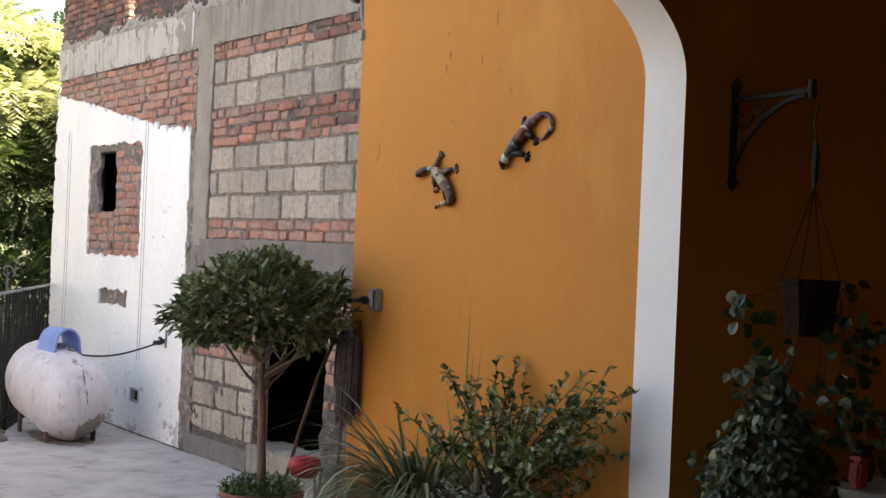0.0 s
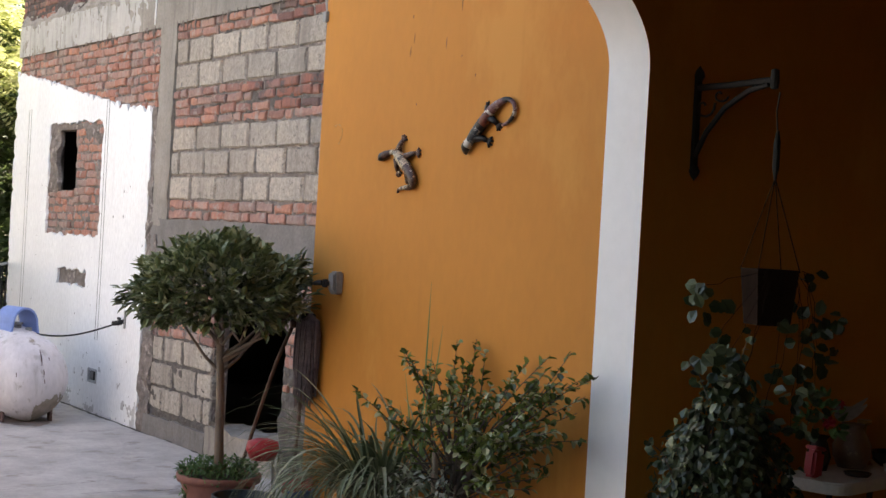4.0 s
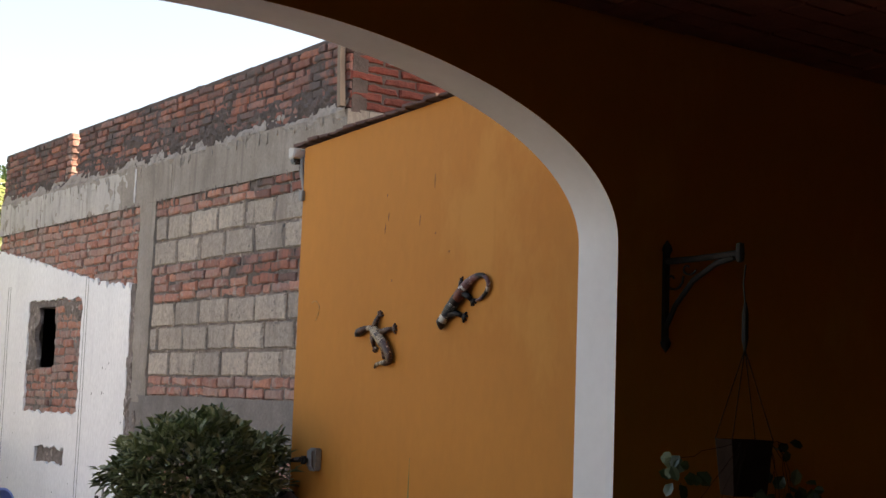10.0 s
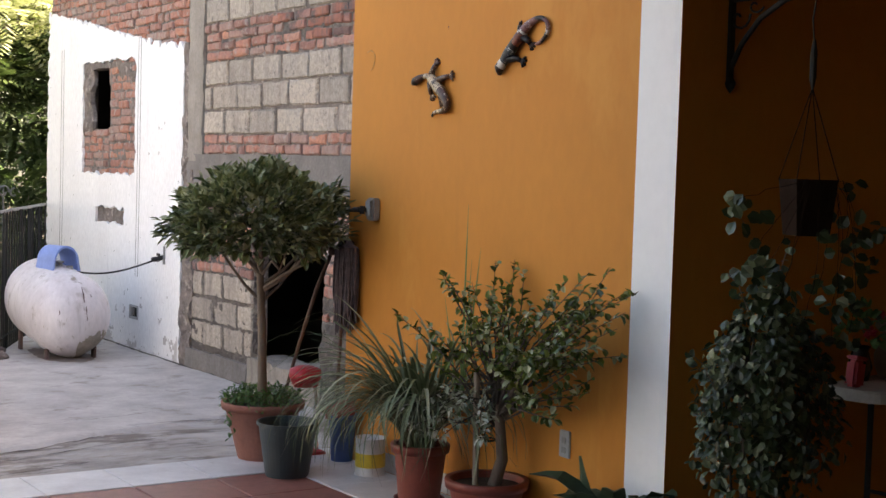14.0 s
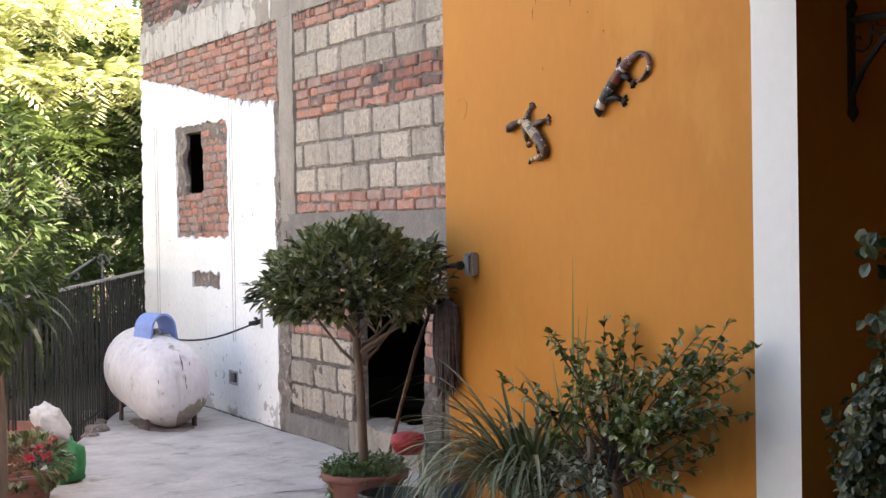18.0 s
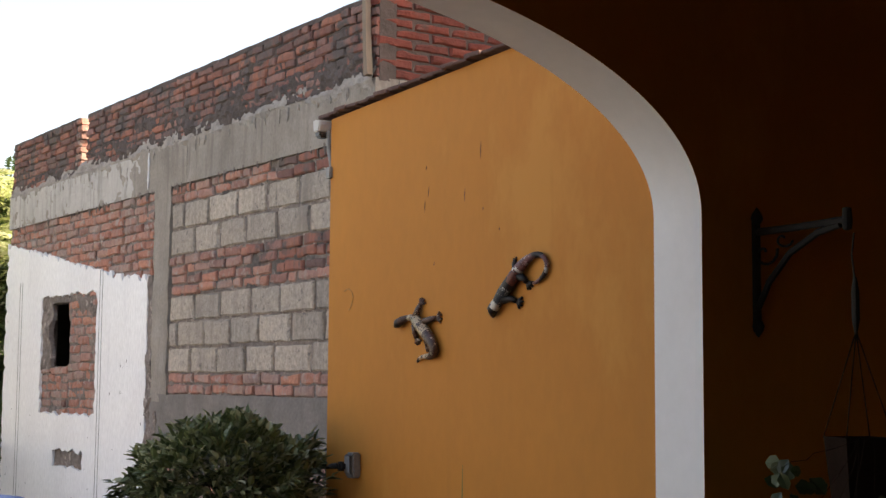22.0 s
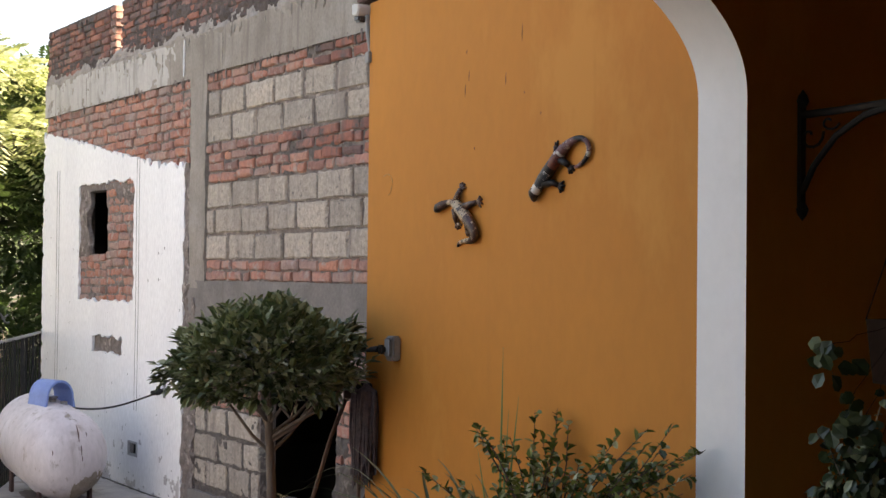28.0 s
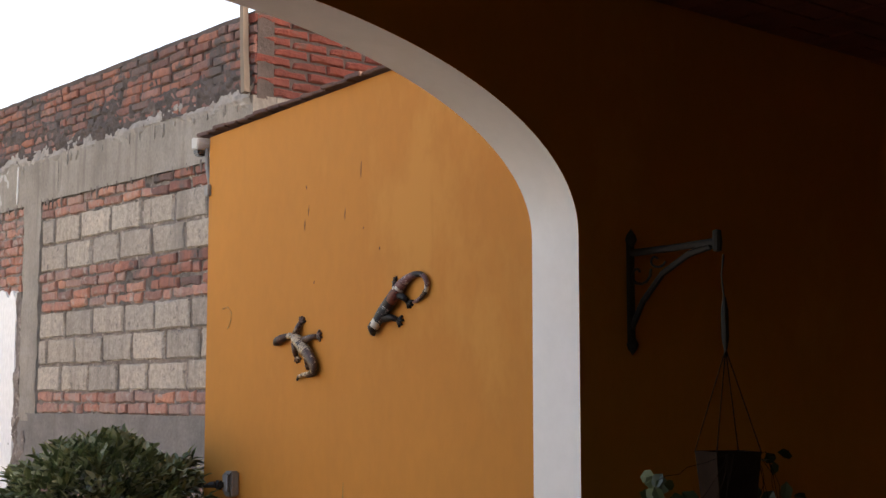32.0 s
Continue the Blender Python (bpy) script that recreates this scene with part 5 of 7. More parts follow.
# scrolled stair rail beyond the fence
sr = empty("scroll_rail", (0, 0, 0), label="pale wrought iron handrail with scrolls behind the fence", category="handrail")


def scroll(c, r0, turns, flip):
    return [(c[0] + flip * math.cos(a) * r * 0.85, c[1], c[2] + math.sin(a) * r) for a, r in [(0.4 * k, r0 * (1 - 0.75 * k / (turns * 15.7))) for k in range(int(turns * 15.7))]]


M["pale_iron"] = material("galvanised_iron", (0.42, 0.42, 0.43), (0.3, 0.3, 0.3), 12, 0.5, 0.1, 50, metal=0.3)
M["old_iron"] = material("weathered_grey_iron", (0.22, 0.22, 0.22), (0.15, 0.15, 0.15), 12, 0.6, 0.1, 50, metal=0.2)
hr = part("rail", tube([(3.95, 15.0, 1.04), (4.25, 15.0, 1.22), (4.55, 15.0, 1.41)], 0.018, 6), "old_iron", sr)
part("scroll", tube(scroll((4.62, 15.0, 1.37), 0.08, 1.1, 1), 0.014, 6), "old_iron", hr)
part("scroll", tube(scroll((4.32, 15.0, 1.20), 0.06, 1.0, -1), 0.012, 6), "old_iron", hr)
part("scroll", tube(scroll((4.74, 15.0, 1.36), 0.07, 1.0, 1), 0.012, 6), "old_iron", hr)
part("baluster", tube([(3.9, 15.0, -0.1), (3.9, 15.0, 1.03)], 0.012, 6), "old_iron", sr)
part("baluster", tube([(4.62, 15.0, -0.1), (4.62, 15.0, 1.42)], 0.012, 6), "old_iron", sr)


# ---------------------------------------------------------------- plants on the terrace
M["grass_leaf"] = material("arching_grass_leaf", (0.10, 0.16, 0.07), (0.16, 0.20, 0.11), 10, 0.5, 0, 50, island=((0.032, 0.055, 0.02), (0.085, 0.115, 0.05), (0.20, 0.235, 0.13), (0.44, 0.45, 0.31)), translucent=0.2)
M["variegated"] = material("variegated_leaf", (0.10, 0.16, 0.07), (0.05, 0.10, 0.035), 60, 0.26, 0, 50, island=((0.034, 0.054, 0.009), (0.090, 0.120, 0.019), (0.19, 0.23, 0.046), (0.60, 0.60, 0.39)), translucent=0.25)
M["pale_leaf"] = material("whitish_leaf", (0.20, 0.24, 0.16), (0.12, 0.16, 0.09), 60, 0.4, 0, 50, island=((0.08, 0.115, 0.05), (0.21, 0.25, 0.15), (0.46, 0.48, 0.38), (0.70, 0.71, 0.62)), translucent=0.2)
M["vine_leaf"] = material("matt_vine_leaf", (0.05, 0.075, 0.035), (0.03, 0.05, 0.02), 60, 0.36, 0, 50, island=((0.012, 0.021, 0.006), (0.022, 0.035, 0.010), (0.036, 0.053, 0.016), (0.058, 0.080, 0.027), (0.22, 0.25, 0.14)), translucent=0.15)
M["strap_leaf"] = material("broad_strap_leaf", (0.06, 0.11, 0.06), (0.10, 0.15, 0.09), 12, 0.45, 0.1, 40, island=((0.028, 0.050, 0.022), (0.052, 0.082, 0.040), (0.085, 0.12, 0.068)), translucent=0.08)


def blade(points, widths, verts, faces, up=Vector((0, 0, 1)), keel=0.18):
    """Adds one long leaf along the points, with a shallow keel."""
    b = len(verts)
    for i, p in enumerate(points):
        d = (points[min(i + 1, len(points) - 1)] - points[max(i - 1, 0)]).normalized()
        s = d.cross(up)
        s = s.normalized() if s.length > 1e-5 else Vector((1, 0, 0))
        n_ = s.cross(d)
        w = widths[i]
        verts += [p + s * w * 0.5 + n_ * w * keel, p, p - s * w * 0.5 + n_ * w * keel]
    for i in range(len(points) - 1):
        k = b + 3 * i
        faces += [(k, k + 3, k + 4, k + 1), (k + 1, k + 4, k + 5, k + 2)]


def from_lists(verts, faces):
    me = bpy.data.meshes.new("blades")
    me.from_pydata(verts, [], faces)
    return me


# grassy plant with long arching blades
gr = pot("potted_grass", (3.70, 4.775, TZ), 0.134, 0.102, 0.295, "terracotta_plastic", "arching grassy plant in a small red plastic pot")
gr["category"] = "potted plant"
part("soil", lathe([(0, 0.262), (0.116, 0.257)], 20), "soil", gr)
part("saucer", lathe([(0, -0.002), (0.118, -0.002), (0.128, 0.025), (0.12, 0.025), (0.11, 0.006), (0, 0.006)], 28), "terracotta_plastic", gr)
r = random.Random(11)
V, F = [], []
for k in range(400):
    fine = k % 5 > 1
    a = r.uniform(0, 6.283)
    if math.cos(a) > 0.35 and r.random() < 0.6:
        a = math.pi + r.uniform(-1.3, 1.3)
    if fine and r.random() < 0.2:                           # the thin ones hang towards the yard
        a = radians(r.uniform(120, 240))
    ln = r.uniform(0.62, 1.0) if fine else r.uniform(0.60, 0.95)
    lift = r.uniform(1.2, 1.54) if fine else r.uniform(1.25, 1.56)
    droop = r.uniform(1.15, 1.6) if fine else r.uniform(0.35, 1.6)
    base = Vector((math.cos(a) * 0.06, math.sin(a) * 0.06, 0.26))
    out = Vector((math.cos(a), math.sin(a), 0))
    side = Vector((-math.sin(a), math.cos(a), 0)) * r.gauss(0, 0.35)
    pts = []
    for j in range(12):
        t = j / 11
        ang = lift - droop * 2.0 * t ** 1.4
        if j == 0:
            p = base.copy()
        else:
            p = pts[-1] + (out * max(0.08, math.cos(ang)) + side * t * t + Vector((0, 0, math.sin(ang)))) * ln / 11
        p.x = min(p.x, 0.22 - 0.02 * t)
        pts.append(p)
    pts = [Vector((p.x, p.y, max(p.z, 0.012))) for p in pts]
    w0 = r.uniform(0.004, 0.0075) if fine else r.uniform(0.014, 0.025)
    blade(pts, [w0 * q for q in (0.7, 0.95, 1, 1, 1, 1, 0.95, 0.88, 0.76, 0.6, 0.38, 0.06)], V, F)
for tx, ty, tz in ((-0.32, 1.45, 0.58), (-0.25, 1.12, 0.72), (-0.36, 1.2, 0.46), (-0.30, 0.95, 0.80), (-0.2, 1.3, 0.35)):   # long runners towards the doorway
    b0, tip = Vector((-0.03, 0.04, 0.27)), Vector((tx, ty, tz))
    pts = [b0.lerp(tip, t) + Vector((0, 0, 0.34 * math.sin(math.pi * min(1.0, t * 1.05)))) for t in [q / 11 for q in range(12)]]
    blade(pts, [0.007 * q for q in (0.7, 0.95, 1, 1, 1, 1, 0.95, 0.88, 0.76, 0.6, 0.38, 0.06)], V, F)
leaf_part("foliage", from_lists(V, F), "grass_leaf", gr, "long narrow grey-green blades, some dry")
V, F = [], []
for k in range(9):                                          # a few stiff upright leaves
    a = r.uniform(0, 6.283)
    b0 = Vector((math.cos(a) * 0.05, math.sin(a) * 0.05, 0.26))
    tip = Vector((math.cos(a) * r.uniform(0.08, 0.22), math.sin(a) * r.uniform(0.08, 0.3), r.uniform(0.5, 0.8)))
    blade([b0.lerp(tip, t) for t in (0, 0.25, 0.5, 0.75, 1)], [0.014, 0.022, 0.022, 0.015, 0.002], V, F, Vector((math.cos(a), math.sin(a), 0.1)))
leaf_part("upright_leaves", from_lists(V, F), "leaf_fresh", gr, "stiff upright green leaves")

# variegated shrub tied to a stake
sh = pot("potted_shrub", (3.735, 4.25, TZ), 0.185, 0.14, 0.22, "terracotta_plastic", "loose pale-leaved shrub tied to a cane in a red pot")
sh["category"] = "potted shrub"
part("soil", lathe([(0, 0.195), (0.165, 0.19)], 24), "soil", sh)
part("stake", tube([(-0.05, 0.02, 0.05), (-0.055, 0.03, 0.72)], 0.015, 8), "wood", sh, "pale wooden stake")
part("stem", tube([(0.02, -0.02, 0.17), (0.04, -0.06, 0.32), (0.02, -0.06, 0.50), (0.04, -0.03, 0.68)], [0.032, 0.028, 0.024, 0.014], 8), "bark", sh, smooth=True)
part("tie", lathe([(0.05, 0.40), (0.054, 0.405), (0.05, 0.41)], 14, at=(-0.01, 0.015, 0)), "iron", sh)
r = random.Random(21)
GREEN, PALE = ([], [], [], [], []), ([], [], [], [], [])
for k in range(100):
    t0 = Vector((0.03, -0.02, r.uniform(0.46, 0.68)))
    ty = r.uniform(-1.04, 0.54) if k % 3 else r.uniform(-0.95, 0.1)
    tz = 1.10 + 0.04 * math.sin(ty * 9 + 1) - (0.0 if ty < 0 else 0.14 * ty) + r.uniform(-0.34, 0.13)
    if k % 9 == 0:                                          # thin shoots above the rest
        tz += 0.11
    tip = Vector((r.uniform(-0.30, 0.17), ty, max(0.66 if ty > -0.7 else 0.90, tz)))
    if k % 11 == 6:                                         # leafy twigs hanging under the crown towards the arch
        tip = Vector((r.uniform(-0.20, 0.10), r.uniform(-0.80, -0.35), r.uniform(0.58, 0.80)))
    if k % 8 == 4:                                          # low pale side shoots towards the yard
        tip = Vector((r.uniform(-0.34, -0.10), r.uniform(-0.25, 0.45), r.uniform(0.40, 0.60)))
    mid = t0.lerp(tip, 0.5) + Vector((r.uniform(-0.04, 0.04), r.uniform(-0.05, 0.05), r.uniform(0.0, 0.09)))
    pts = [t0, t0.lerp(mid, 0.5) + unit(r) * 0.012, mid, mid.lerp(tip, 0.5) + unit(r) * 0.015, tip]
    part("branch", tube(pts, [0.0065, 0.005, 0.0038, 0.0026, 0.0012], 5), "twig", sh)
    low = k % 8 == 4
    n = r.randint(14, 24)
    for j in range(n):
        t = 0.34 + 0.66 * (j / n) ** 0.6
        seg = min(3, int(t * 4))
        p = pts[seg].lerp(pts[seg + 1], t * 4 - seg)
        d = ((tip - mid).normalized() * 0.5 + unit(r)).normalized()
        bag = PALE if low else GREEN
        for q, v in zip(bag, (p, d, (Vector((0, 0, 1)) + unit(r) * 0.45).normalized(), r.uniform(0.032, 0.052), r.uniform(0.014, 0.022) if low else r.uniform(0.022, 0.034))):
            q.append(v)
leaf_part("foliage", leaves_mesh(*GREEN, full=0.42), "variegated", sh, "small oval leaves with pale edges")
leaf_part("pale_foliage", leaves_mesh(*PALE, full=0.42), "pale_leaf", sh, "narrow whitish leaves low on the shrub")
V, F = [], []
for y, z, dx in ((0.12, 1.50, 0.0), (0.15, 1.36, 0.02), (0.05, 1.24, -0.02), (0.02, 1.30, 0.01), (0.30, 1.05, 0.0)):
    b0 = Vector((0.0, 0.25, 0.45))
    tip = Vector((dx, y + 0.1, z))
    blade([b0.lerp(tip, t) for t in (0, 0.25, 0.5, 0.75, 1)], [0.016, 0.02, 0.018, 0.012, 0.002], V, F, Vector((1, 0, 0.1)))
leaf_part("tall_grass", from_lists(V, F), "leaf_fresh", sh, "tall thin upright grass")

# broad strap leaves at the foot of the arch
asp = pot("strap_leaf_plant", (3.775, 3.41, TZ), 0.13, 0.10, 0.16, "terracotta_plastic", "low plant with broad grey-green strap leaves beside the arch")
asp["category"] = "potted plant"
part("soil", lathe([(0, 0.14), (0.115, 0.135)], 20), "soil", asp)
r = random.Random(5)
V, F = [], []
for k in range(30):
    a = 2 * math.pi * k / 30 * 3.3
    ln = r.uniform(0.28, 0.46)
    el = r.uniform(0.25, 1.2)
    out = Vector((math.cos(a), math.sin(a), 0))
    pts = [Vector((0, 0, 0.13)) + out * 0.02]
    for j in range(7):
        e2 = el - 0.17 * j * r.uniform(0.7, 1.2)
        q = pts[-1] + (out * math.cos(e2) + Vector((0, 0, math.sin(e2)))) * ln / 7
        q.x = min(q.x, 0.14)
        pts.append(q)
    w = r.uniform(0.10, 0.15)
    blade(pts, [w * q for q in (0.3, 0.65, 0.9, 1, 1, 0.85, 0.55, 0.05)], V, F, keel=0.22)
pts = [Vector((-0.02, 0.13, 0.12)), Vector((-0.02, 0.15, 0.20)), Vector((-0.015, 0.17, 0.30)), Vector((-0.02, 0.18, 0.38)), Vector((-0.03, 0.185, 0.45))]
blade(pts, [0.05, 0.085, 0.08, 0.04, 0.02], V, F, Vector((1, 0, 0.2)))
leaf_part("foliage", from_lists(V, F), "strap_leaf", asp)

# ---------------------------------------------------------------- bracket, hanging planter and climbing plant by the dark wall
bx = 4.20
br = empty("wall_bracket", (bx, AY0, 2.16), label="black wrought iron plant bracket on the porch wall", category="bracket")
bb = part("back_bar", box((-0.018, -0.018, 0.0), (0.018, 0.0, 0.41), 0.004), "iron", br)
part("arm", tube([(0, -0.01, 0.35), (0, -0.2, 0.352), (0, -0.43, 0.36)], [0.015, 0.014, 0.014], 6), "iron", br)
part("brace", tube([(0, -0.012, 0.06), (0, -0.07, 0.16), (0, -0.17, 0.26), (0, -0.30, 0.325), (0, -0.40, 0.345)], 0.013, 6), "iron", br)
for z in (0.0, 0.40):
    part("finial", lathe([(0, -0.045 if z == 0 else 0.045), (0.018, -0.02 if z == 0 else 0.02), (0.024, 0), (0.014, 0.02 if z == 0 else -0.02), (0, 0.03 if z == 0 else -0.03)], 10, at=(0, -0.014, z)), "iron", bb)
part("end_knob", lathe([(0, -0.035), (0.016, -0.03), (0.02, 0), (0.016, 0.045), (0, 0.05)], 10, at=(0, -0.43, 0.355)), "iron", br)
part("scroll", tube([(0, -0.03 - 0.05 * t * math.cos(5 * t) - 0.02, 0.27 + 0.045 * t * math.sin(5 * t)) for t in [0.1 * k for k in range(1, 14)]], 0.006, 5), "iron", br)
part("scroll", tube([(0, -0.14 - 0.04 * t * math.cos(5 * t), 0.315 + 0.03 * t * math.sin(5 * t)) for t in [0.1 * k for k in range(1, 13)]], 0.005, 5), "iron", br)

HX, HY = bx + 0.035, AY0 - 0.43
hp = empty("hanging_planter", (HX, HY, 0), label="black hanging planter with trailing pale-leaved creeper", category="hanging planter")
b = bmesh.new()
q0 = [(-0.096, -0.035), (0.042, -0.092), (0.096, 0.035), (-0.042, 0.092)]
lo4 = [b.verts.new((x * 0.95, y * 0.95, 1.54)) for x, y in q0]
hi4 = [b.verts.new((x * 1.2, y * 1.2, 1.765)) for x, y in q0]
in4 = [b.verts.new((x * 1.15, y * 1.15, 1.76)) for x, y in q0]
dn4 = [b.verts.new((x * 1.1, y * 1.1, 1.71)) for x, y in q0]
for A_, B_ in ((lo4, hi4), (hi4, in4), (in4, dn4)):
    for i in range(4):
        b.faces.new((A_[i], A_[(i + 1) % 4], B_[(i + 1) % 4], B_[i]))
b.faces.new(list(reversed(lo4))), b.faces.new(dn4)
bmesh.ops.recalc_face_normals(b, faces=b.faces[:])
M["planter"] = material("dark_brown_plastic", (0.014, 0.007, 0.004), (0.020, 0.010, 0.006), 10, 0.95, 0.1, 40)
M["planter"].node_tree.nodes["Principled BSDF"].inputs["Specular IOR Level"].default_value = 0.15
part("box", b, "planter", hp, "dark square planter box")
hk = part("hook", tube([(0, 0, 2.475), (0, 0.012, 2.40), (0, 0, 2.30)], 0.004, 5), "iron", hp)
part("weight", tube([(0, 0, 2.32), (0, 0, 2.27), (0, 0, 2.17), (0, 0, 2.12)], [0.006, 0.014, 0.014, 0.005], 8), "iron", hk)
for x, y in q0:
    part("cord", tube([(0, 0, 2.13), (x * 1.2, y * 1.2, 1.76)], 0.0026, 5), "planter", hp)
r = random.Random(8)
b = bmesh.new()
C, D, U, L, W = [], [], [], [], []


def trail(start, end, sag, n, size):
    pts = [start.lerp(end, t) + Vector((sag.x * math.sin(math.pi * t), sag.y * math.sin(math.pi * t), sag.z * math.sin(math.pi * t))) + unit(r) * 0.008 for t in [k / 7 for k in range(8)]]
    if abs(end.x) < 0.25 or n == 0:
        tube(pts, 0.0013, 5, b)
    for j in range(n):
        t = r.random() ** 0.7
        k = min(6, int(t * 7))
        p = pts[k].lerp(pts[k + 1], t * 7 - k)
        u = (Vector((-0.6, -0.7, 0.35)) + unit(r) * 0.55).normalized()
        C.append(p), D.append((unit(r).cross(u) + Vector((0, 0, -0.4))).normalized()), U.append(u), L.append(size * r.uniform(0.75, 1.2)), W.append(size * r.uniform(0.65, 0.95))


for ex, ez, n_, m_ in ((-0.45, 1.68, 0, 5), (-0.41, 1.60, 1, 5), (-0.35, 1.50, 0, 4), (-0.38, 1.42, 1, 5), (-0.30, 1.36, 1, 5), (-0.26, 1.44, 0, 4), (-0.20, 1.31, 1, 4), (-0.23, 1.22, 0, 3), (-0.06, 1.19, 1, 4), (0.01, 1.34, 1, 4), (0.07, 1.57, 0, 3), (0.15, 1.50, 1, 4),
                       (0.25, 1.53, 1, 4), (0.34, 1.56, 1, 5), (0.31, 1.42, 1, 5), (0.21, 1.35, 1, 4), (0.11, 1.26, 1, 4), (0.26, 1.23, 1, 4), (0.10, 1.13, 1, 3), (0.22, 1.14, 0, 4), (0.155, 1.75, 0, 2)):
    trail(Vector((ex * 0.45 if abs(ex) < 0.25 else math.copysign(0.11, ex), -0.09, 1.76)), Vector((ex, -0.06, ez)), Vector((0.10 * ex, -0.03, 0.0)), n_, 0.065)
    for q in range(m_ + 2):                                  # a rosette of round leaves at the end of the runner
        u = (Vector((-0.6, -0.7, 0.5)) + unit(r) * 0.6).normalized()
        C.append(Vector((ex, -0.06, ez)) + unit(r) * 0.035), D.append((unit(r).cross(u) + Vector((0, 0, -0.3))).normalized()), U.append(u), L.append(r.uniform(0.04, 0.064)), W.append(r.uniform(0.034, 0.052))
tagged(part("vines", b, "planter", hp), kind="stuff")
leaf_part("leaves", leaves_mesh(C, D, U, L, W, 0.12, 0.1, 0.46), "vine_leaf", hp, "pale round creeper leaves")

cp = pot("climbing_plant", (4.02, 2.82, TZ), 0.13, 0.10, 0.20, "bucket", "tall bushy potted creeper with many round leaves beside the porch wall")
cp["category"] = "potted plant"
part("soil", lathe([(0, 0.17), (0.11, 0.165)], 20), "soil", cp)
r = random.Random(31)
MANTLE = ((0.36, 0.16), (0.46, 0.25), (0.62, 0.315), (0.80, 0.30), (0.96, 0.25), (1.10, 0.16), (1.22, 0.09), (1.32, 0.04))


def mantle(z):
    """Half width of the plant at a height."""
    for (a, wa), (b, wb) in zip(MANTLE, MANTLE[1:]):
        if a <= z <= b:
            return wa + (wb - wa) * (z - a) / (b - a)
    return MANTLE[0][1] if z < 0.5 else MANTLE[-1][1]


for k in range(12):                                         # bare stems under the leaves
    a = 2 * math.pi * k / 12 + r.uniform(-0.2, 0.2)
    w = r.uniform(0.05, 0.22)
    part("stem", tube([(math.cos(a) * 0.05, math.sin(a) * 0.05, 0.16), (math.cos(a) * w * 0.7, math.sin(a) * w * 0.6, 0.40), (math.cos(a) * w, math.sin(a) * w * 0.8, 0.75), (math.cos(a) * w * 0.6, math.sin(a) * w * 0.5, 1.05)], [0.007, 0.006, 0.005, 0.003], 5), "twig", cp)
C, D, U, L, W = [], [], [], [], []
for k in range(250):                                        # runners that climb up the middle and hang down outside
    a = r.uniform(0, 6.283)
    z = r.uniform(0.72, 1.12) if k % 3 else r.uniform(1.0, 1.30)
    zend = r.uniform(0.36, 0.95)
    lump = 0.86 + 0.34 * noise.noise((math.cos(a) * 1.6, math.sin(a) * 1.6, 4.0)) + r.uniform(-0.28, 0.20)
    while z > zend:
        w = mantle(z) * lump * (1 + 0.22 * noise.noise((a * 2, z * 6, 1.0)))
        a += r.uniform(-0.08, 0.08)
        p = Vector((math.cos(a) * w, min(0.30, math.sin(a) * w * 0.85), z)) + unit(r) * 0.02
        o = Vector((math.cos(a), math.sin(a), 0))
        d = (o * 0.45 + Vector((0, 0, -0.7)) + unit(r) * 0.75).normalized()
        C.append(p), D.append(d), U.append((o + Vector((0, 0, 0.8)) + unit(r) * 0.7).normalized()), L.append(r.uniform(0.030, 0.052)), W.append(r.uniform(0.024, 0.040))
        z -= r.uniform(0.026, 0.055)
for x0, z0, x1, z1 in ((-0.10, 1.15, -0.24, 1.30), (-0.26, 0.85, -0.42, 1.00), (-0.28, 0.72, -0.40, 0.82), (0.05, 1.2, 0.10, 1.42)):   # loose sprigs
    tip, root = Vector((x1, -0.02, z1)), Vector((x0, 0.0, z0))
    part("stem", tube([root, root.lerp(tip, 0.5) + Vector((0, 0, 0.03)), tip], [0.003, 0.0025, 0.0015], 5), "bark", cp)
    for q in range(7):
        C.append(root.lerp(tip, 0.35 + 0.65 * q / 6)), D.append((unit(r) + Vector((-0.3, 0, -0.3))).normalized()), U.append((Vector((-0.5, -0.5, 0.6)) + unit(r) * 0.5).normalized()), L.append(0.04), W.append(0.03)
leaf_part("foliage", leaves_mesh(C, D, U, L, W, 0.14, 0.16, 0.43), "vine_leaf", cp, "dense round grey-green leaves")

# ---------------------------------------------------------------- table by the dark wall
M["table_top"] = material("cream_plastic", (0.62, 0.57, 0.48), (0.55, 0.50, 0.42), 6, 0.5, 0.05, 40)
M["red_cloth"] = material("red_plastic", (0.48, 0.02, 0.03), (0.38, 0.015, 0.025), 8, 0.5, 0.05, 40)
M["dark_glass"] = material("dark_glaze", (0.03, 0.022, 0.02), (0.05, 0.03, 0.025), 12, 0.15, 0.05, 40)
M["card"] = material("brown_card", (0.30, 0.22, 0.14), (0.25, 0.18, 0.11), 8, 0.9, 0.1, 40)
TAB = (4.60, 2.70, radians(10))                             # corner and turn of the table
tb = empty("folding_table", (TAB[0], TAB[1], TZ), label="cream plastic folding table with rounded corners against the porch wall", category="table")
tb.rotation_euler = (0, 0, TAB[2])
b = bmesh.new()
TW, TD, RC = 1.45, 0.31, 0.09
out2 = []
for cx, cy, a0 in ((RC, RC, 180), (TW - RC, RC, 270), (TW - RC, TD - RC, 0), (RC, TD - RC, 90)):
    for k in range(7):
        a = radians(a0 + 15 * k)
        out2.append((cx + RC * math.cos(a), cy + RC * math.sin(a)))
vt = [b.verts.new((x, y, 0.797)) for x, y in out2]
vb = [b.verts.new((x, y, 0.747)) for x, y in out2]
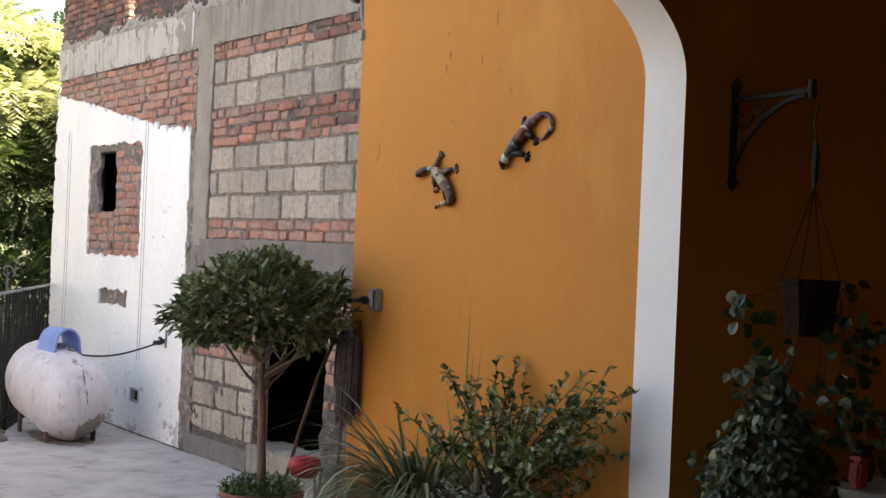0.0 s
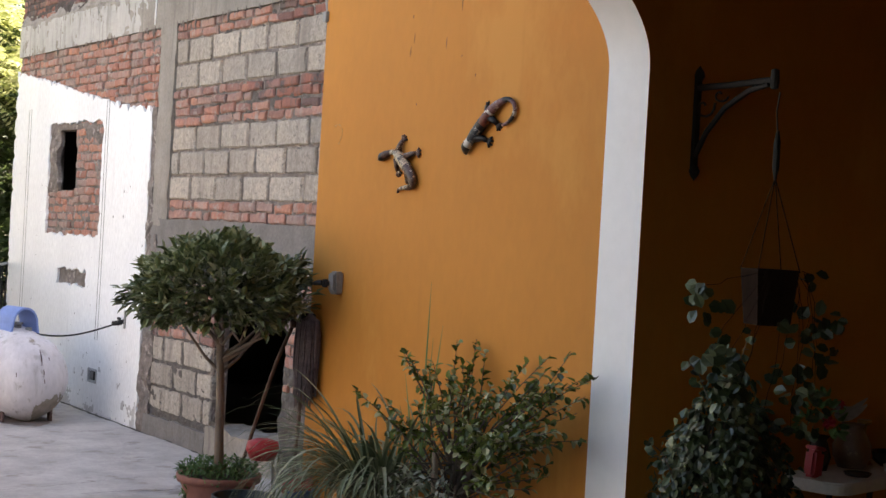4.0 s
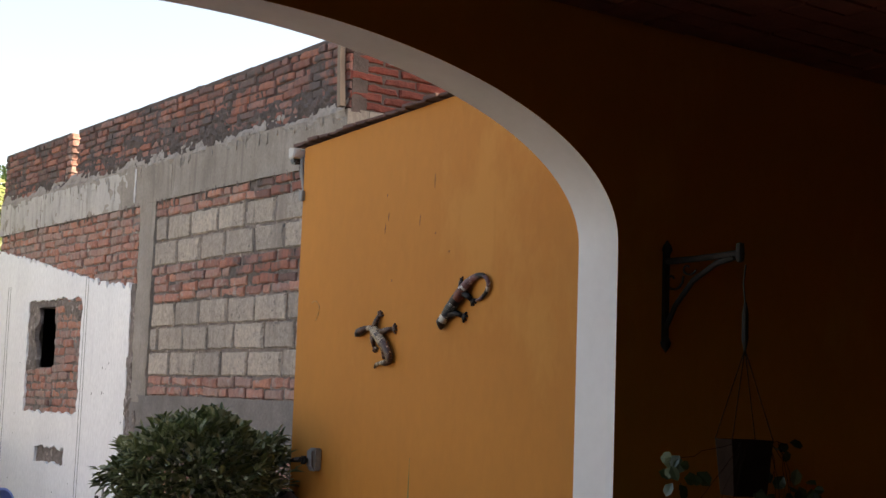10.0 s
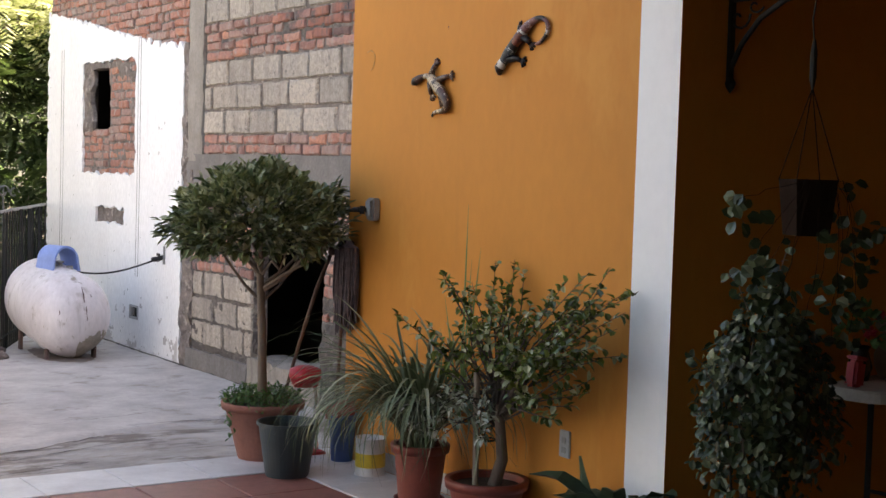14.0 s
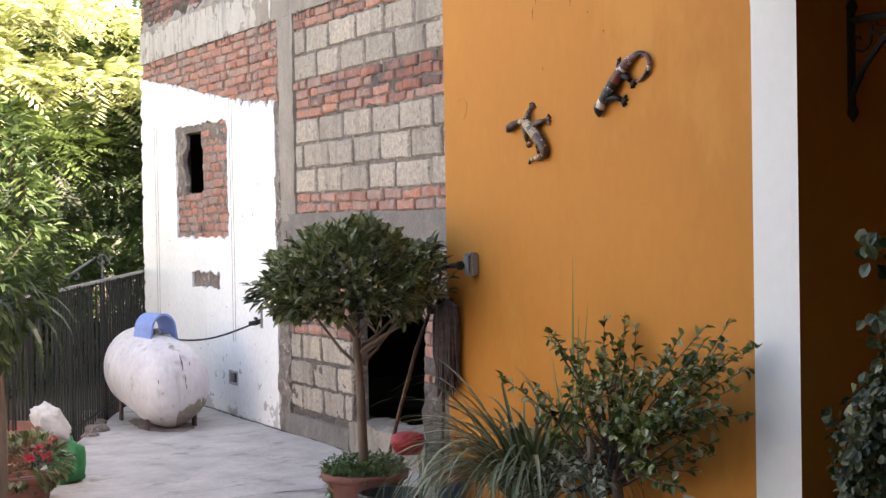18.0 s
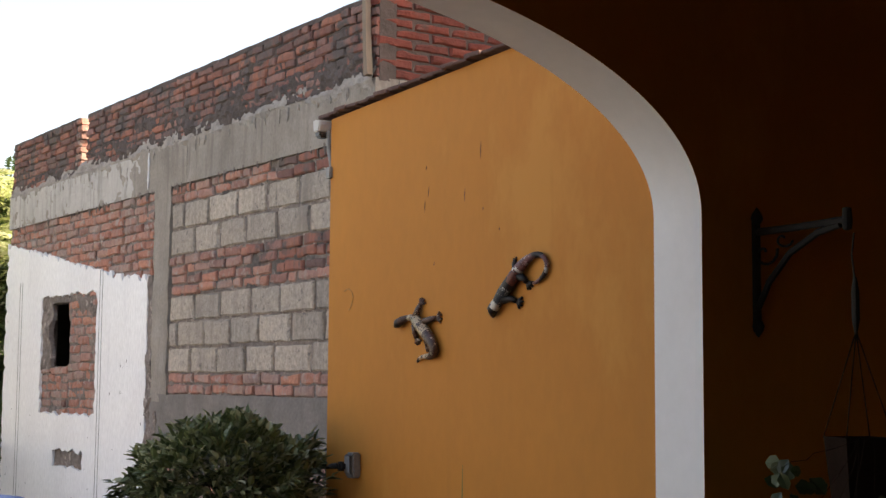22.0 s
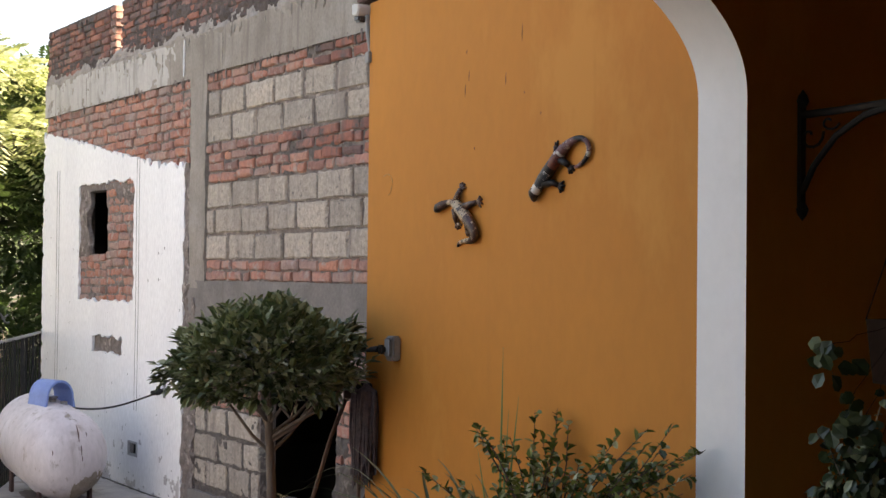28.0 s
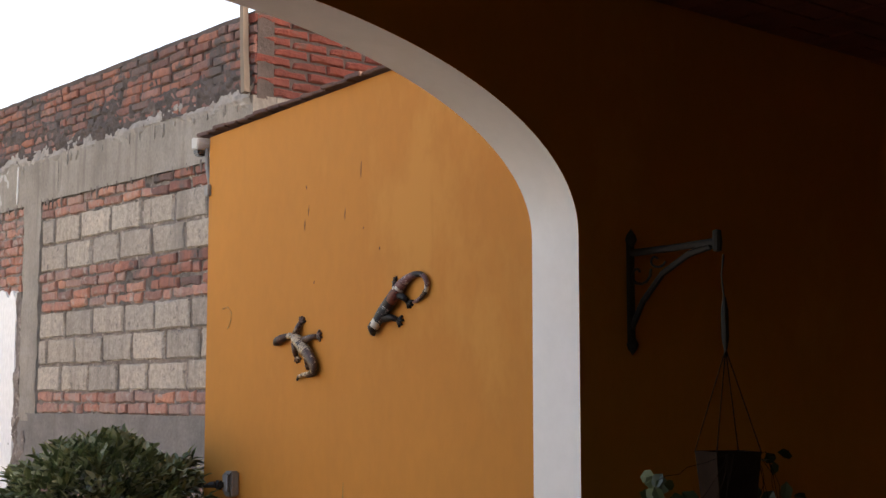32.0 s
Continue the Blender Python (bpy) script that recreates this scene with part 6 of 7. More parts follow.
b.faces.new(vt), b.faces.new(list(reversed(vb)))
for i in range(len(out2)):
    b.faces.new((vb[i], vb[(i + 1) % len(out2)], vt[(i + 1) % len(out2)], vt[i]))
bmesh.ops.bevel(b, geom=[e for e in b.edges if all(v.co.z > 0.79 for v in e.verts)], offset=0.008, segments=2, affect="EDGES")
part("tabletop", b, "table_top", tb)
for x in (0.36, TW - 0.18):
    for y in (0.06, TD - 0.06):
        part("leg", tube([(x, y, 0), (x, y, 0.748)], 0.014, 8), "iron", tb, "dark steel leg")
    part("crossbar", tube([(x, 0.06, 0.3), (x, TD - 0.06, 0.3)], 0.01, 6), "iron", tb)
TT = TZ + 0.797


def on_table(x, y):
    a = TAB[2]
    return (TAB[0] + x * math.cos(a) - y * math.sin(a), TAB[1] + x * math.sin(a) + y * math.cos(a), TT)


def turned(name, at, prof, mat, label, category, extra=()):
    ob = empty(name, at, label=label, category=category)
    part("body", lathe(prof, 24), mat, ob, smooth=True)
    for nm, pr, mt in extra:
        part(nm, lathe(pr, 20), mt, ob, smooth=True)
    return ob


M["brass"] = material("tarnished_brass", (0.42, 0.28, 0.09), (0.26, 0.17, 0.06), 20, 0.32, 0.1, 50, metal=0.9)
M["brown_glaze"] = material("brown_jug_glaze", (0.16, 0.085, 0.045), (0.10, 0.052, 0.03), 14, 0.4, 0.1, 40, (0.28, 0.19, 0.12), spot_scale=22, spot_low=0.6)
cup = empty("red_box", on_table(0.06, 0.17), label="small leaning red plastic box on the table", category="box")
part("body", box((-0.048, -0.025, 0.0), (0.048, 0.025, 0.115), 0.012), "red_cloth", cup)
part("lid", box((-0.05, -0.027, 0.116), (0.05, 0.027, 0.132), 0.005), "red_cloth", cup)
cup.rotation_euler = (0, radians(10), radians(15))
turned("dark_bowl", on_table(0.72, 0.14), [(0, 0), (0.06, 0), (0.09, 0.025), (0.10, 0.066), (0.094, 0.066), (0.08, 0.03), (0, 0.012)], "dark_glass", "low dark glazed bowl on the table", "bowl")
turned("brown_jug", on_table(0.50, 0.23), [(0, 0), (0.06, 0), (0.082, 0.05), (0.085, 0.10), (0.06, 0.15), (0.042, 0.175), (0.052, 0.195), (0.046, 0.195), (0.036, 0.175), (0, 0.12)], "brown_glaze", "brown speckled glazed jug on the table", "jug")
turned("candlestick", on_table(0.66, 0.26), [(0, 0), (0.045, 0), (0.04, 0.015), (0.012, 0.03), (0.01, 0.10), (0.02, 0.115), (0.01, 0.13), (0.012, 0.17), (0.032, 0.185), (0.032, 0.20), (0, 0.195)], "brass", "tarnished brass candlestick on the table", "candlestick")
for x, y in ((0.86, 0.2), (0.95, 0.2)):
    gb = turned("brass_goblet", on_table(x, y), [(0, 0), (0.032, 0), (0.028, 0.008), (0.008, 0.016), (0.008, 0.045), (0.028, 0.065), (0.034, 0.115), (0.031, 0.115), (0.024, 0.068), (0, 0.056)], "brass", "small brass goblet on the table", "goblet")
    gb["group"] = "goblets on the table"
turned("white_cup", on_table(0.57, 0.09), [(0, 0), (0.014, 0), (0.02, 0.03), (0.018, 0.03), (0.012, 0.006), (0, 0.006)], "white_tile", "tiny white cup on the table", "cup")
turned("dish", on_table(0.30, 0.09), [(0, 0), (0.05, 0), (0.06, 0.015), (0.05, 0.012), (0, 0.006)], "dark_glass", "small dark dish on the table", "dish")
turned("saucer", on_table(0.97, 0.09), [(0, 0), (0.06, 0), (0.09, 0.012), (0.08, 0.014), (0, 0.008)], "white_tile", "white saucer on the table", "saucer")
cb = empty("card_box", on_table(1.17, 0.21), label="brown cardboard box with a red lid on the table", category="box")
part("body", box((-0.13, -0.08, 0), (0.13, 0.08, 0.24), 0.004), "card", cb)
part("lid", box((-0.135, -0.085, 0.241), (0.135, 0.085, 0.29), 0.004), "red_cloth", cb, "red lid")
part("round_mark", lathe([(0, 0), (0.035, 0.0), (0.03, 0.006), (0, 0.008)], 16), "pale_iron", cb).matrix_basis = pose(-0.05, -0.081, 0.12, 90, 0, 0)
# flowers in a vase behind the creeper
vs = turned("flower_vase", on_table(0.28, 0.27), [(0, 0), (0.04, 0), (0.055, 0.06), (0.035, 0.13), (0.045, 0.15), (0.03, 0.13), (0, 0.02)], "dark_glass", "dark vase with red flowers and a pale bow on the table", "vase")
r = random.Random(41)
C, D, U, L, W = [], [], [], [], []
for k in range(70):
    v = unit(r)
    v.z = abs(v.z)
    C.append(Vector((v.x * 0.10, v.y * 0.07, 0.16 + v.z * 0.16))), D.append((v + unit(r) * 0.5).normalized()), U.append(unit(r)), L.append(0.05), W.append(0.03)
leaf_part("leaves", leaves_mesh(C, D, U, L, W), "leaf_fresh", vs)
C, D, U, L, W = [], [], [], [], []
for c in ((-0.03, -0.07, 0.22), (0.06, -0.05, 0.28)):
    C, D, U, L, W = [], [], [], [], []
    for k in range(16):
        v = unit(r)
        C.append(Vector(c)), D.append(v), U.append(unit(r)), L.append(0.035), W.append(0.022)
    leaf_part("flower", leaves_mesh(C, D, U, L, W), "red_cloth", vs, "red flower head")
V, F = [], []
for dz, wide in ((0.0, 0.05), (0.03, 0.035)):               # a drooping crescent of ribbon
    blade([Vector((0.02 + 0.22 * t, -0.06, 0.22 + dz + 0.035 * (2 * t - 1) ** 2 + 0.03 * t)) for t in [q / 8 for q in range(9)]], [wide * q for q in (0.3, 0.7, 1, 1, 0.9, 1, 1, 0.7, 0.3)], V, F, Vector((0, 1, 0.3)))
leaf_part("bow", from_lists(V, F), "pale_shell", vs, "pale ribbon bow")

# ---------------------------------------------------------------- clutter by the doorway
M["mop_string"] = material("dirty_mop_string", (0.135, 0.108, 0.115), (0.075, 0.060, 0.066), 30, 0.98, 0.5, 90)
M["faded_cloth"] = material("faded_red_cloth", (0.36, 0.085, 0.075), (0.27, 0.055, 0.05), 12, 0.95, 0.4, 60)
M["stick"] = material("brown_stick", (0.16, 0.092, 0.066), (0.11, 0.066, 0.05), 14, 0.8, 0.2, 60)
M["blue_plastic"] = material("blue_plastic", (0.045, 0.10, 0.28), (0.035, 0.08, 0.22), 8, 0.5, 0.05, 40)
M["yellow_plastic"] = material("yellow_plastic", (0.62, 0.42, 0.03), (0.5, 0.33, 0.025), 8, 0.5, 0.05, 40)
mp = empty("string_mop", (3.877, 5.865, 0), label="grey string mop drying head up against the ochre corner", category="mop")
r = random.Random(51)
for k in range(90):                                         # a thick hank of strings, tied at the top
    a, q = r.uniform(0, 6.283), math.sqrt(r.random())
    x, y = math.cos(a) * q * 0.052, math.sin(a) * q * 0.088
    z1 = r.uniform(0.80, 0.94) + 0.25 * abs(y)
    s1, s2 = r.uniform(-0.008, 0.008), r.uniform(-0.010, 0.010)
    part("string", tube([(x * 0.3, y * 0.45, 1.36 - 0.03 * q), (x * 0.9, y * 0.95, 1.335 - 0.03 * q), (x + s1, y + s2, 1.20), (x + s2 * 0.5, y * 1.04 - s1, 1.05), (x - s1, y * 1.02 + s2, z1)], [0.007, 0.009, 0.009, 0.0085, 0.004], 5), "mop_string", mp)
part("handle", tube([(0.0, 0.0, 1.33), (-0.01, 0.02, 0.9), (-0.03, 0.05, 0.12)], 0.011, 8), "stick", mp)
part("clamp", box((-0.04, -0.02, 1.28), (0.04, 0.02, 1.345), 0.006), "iron", mp)
bs = empty("broom_stick", (0, 0, 0), label="bent brown wooden stick leaning beside the doorway", category="stick")
part("shaft", tube([(3.85, 5.985, 1.28), (3.79, 6.05, 1.06), (3.73, 6.14, 0.72), (3.68, 6.21, 0.42), (3.64, 6.27, 0.02)], [0.011, 0.012, 0.011, 0.010, 0.010], 7), "stick", bs, smooth=True)
part("knob", lathe([(0, -0.03), (0.022, -0.02), (0.024, 0.01), (0, 0.03)], 10, at=(3.85, 5.985, 1.28)), "stick", bs)
bl = turned("blue_bucket", (3.84, 5.80, TZ), [(0, 0), (0.06, 0), (0.078, 0.25), (0.084, 0.25), (0.084, 0.27), (0.074, 0.27), (0.056, 0.01), (0, 0.01)], "blue_plastic", "small blue plastic bucket with red rags, by the ochre wall", "bucket")
r = random.Random(61)
for nm, c, s, mt in (("rag", (-0.01, 0.0, 0.29), (0.088, 0.082, 0.07), "red_cloth"), ("rag", (-0.14, 0.13, 0.47), (0.09, 0.08, 0.055), "red_cloth")):
    b = bmesh.new()
    bmesh.ops.create_icosphere(b, subdivisions=3, radius=1.0)
    for v in b.verts:
        k = 1 + 0.35 * noise.noise(v.co * 2.2 + Vector(c) * 9) + 0.15 * noise.noise(v.co * 6)
        v.co = Vector((v.co.x * s[0] * k, v.co.y * s[1] * k, v.co.z * s[2] * k)) + Vector(c)
    if c[2] < 0.4:
        part(nm, b, "faded_cloth", bl, "crumpled faded red rag")
    else:
        dp = empty("red_dustpan", (3.86 + c[0], 5.90 + c[1], TZ), label="red plastic dustpan leaning by the bucket", category="dustpan")
        b.free()
        part("scoop", lathe([(0.0, 0.40), (0.07, 0.40), (0.095, 0.46), (0.088, 0.50), (0.05, 0.515), (0, 0.52)], 20), "red_cloth", dp, smooth=True)
        part("handle", tube([(0.06, 0.02, 0.50), (0.09, 0.03, 0.30), (0.10, 0.03, 0.01)], [0.012, 0.011, 0.012], 8), "white_paint", dp, "pale handle")
        part("foot", box((0.02, -0.05, 0.0), (0.12, 0.08, 0.02), 0.004), "red_cloth", dp)
turned("tin_can", (3.80, 5.42, TZ), [(0, 0), (0.085, 0), (0.085, 0.01), (0.08, 0.015), (0.08, 0.20), (0.085, 0.205), (0.078, 0.205), (0.075, 0.02), (0, 0.015)], "tin", "open pale tin can with a yellow band on the terrace border", "tin can",
            (("band", [(0.0815, 0.05), (0.0825, 0.055), (0.0825, 0.12), (0.0815, 0.125)], "yellow_plastic"),))

# ---------------------------------------------------------------- floor tiles and skirting
def tile_mesh(a, b_, h, mat):
    bm = box((-a / 2, -b_ / 2, 0), (a / 2, b_ / 2, h))
    bmesh.ops.bevel(bm, geom=[e for e in bm.edges if all(v.co.z > h * 0.9 for v in e.verts)], offset=0.003, segments=1, affect="EDGES")
    me = bpy.data.meshes.new("tile")
    bm.to_mesh(me)
    bm.free()
    me.materials.append(M[mat])
    return me


# shade of the porch floor is put into this dark tile colour
M["porch_shade_tile"] = material("brown_shade_tile", (0.10, 0.054, 0.044), (0.078, 0.043, 0.036), 4, 0.5, 0.06, 60)
RT = tile_mesh(0.437, 0.437, 0.014, "red_tile")
PT = tile_mesh(0.437, 0.437, 0.014, "porch_shade_tile")
WT = tile_mesh(0.442, 0.442, 0.018, "white_tile")
SK = tile_mesh(0.442, 0.014, 0.10, "white_tile")
far = []
for i in range(-8, 20):
    for j in range(26):
        x, y = 3.46 - 0.223 - i * 0.445, 5.70 - 0.223 - j * 0.445
        if x > 3.46 and y > 3.0:
            continue
        if -0.9 < x < 3.9 and y > -0.6:
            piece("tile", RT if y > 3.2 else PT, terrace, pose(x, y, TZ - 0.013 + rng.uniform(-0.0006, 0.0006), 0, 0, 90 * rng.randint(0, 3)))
        else:
            far.append((x, y))
for name, outside, mt, label in (("far_tiles", True, "red_tile", "red tiles further along the terrace"), ("porch_tiles", False, "porch_shade_tile", "porch tiles, their brown darkened for the porch shade")):
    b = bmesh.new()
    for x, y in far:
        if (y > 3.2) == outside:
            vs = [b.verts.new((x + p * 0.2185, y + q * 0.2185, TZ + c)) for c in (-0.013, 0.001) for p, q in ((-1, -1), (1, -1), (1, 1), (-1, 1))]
            b.faces.new(vs[4:])
            for k in range(4):
                b.faces.new((vs[k], vs[(k + 1) % 4], vs[4 + (k + 1) % 4], vs[4 + k]))
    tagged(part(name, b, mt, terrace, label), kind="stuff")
for j in range(5):                                          # white border along the ochre wall
    piece("tile", WT, terrace, pose(3.46 + 0.225, 5.70 - 0.223 - j * 0.447, TZ - 0.0135))
for i in range(12):                                         # white border along the yard
    piece("tile", WT, border_base, pose(3.685 - i * 0.447, 5.93, TZ - 0.0135))
for j in range(5):
    piece("skirting_tile", SK, terrace, pose(XY_ - 0.008, AY1 + 0.225 + j * 0.447, TZ, 0, 0, 90))

# ---------------------------------------------------------------- left of the yard: sacks, pots, shrubs
M["green_sack"] = material("green_woven_sack", (0.02, 0.22, 0.07), (0.015, 0.16, 0.05), 14, 0.6, 0.3, 120)
M["white_sack"] = material("white_woven_sack", (0.62, 0.60, 0.60), (0.45, 0.43, 0.43), 8, 0.7, 0.4, 60)
M["petal"] = material("pink_petal", (0.75, 0.10, 0.16), (0.65, 0.06, 0.12), 30, 0.6, 0, 40, translucent=0.2)


def sack(name, at, s, mat, label, seed):
    b = bmesh.new()
    bmesh.ops.create_icosphere(b, subdivisions=4, radius=1.0)
    for v in b.verts:
        p = v.co.copy()
        k = 1 + 0.22 * noise.noise(p * 2.0 + Vector((seed, 0, 0))) + 0.12 * noise.noise(p * 6 + Vector((seed, 0, 0)))
        e = 0.8
        k += 0.02 * math.sin(7 * math.atan2(p.y, p.x) + 3 * p.z) * (1 - p.z * p.z)
        sp = Vector([math.copysign(abs(c) ** e, c) for c in p])
        v.co = Vector((sp.x * s[0] * k, sp.y * s[1] * k, max(-0.99, sp.z) * s[2] * k))
    lowest = min(v.co.z for v in b.verts)
    for v in b.verts:
        v.co.z -= lowest
    ob = mesh_ob(name, b, mat, smooth=True)
    ob.location = at
    return tagged(ob, label, "sack")


sack("green_sack", (2.60, 8.90, 0.0), (0.12, 0.13, 0.155), "green_sack", "full green woven plastic sack on the yard concrete", 1.0)
wsack = sack("white_sack", (2.60, 8.93, 0.245), (0.10, 0.12, 0.165), "white_sack", "crumpled white woven sack on the green sack", 5.0)
wsack.rotation_euler = (0, radians(-28), 0)
cpot = pot("clay_pot", (2.18, 9.02, 0.0), 0.27, 0.17, 0.42, "terracotta", "wide worn terracotta pot beside the sacks")
part("soil", lathe([(0, 0.365), (0.238, 0.36)], 20), "soil", cpot)

fp = pot("flower_pot", (2.20, 8.30, 0.0), 0.16, 0.12, 0.2, "terracotta", "low potted plant with dark leaves and pink flowers")
fp["category"] = "potted plant"
part("soil", lathe([(0, 0.175), (0.14, 0.17)], 20), "soil", fp)
r = random.Random(71)
C, D, U, L, W = [], [], [], [], []
for k in range(420):
    v = unit(r)
    C.append(Vector((v.x * 0.24, v.y * 0.22, 0.28 + v.z * 0.15))), D.append((v + unit(r) * 0.5).normalized()), U.append((Vector((0, 0, 1)) + unit(r) * 0.4).normalized()), L.append(r.uniform(0.05, 0.08)), W.append(r.uniform(0.03, 0.045))
leaf_part("foliage", leaves_mesh(C, D, U, L, W), "leaf", fp)
C, D, U, L, W = [], [], [], [], []
for c in ((0.04, -0.17, 0.38), (0.10, -0.13, 0.33), (-0.03, -0.18, 0.33), (0.14, -0.06, 0.42)):
    C, D, U, L, W = [], [], [], [], []
    for k in range(22):
        v = unit(r)
        C.append(Vector(c) + v * 0.01), D.append(v), U.append(unit(r)), L.append(0.035), W.append(0.026)
    leaf_part("flower", leaves_mesh(C, D, U, L, W), "petal", fp, "pink flower head")

# sun and shade are put into the leaf colours: lit here, shady next
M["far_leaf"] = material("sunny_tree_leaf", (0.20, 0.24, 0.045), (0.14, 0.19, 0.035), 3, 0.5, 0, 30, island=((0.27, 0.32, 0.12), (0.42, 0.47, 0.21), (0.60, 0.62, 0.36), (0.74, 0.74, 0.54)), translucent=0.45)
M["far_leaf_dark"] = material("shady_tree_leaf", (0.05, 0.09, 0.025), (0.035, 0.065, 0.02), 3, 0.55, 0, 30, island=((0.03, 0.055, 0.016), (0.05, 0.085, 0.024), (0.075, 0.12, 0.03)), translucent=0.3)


# tree leaf again, with half shade in its colour
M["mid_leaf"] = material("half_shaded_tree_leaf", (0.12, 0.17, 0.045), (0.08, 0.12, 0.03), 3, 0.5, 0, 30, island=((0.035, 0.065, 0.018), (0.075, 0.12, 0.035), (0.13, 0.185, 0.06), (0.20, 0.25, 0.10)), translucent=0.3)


def fronds(centres, dirs, length, pairs, r):
    """Feathery leaves: a drooping midrib with two rows of small leaflets."""
    verts, faces = [], []
    for c, d in zip(centres, dirs):
        d = d.normalized()
        s = d.cross(Vector((0, 0, 1)))
        s = s.normalized() if s.length > 1e-4 else Vector((1, 0, 0))
        n_ = s.cross(d)
        ln = length * r.uniform(0.7, 1.25)
        for k in range(pairs):
            t = (k + 0.5) / pairs
            p = c + d * ln * t + Vector((0, 0, -0.35 * ln * t * t))
            w = ln * 0.34 * math.sin(math.pi * (0.15 + 0.8 * t))
            for q in (1, -1):
                tip = p + s * q * w + d * w * 0.45 - n_ * w * 0.25 * r.random() - Vector((0, 0, w * 0.3))
                b0 = len(verts)
                hw = d * ln / pairs * 0.42
                verts += [p, p.lerp(tip, 0.5) + hw, tip, p.lerp(tip, 0.5) - hw]
                faces.append((b0, b0 + 1, b0 + 2, b0 + 3))
    me = bpy.data.meshes.new("fronds")
    me.from_pydata(verts, [], faces)
    return me


def tree(name, at, height, lobes, count, mat, label, seed, length=0.42, pairs=7, shade_below=0.0):
    """A trunk with limbs towards each lobe of the crown; a lobe is (x, y, z, rx, ry, rz) from the foot."""
    r = random.Random(seed)
    ob = empty(name, at, label=label, category="tree")
    top = Vector((0.1, 0.0, height * 0.45))
    part("trunk", tube([(0, 0, -0.2), (0.05, 0.02, height * 0.2), top], [0.16, 0.12, 0.09], 9), "bark", ob, smooth=True)
    b = bmesh.new()
    C, D, C2, D2 = [], [], [], []
    tot = sum(l[3] * l[4] for l in lobes)
    for l in lobes:
        c, R = Vector(l[:3]), Vector(l[3:])
        part("limb", tube([top, top.lerp(c, 0.5) + Vector((0, 0, 0.15)), c, c + Vector((R.x * 0.5, 0, R.z * 0.4))], [0.07, 0.05, 0.03, 0.012], 6), "bark", ob)
        for k in range(5):
            v = unit(r)
            tube([c, c + Vector((v.x * R.x, v.y * R.y, v.z * R.z)) * 0.75], [0.02, 0.006], 5, b)
        for k in range(int(count * l[3] * l[4] / tot)):
            v = unit(r)
            v.z = abs(v.z) if r.random() < 0.62 else v.z
            lump = 1 + 0.35 * noise.noise(v * 2.3 + c * 1.7) + 0.15 * noise.noise(v * 6 + c)
            q = r.uniform(0.55, 1.0) ** 0.5 * lump
            # lobes under shade_below take the leaf colour with shade in it
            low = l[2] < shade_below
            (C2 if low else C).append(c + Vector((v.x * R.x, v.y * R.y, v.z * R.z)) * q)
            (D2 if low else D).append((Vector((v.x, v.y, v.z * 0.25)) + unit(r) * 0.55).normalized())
    tagged(part("brushwood", b, "bark", ob), kind="stuff")
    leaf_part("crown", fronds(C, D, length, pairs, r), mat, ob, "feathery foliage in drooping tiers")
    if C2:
        leaf_part("lower_crown", fronds(C2, D2, length, pairs, r), "mid_leaf", ob, "lower foliage darkened in colour for shade")
    return ob


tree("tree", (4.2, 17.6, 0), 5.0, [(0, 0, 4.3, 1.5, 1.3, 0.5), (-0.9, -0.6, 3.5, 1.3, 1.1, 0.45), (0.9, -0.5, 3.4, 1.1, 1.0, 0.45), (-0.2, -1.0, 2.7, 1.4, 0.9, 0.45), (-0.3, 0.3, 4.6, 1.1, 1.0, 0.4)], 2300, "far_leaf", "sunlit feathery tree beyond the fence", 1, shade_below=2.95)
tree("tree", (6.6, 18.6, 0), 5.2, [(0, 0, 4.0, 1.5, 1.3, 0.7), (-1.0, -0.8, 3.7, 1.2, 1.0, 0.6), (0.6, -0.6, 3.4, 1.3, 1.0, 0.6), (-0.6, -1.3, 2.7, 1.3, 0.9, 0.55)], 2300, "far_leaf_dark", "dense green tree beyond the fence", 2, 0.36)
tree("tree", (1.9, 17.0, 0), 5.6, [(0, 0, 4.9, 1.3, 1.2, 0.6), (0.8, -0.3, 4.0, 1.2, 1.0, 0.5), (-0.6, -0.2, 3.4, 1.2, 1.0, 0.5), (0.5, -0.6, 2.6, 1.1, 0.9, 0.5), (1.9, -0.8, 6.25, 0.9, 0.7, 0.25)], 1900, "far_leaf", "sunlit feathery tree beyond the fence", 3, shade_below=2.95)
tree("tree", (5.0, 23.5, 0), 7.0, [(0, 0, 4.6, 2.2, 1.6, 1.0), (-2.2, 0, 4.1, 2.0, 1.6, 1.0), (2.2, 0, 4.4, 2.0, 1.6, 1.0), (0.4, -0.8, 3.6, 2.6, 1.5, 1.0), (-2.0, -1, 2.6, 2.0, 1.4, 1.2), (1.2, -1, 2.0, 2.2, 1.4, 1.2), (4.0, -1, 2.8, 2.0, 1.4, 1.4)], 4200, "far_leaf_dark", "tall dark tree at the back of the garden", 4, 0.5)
# added out of view on the sun side, to shade the lower foliage
tree("tree", (8.0, 15.4, 0), 4.4, [(0, 0, 3.6, 1.5, 1.0, 0.6), (1.2, 0.0, 3.4, 1.3, 1.2, 0.7), (-1.2, 0.4, 3.2, 1.1, 0.9, 0.7), (0, 0.2, 2.0, 2.0, 1.0, 1.0), (1.4, 0.8, 1.6, 1.6, 1.0, 1.0)], 3000, "far_leaf_dark", "unseen tree added to shade the garden behind the fence", 5, 0.45)
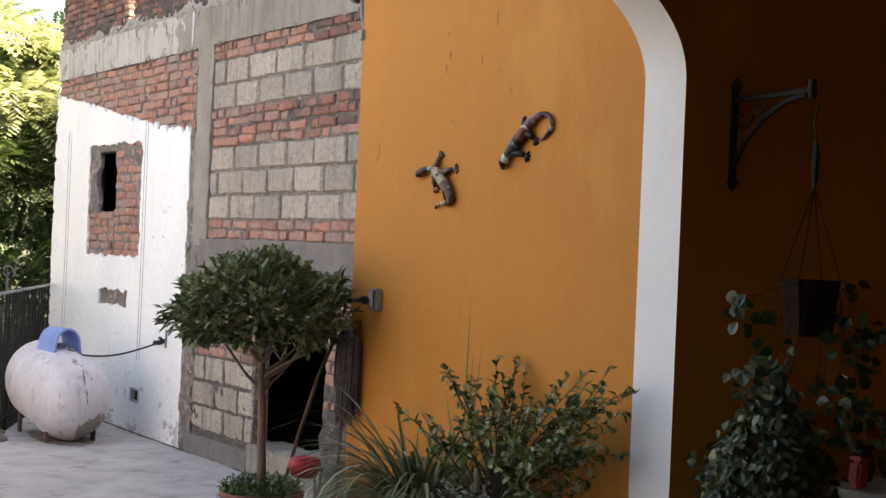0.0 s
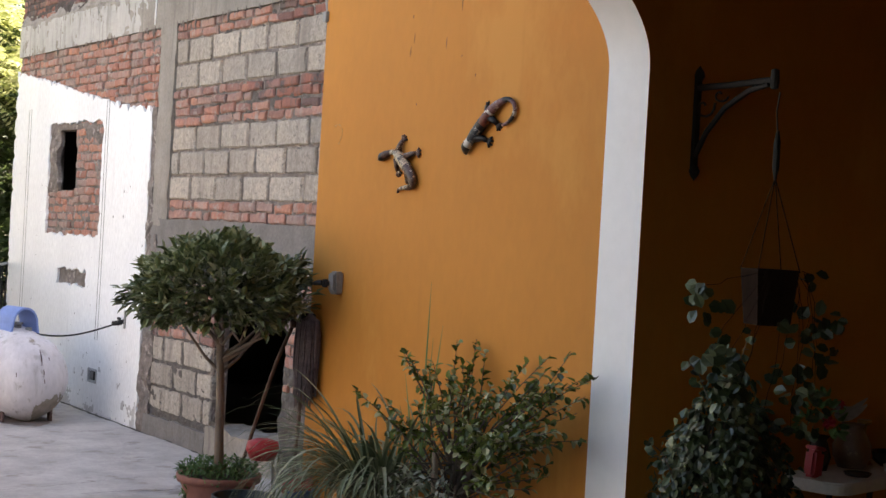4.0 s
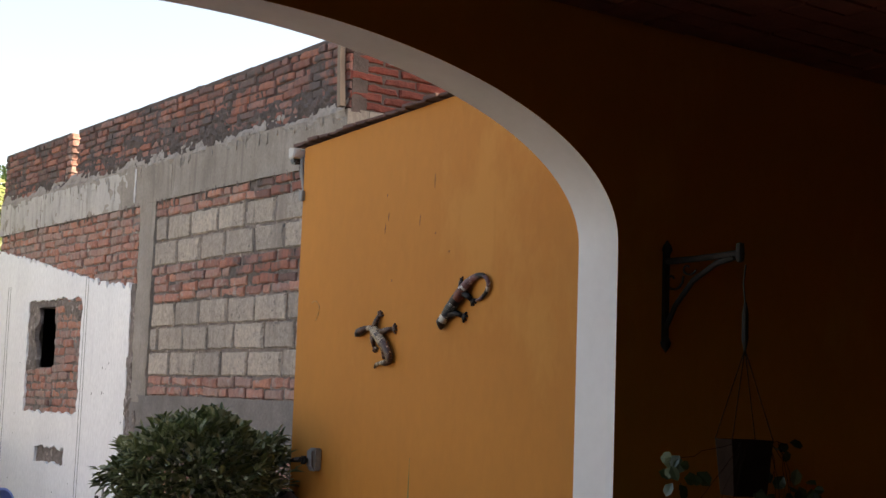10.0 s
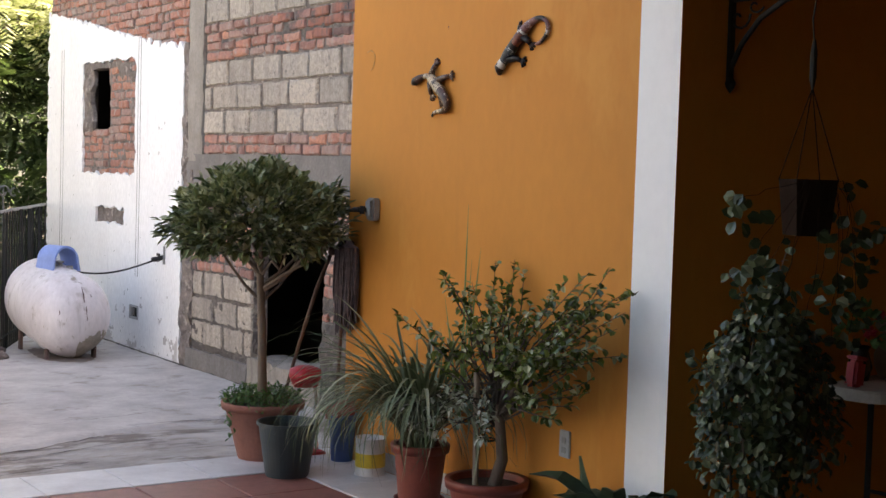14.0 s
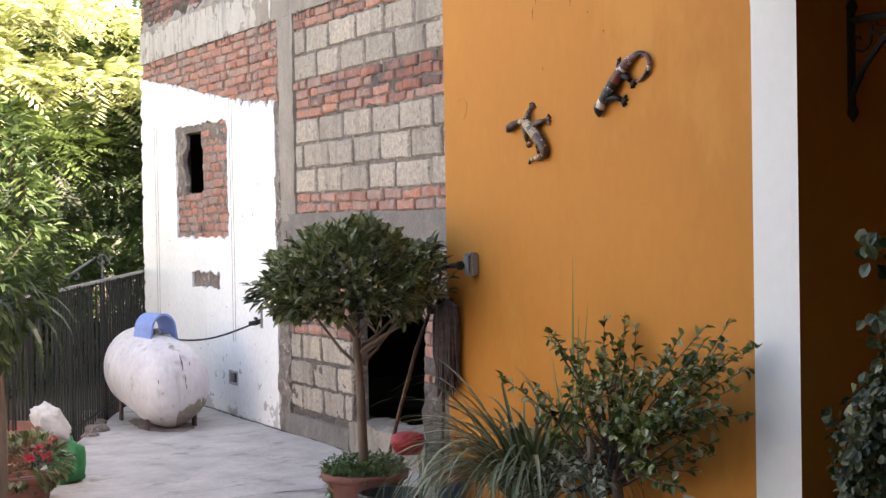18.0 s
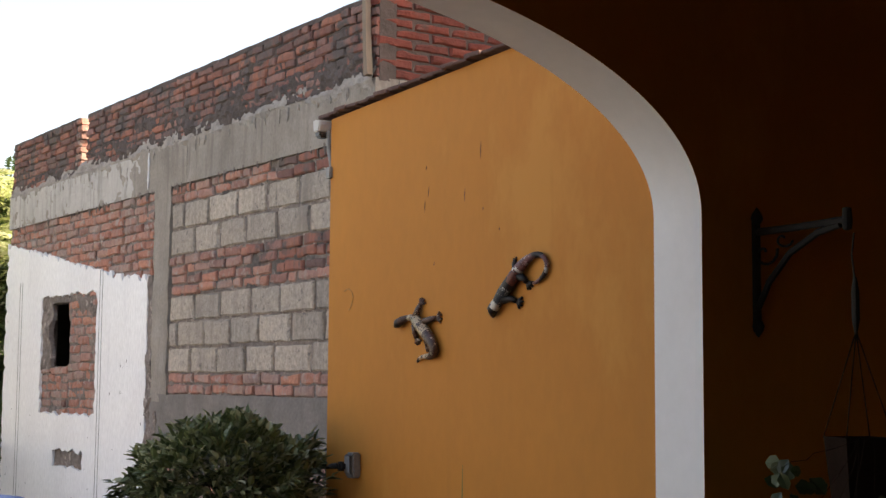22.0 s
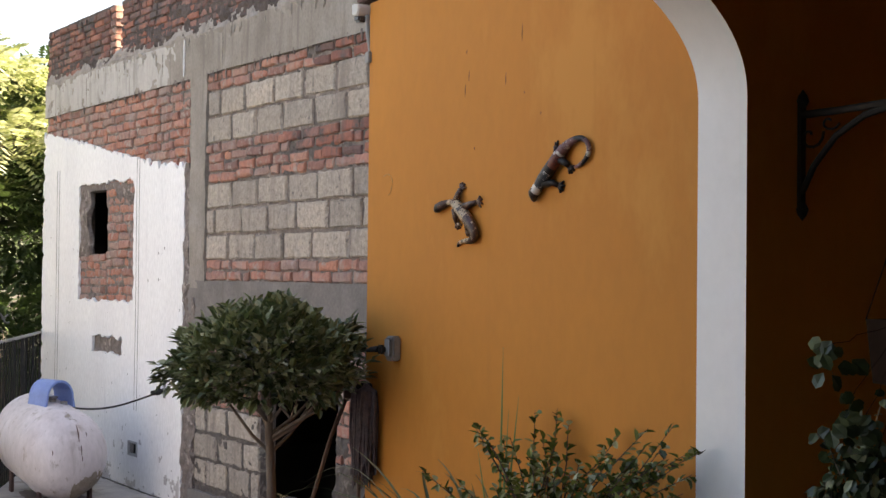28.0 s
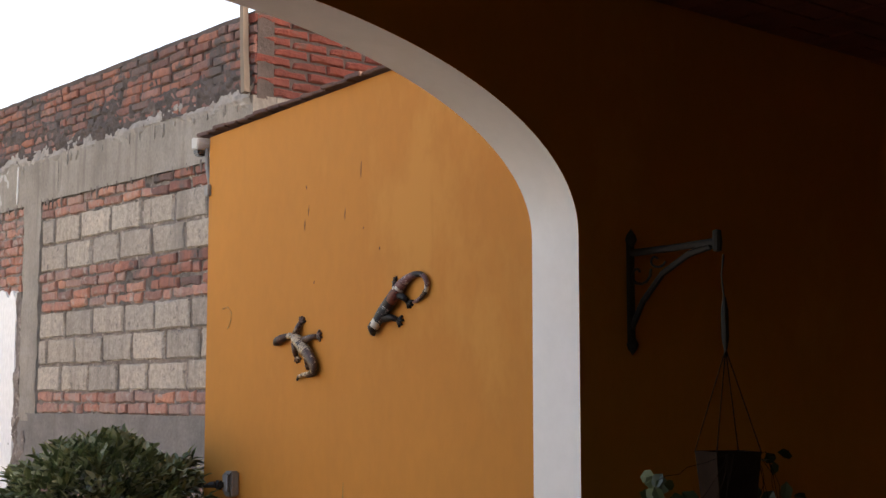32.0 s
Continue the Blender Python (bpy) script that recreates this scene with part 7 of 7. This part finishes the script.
for x, y, s, k in ((4.9, 15.6, 0.95, 11), (3.5, 14.9, 0.8, 12), (6.2, 16.4, 1.1, 13), (2.5, 13.4, 0.7, 14), (5.4, 17.0, 1.2, 15), (3.9, 16.4, 1.1, 16), (2.7, 15.6, 1.0, 17), (7.4, 17.2, 1.2, 18), (1.7, 12.4, 0.7, 19), (4.7, 19.6, 1.3, 20), (6.3, 20.2, 1.4, 21), (3.2, 19.2, 1.3, 22)):
    r = random.Random(k)
    ob = empty("garden_shrub", (x, y, -0.05), label="dark shady shrub behind the iron fence", category="shrub", group="shrubs behind the fence")
    C, D = [], []
    for q in range(6):
        v = unit(r)
        part("stem", tube([(0, 0, 0), (v.x * s * 0.3, v.y * s * 0.3, s * 0.6), (v.x * s * 0.7, v.y * s * 0.7, s * (1.0 + 0.5 * abs(v.z)))], [0.02, 0.013, 0.005], 5), "bark", ob)
    for q in range(int(560 * s)):
        v = unit(r)
        C.append(Vector((v.x * s * 0.8, v.y * s * 0.8, s * 0.95 + v.z * s * 0.8)) * r.uniform(0.75, 1.05)), D.append((v + unit(r) * 0.6).normalized())
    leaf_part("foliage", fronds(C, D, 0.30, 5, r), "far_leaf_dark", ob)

# shrub and drooping strap leaves at the near end of the fence
ns = empty("yard_shrub", (1.64, 7.12, 0.0), label="dark leafy shrub beside the near end of the fence", category="shrub")
r = random.Random(81)
part("trunk", tube([(0, 0, -0.05), (0.02, 0, 0.6), (0, 0.02, 1.3)], [0.035, 0.03, 0.02], 8), "bark", ns, smooth=True)
for k in range(10):
    v = unit(r)
    part("branch", tube([(0, 0, 1.0 + 0.05 * k), (v.x * 0.2, v.y * 0.2, 1.35 + 0.07 * k), (v.x * 0.36, v.y * 0.36, 1.5 + 0.08 * k)], [0.012, 0.008, 0.003], 5), "bark", ns)
C, D, U, L, W = [], [], [], [], []
for k in range(1500):
    v = unit(r)
    lump = 1 + 0.3 * noise.noise(v * 2.4)
    C.append(Vector((v.x * 0.42 * lump, v.y * 0.42 * lump, 1.75 + v.z * 0.72 * lump))), D.append((v + unit(r) * 0.7 + Vector((0, 0, -0.3))).normalized()), U.append((Vector((0, 0, 1)) + unit(r) * 0.5).normalized()), L.append(r.uniform(0.06, 0.10)), W.append(r.uniform(0.028, 0.04))
leaf_part("foliage", leaves_mesh(C, D, U, L, W), "far_leaf_dark", ns)
sp = empty("strap_leaf_palm", (1.80, 7.24, 0.0), label="drooping green strap leaves beside the fence", category="plant")
part("trunk", tube([(0, 0, -0.05), (0.02, 0, 0.6), (0.0, 0, 1.32)], [0.04, 0.035, 0.03], 8), "bark", sp, smooth=True)
V, F = [], []
for k in range(46):
    a = r.uniform(0, 6.283)
    el = r.uniform(0.2, 1.3)
    out = Vector((math.cos(a), math.sin(a), 0))
    pts = [Vector((0, 0, 1.28))]
    ln = r.uniform(0.4, 0.62)
    for j in range(7):
        e2 = el - 0.32 * j
        pts.append(pts[-1] + (out * max(0.15, math.cos(e2)) + Vector((0, 0, math.sin(e2)))) * ln / 7)
    w = r.uniform(0.03, 0.05)
    blade(pts, [w * q for q in (0.5, 0.9, 1, 1, 0.9, 0.7, 0.4, 0.05)], V, F)
leaf_part("foliage", from_lists(V, F), "strap_leaf", sp)
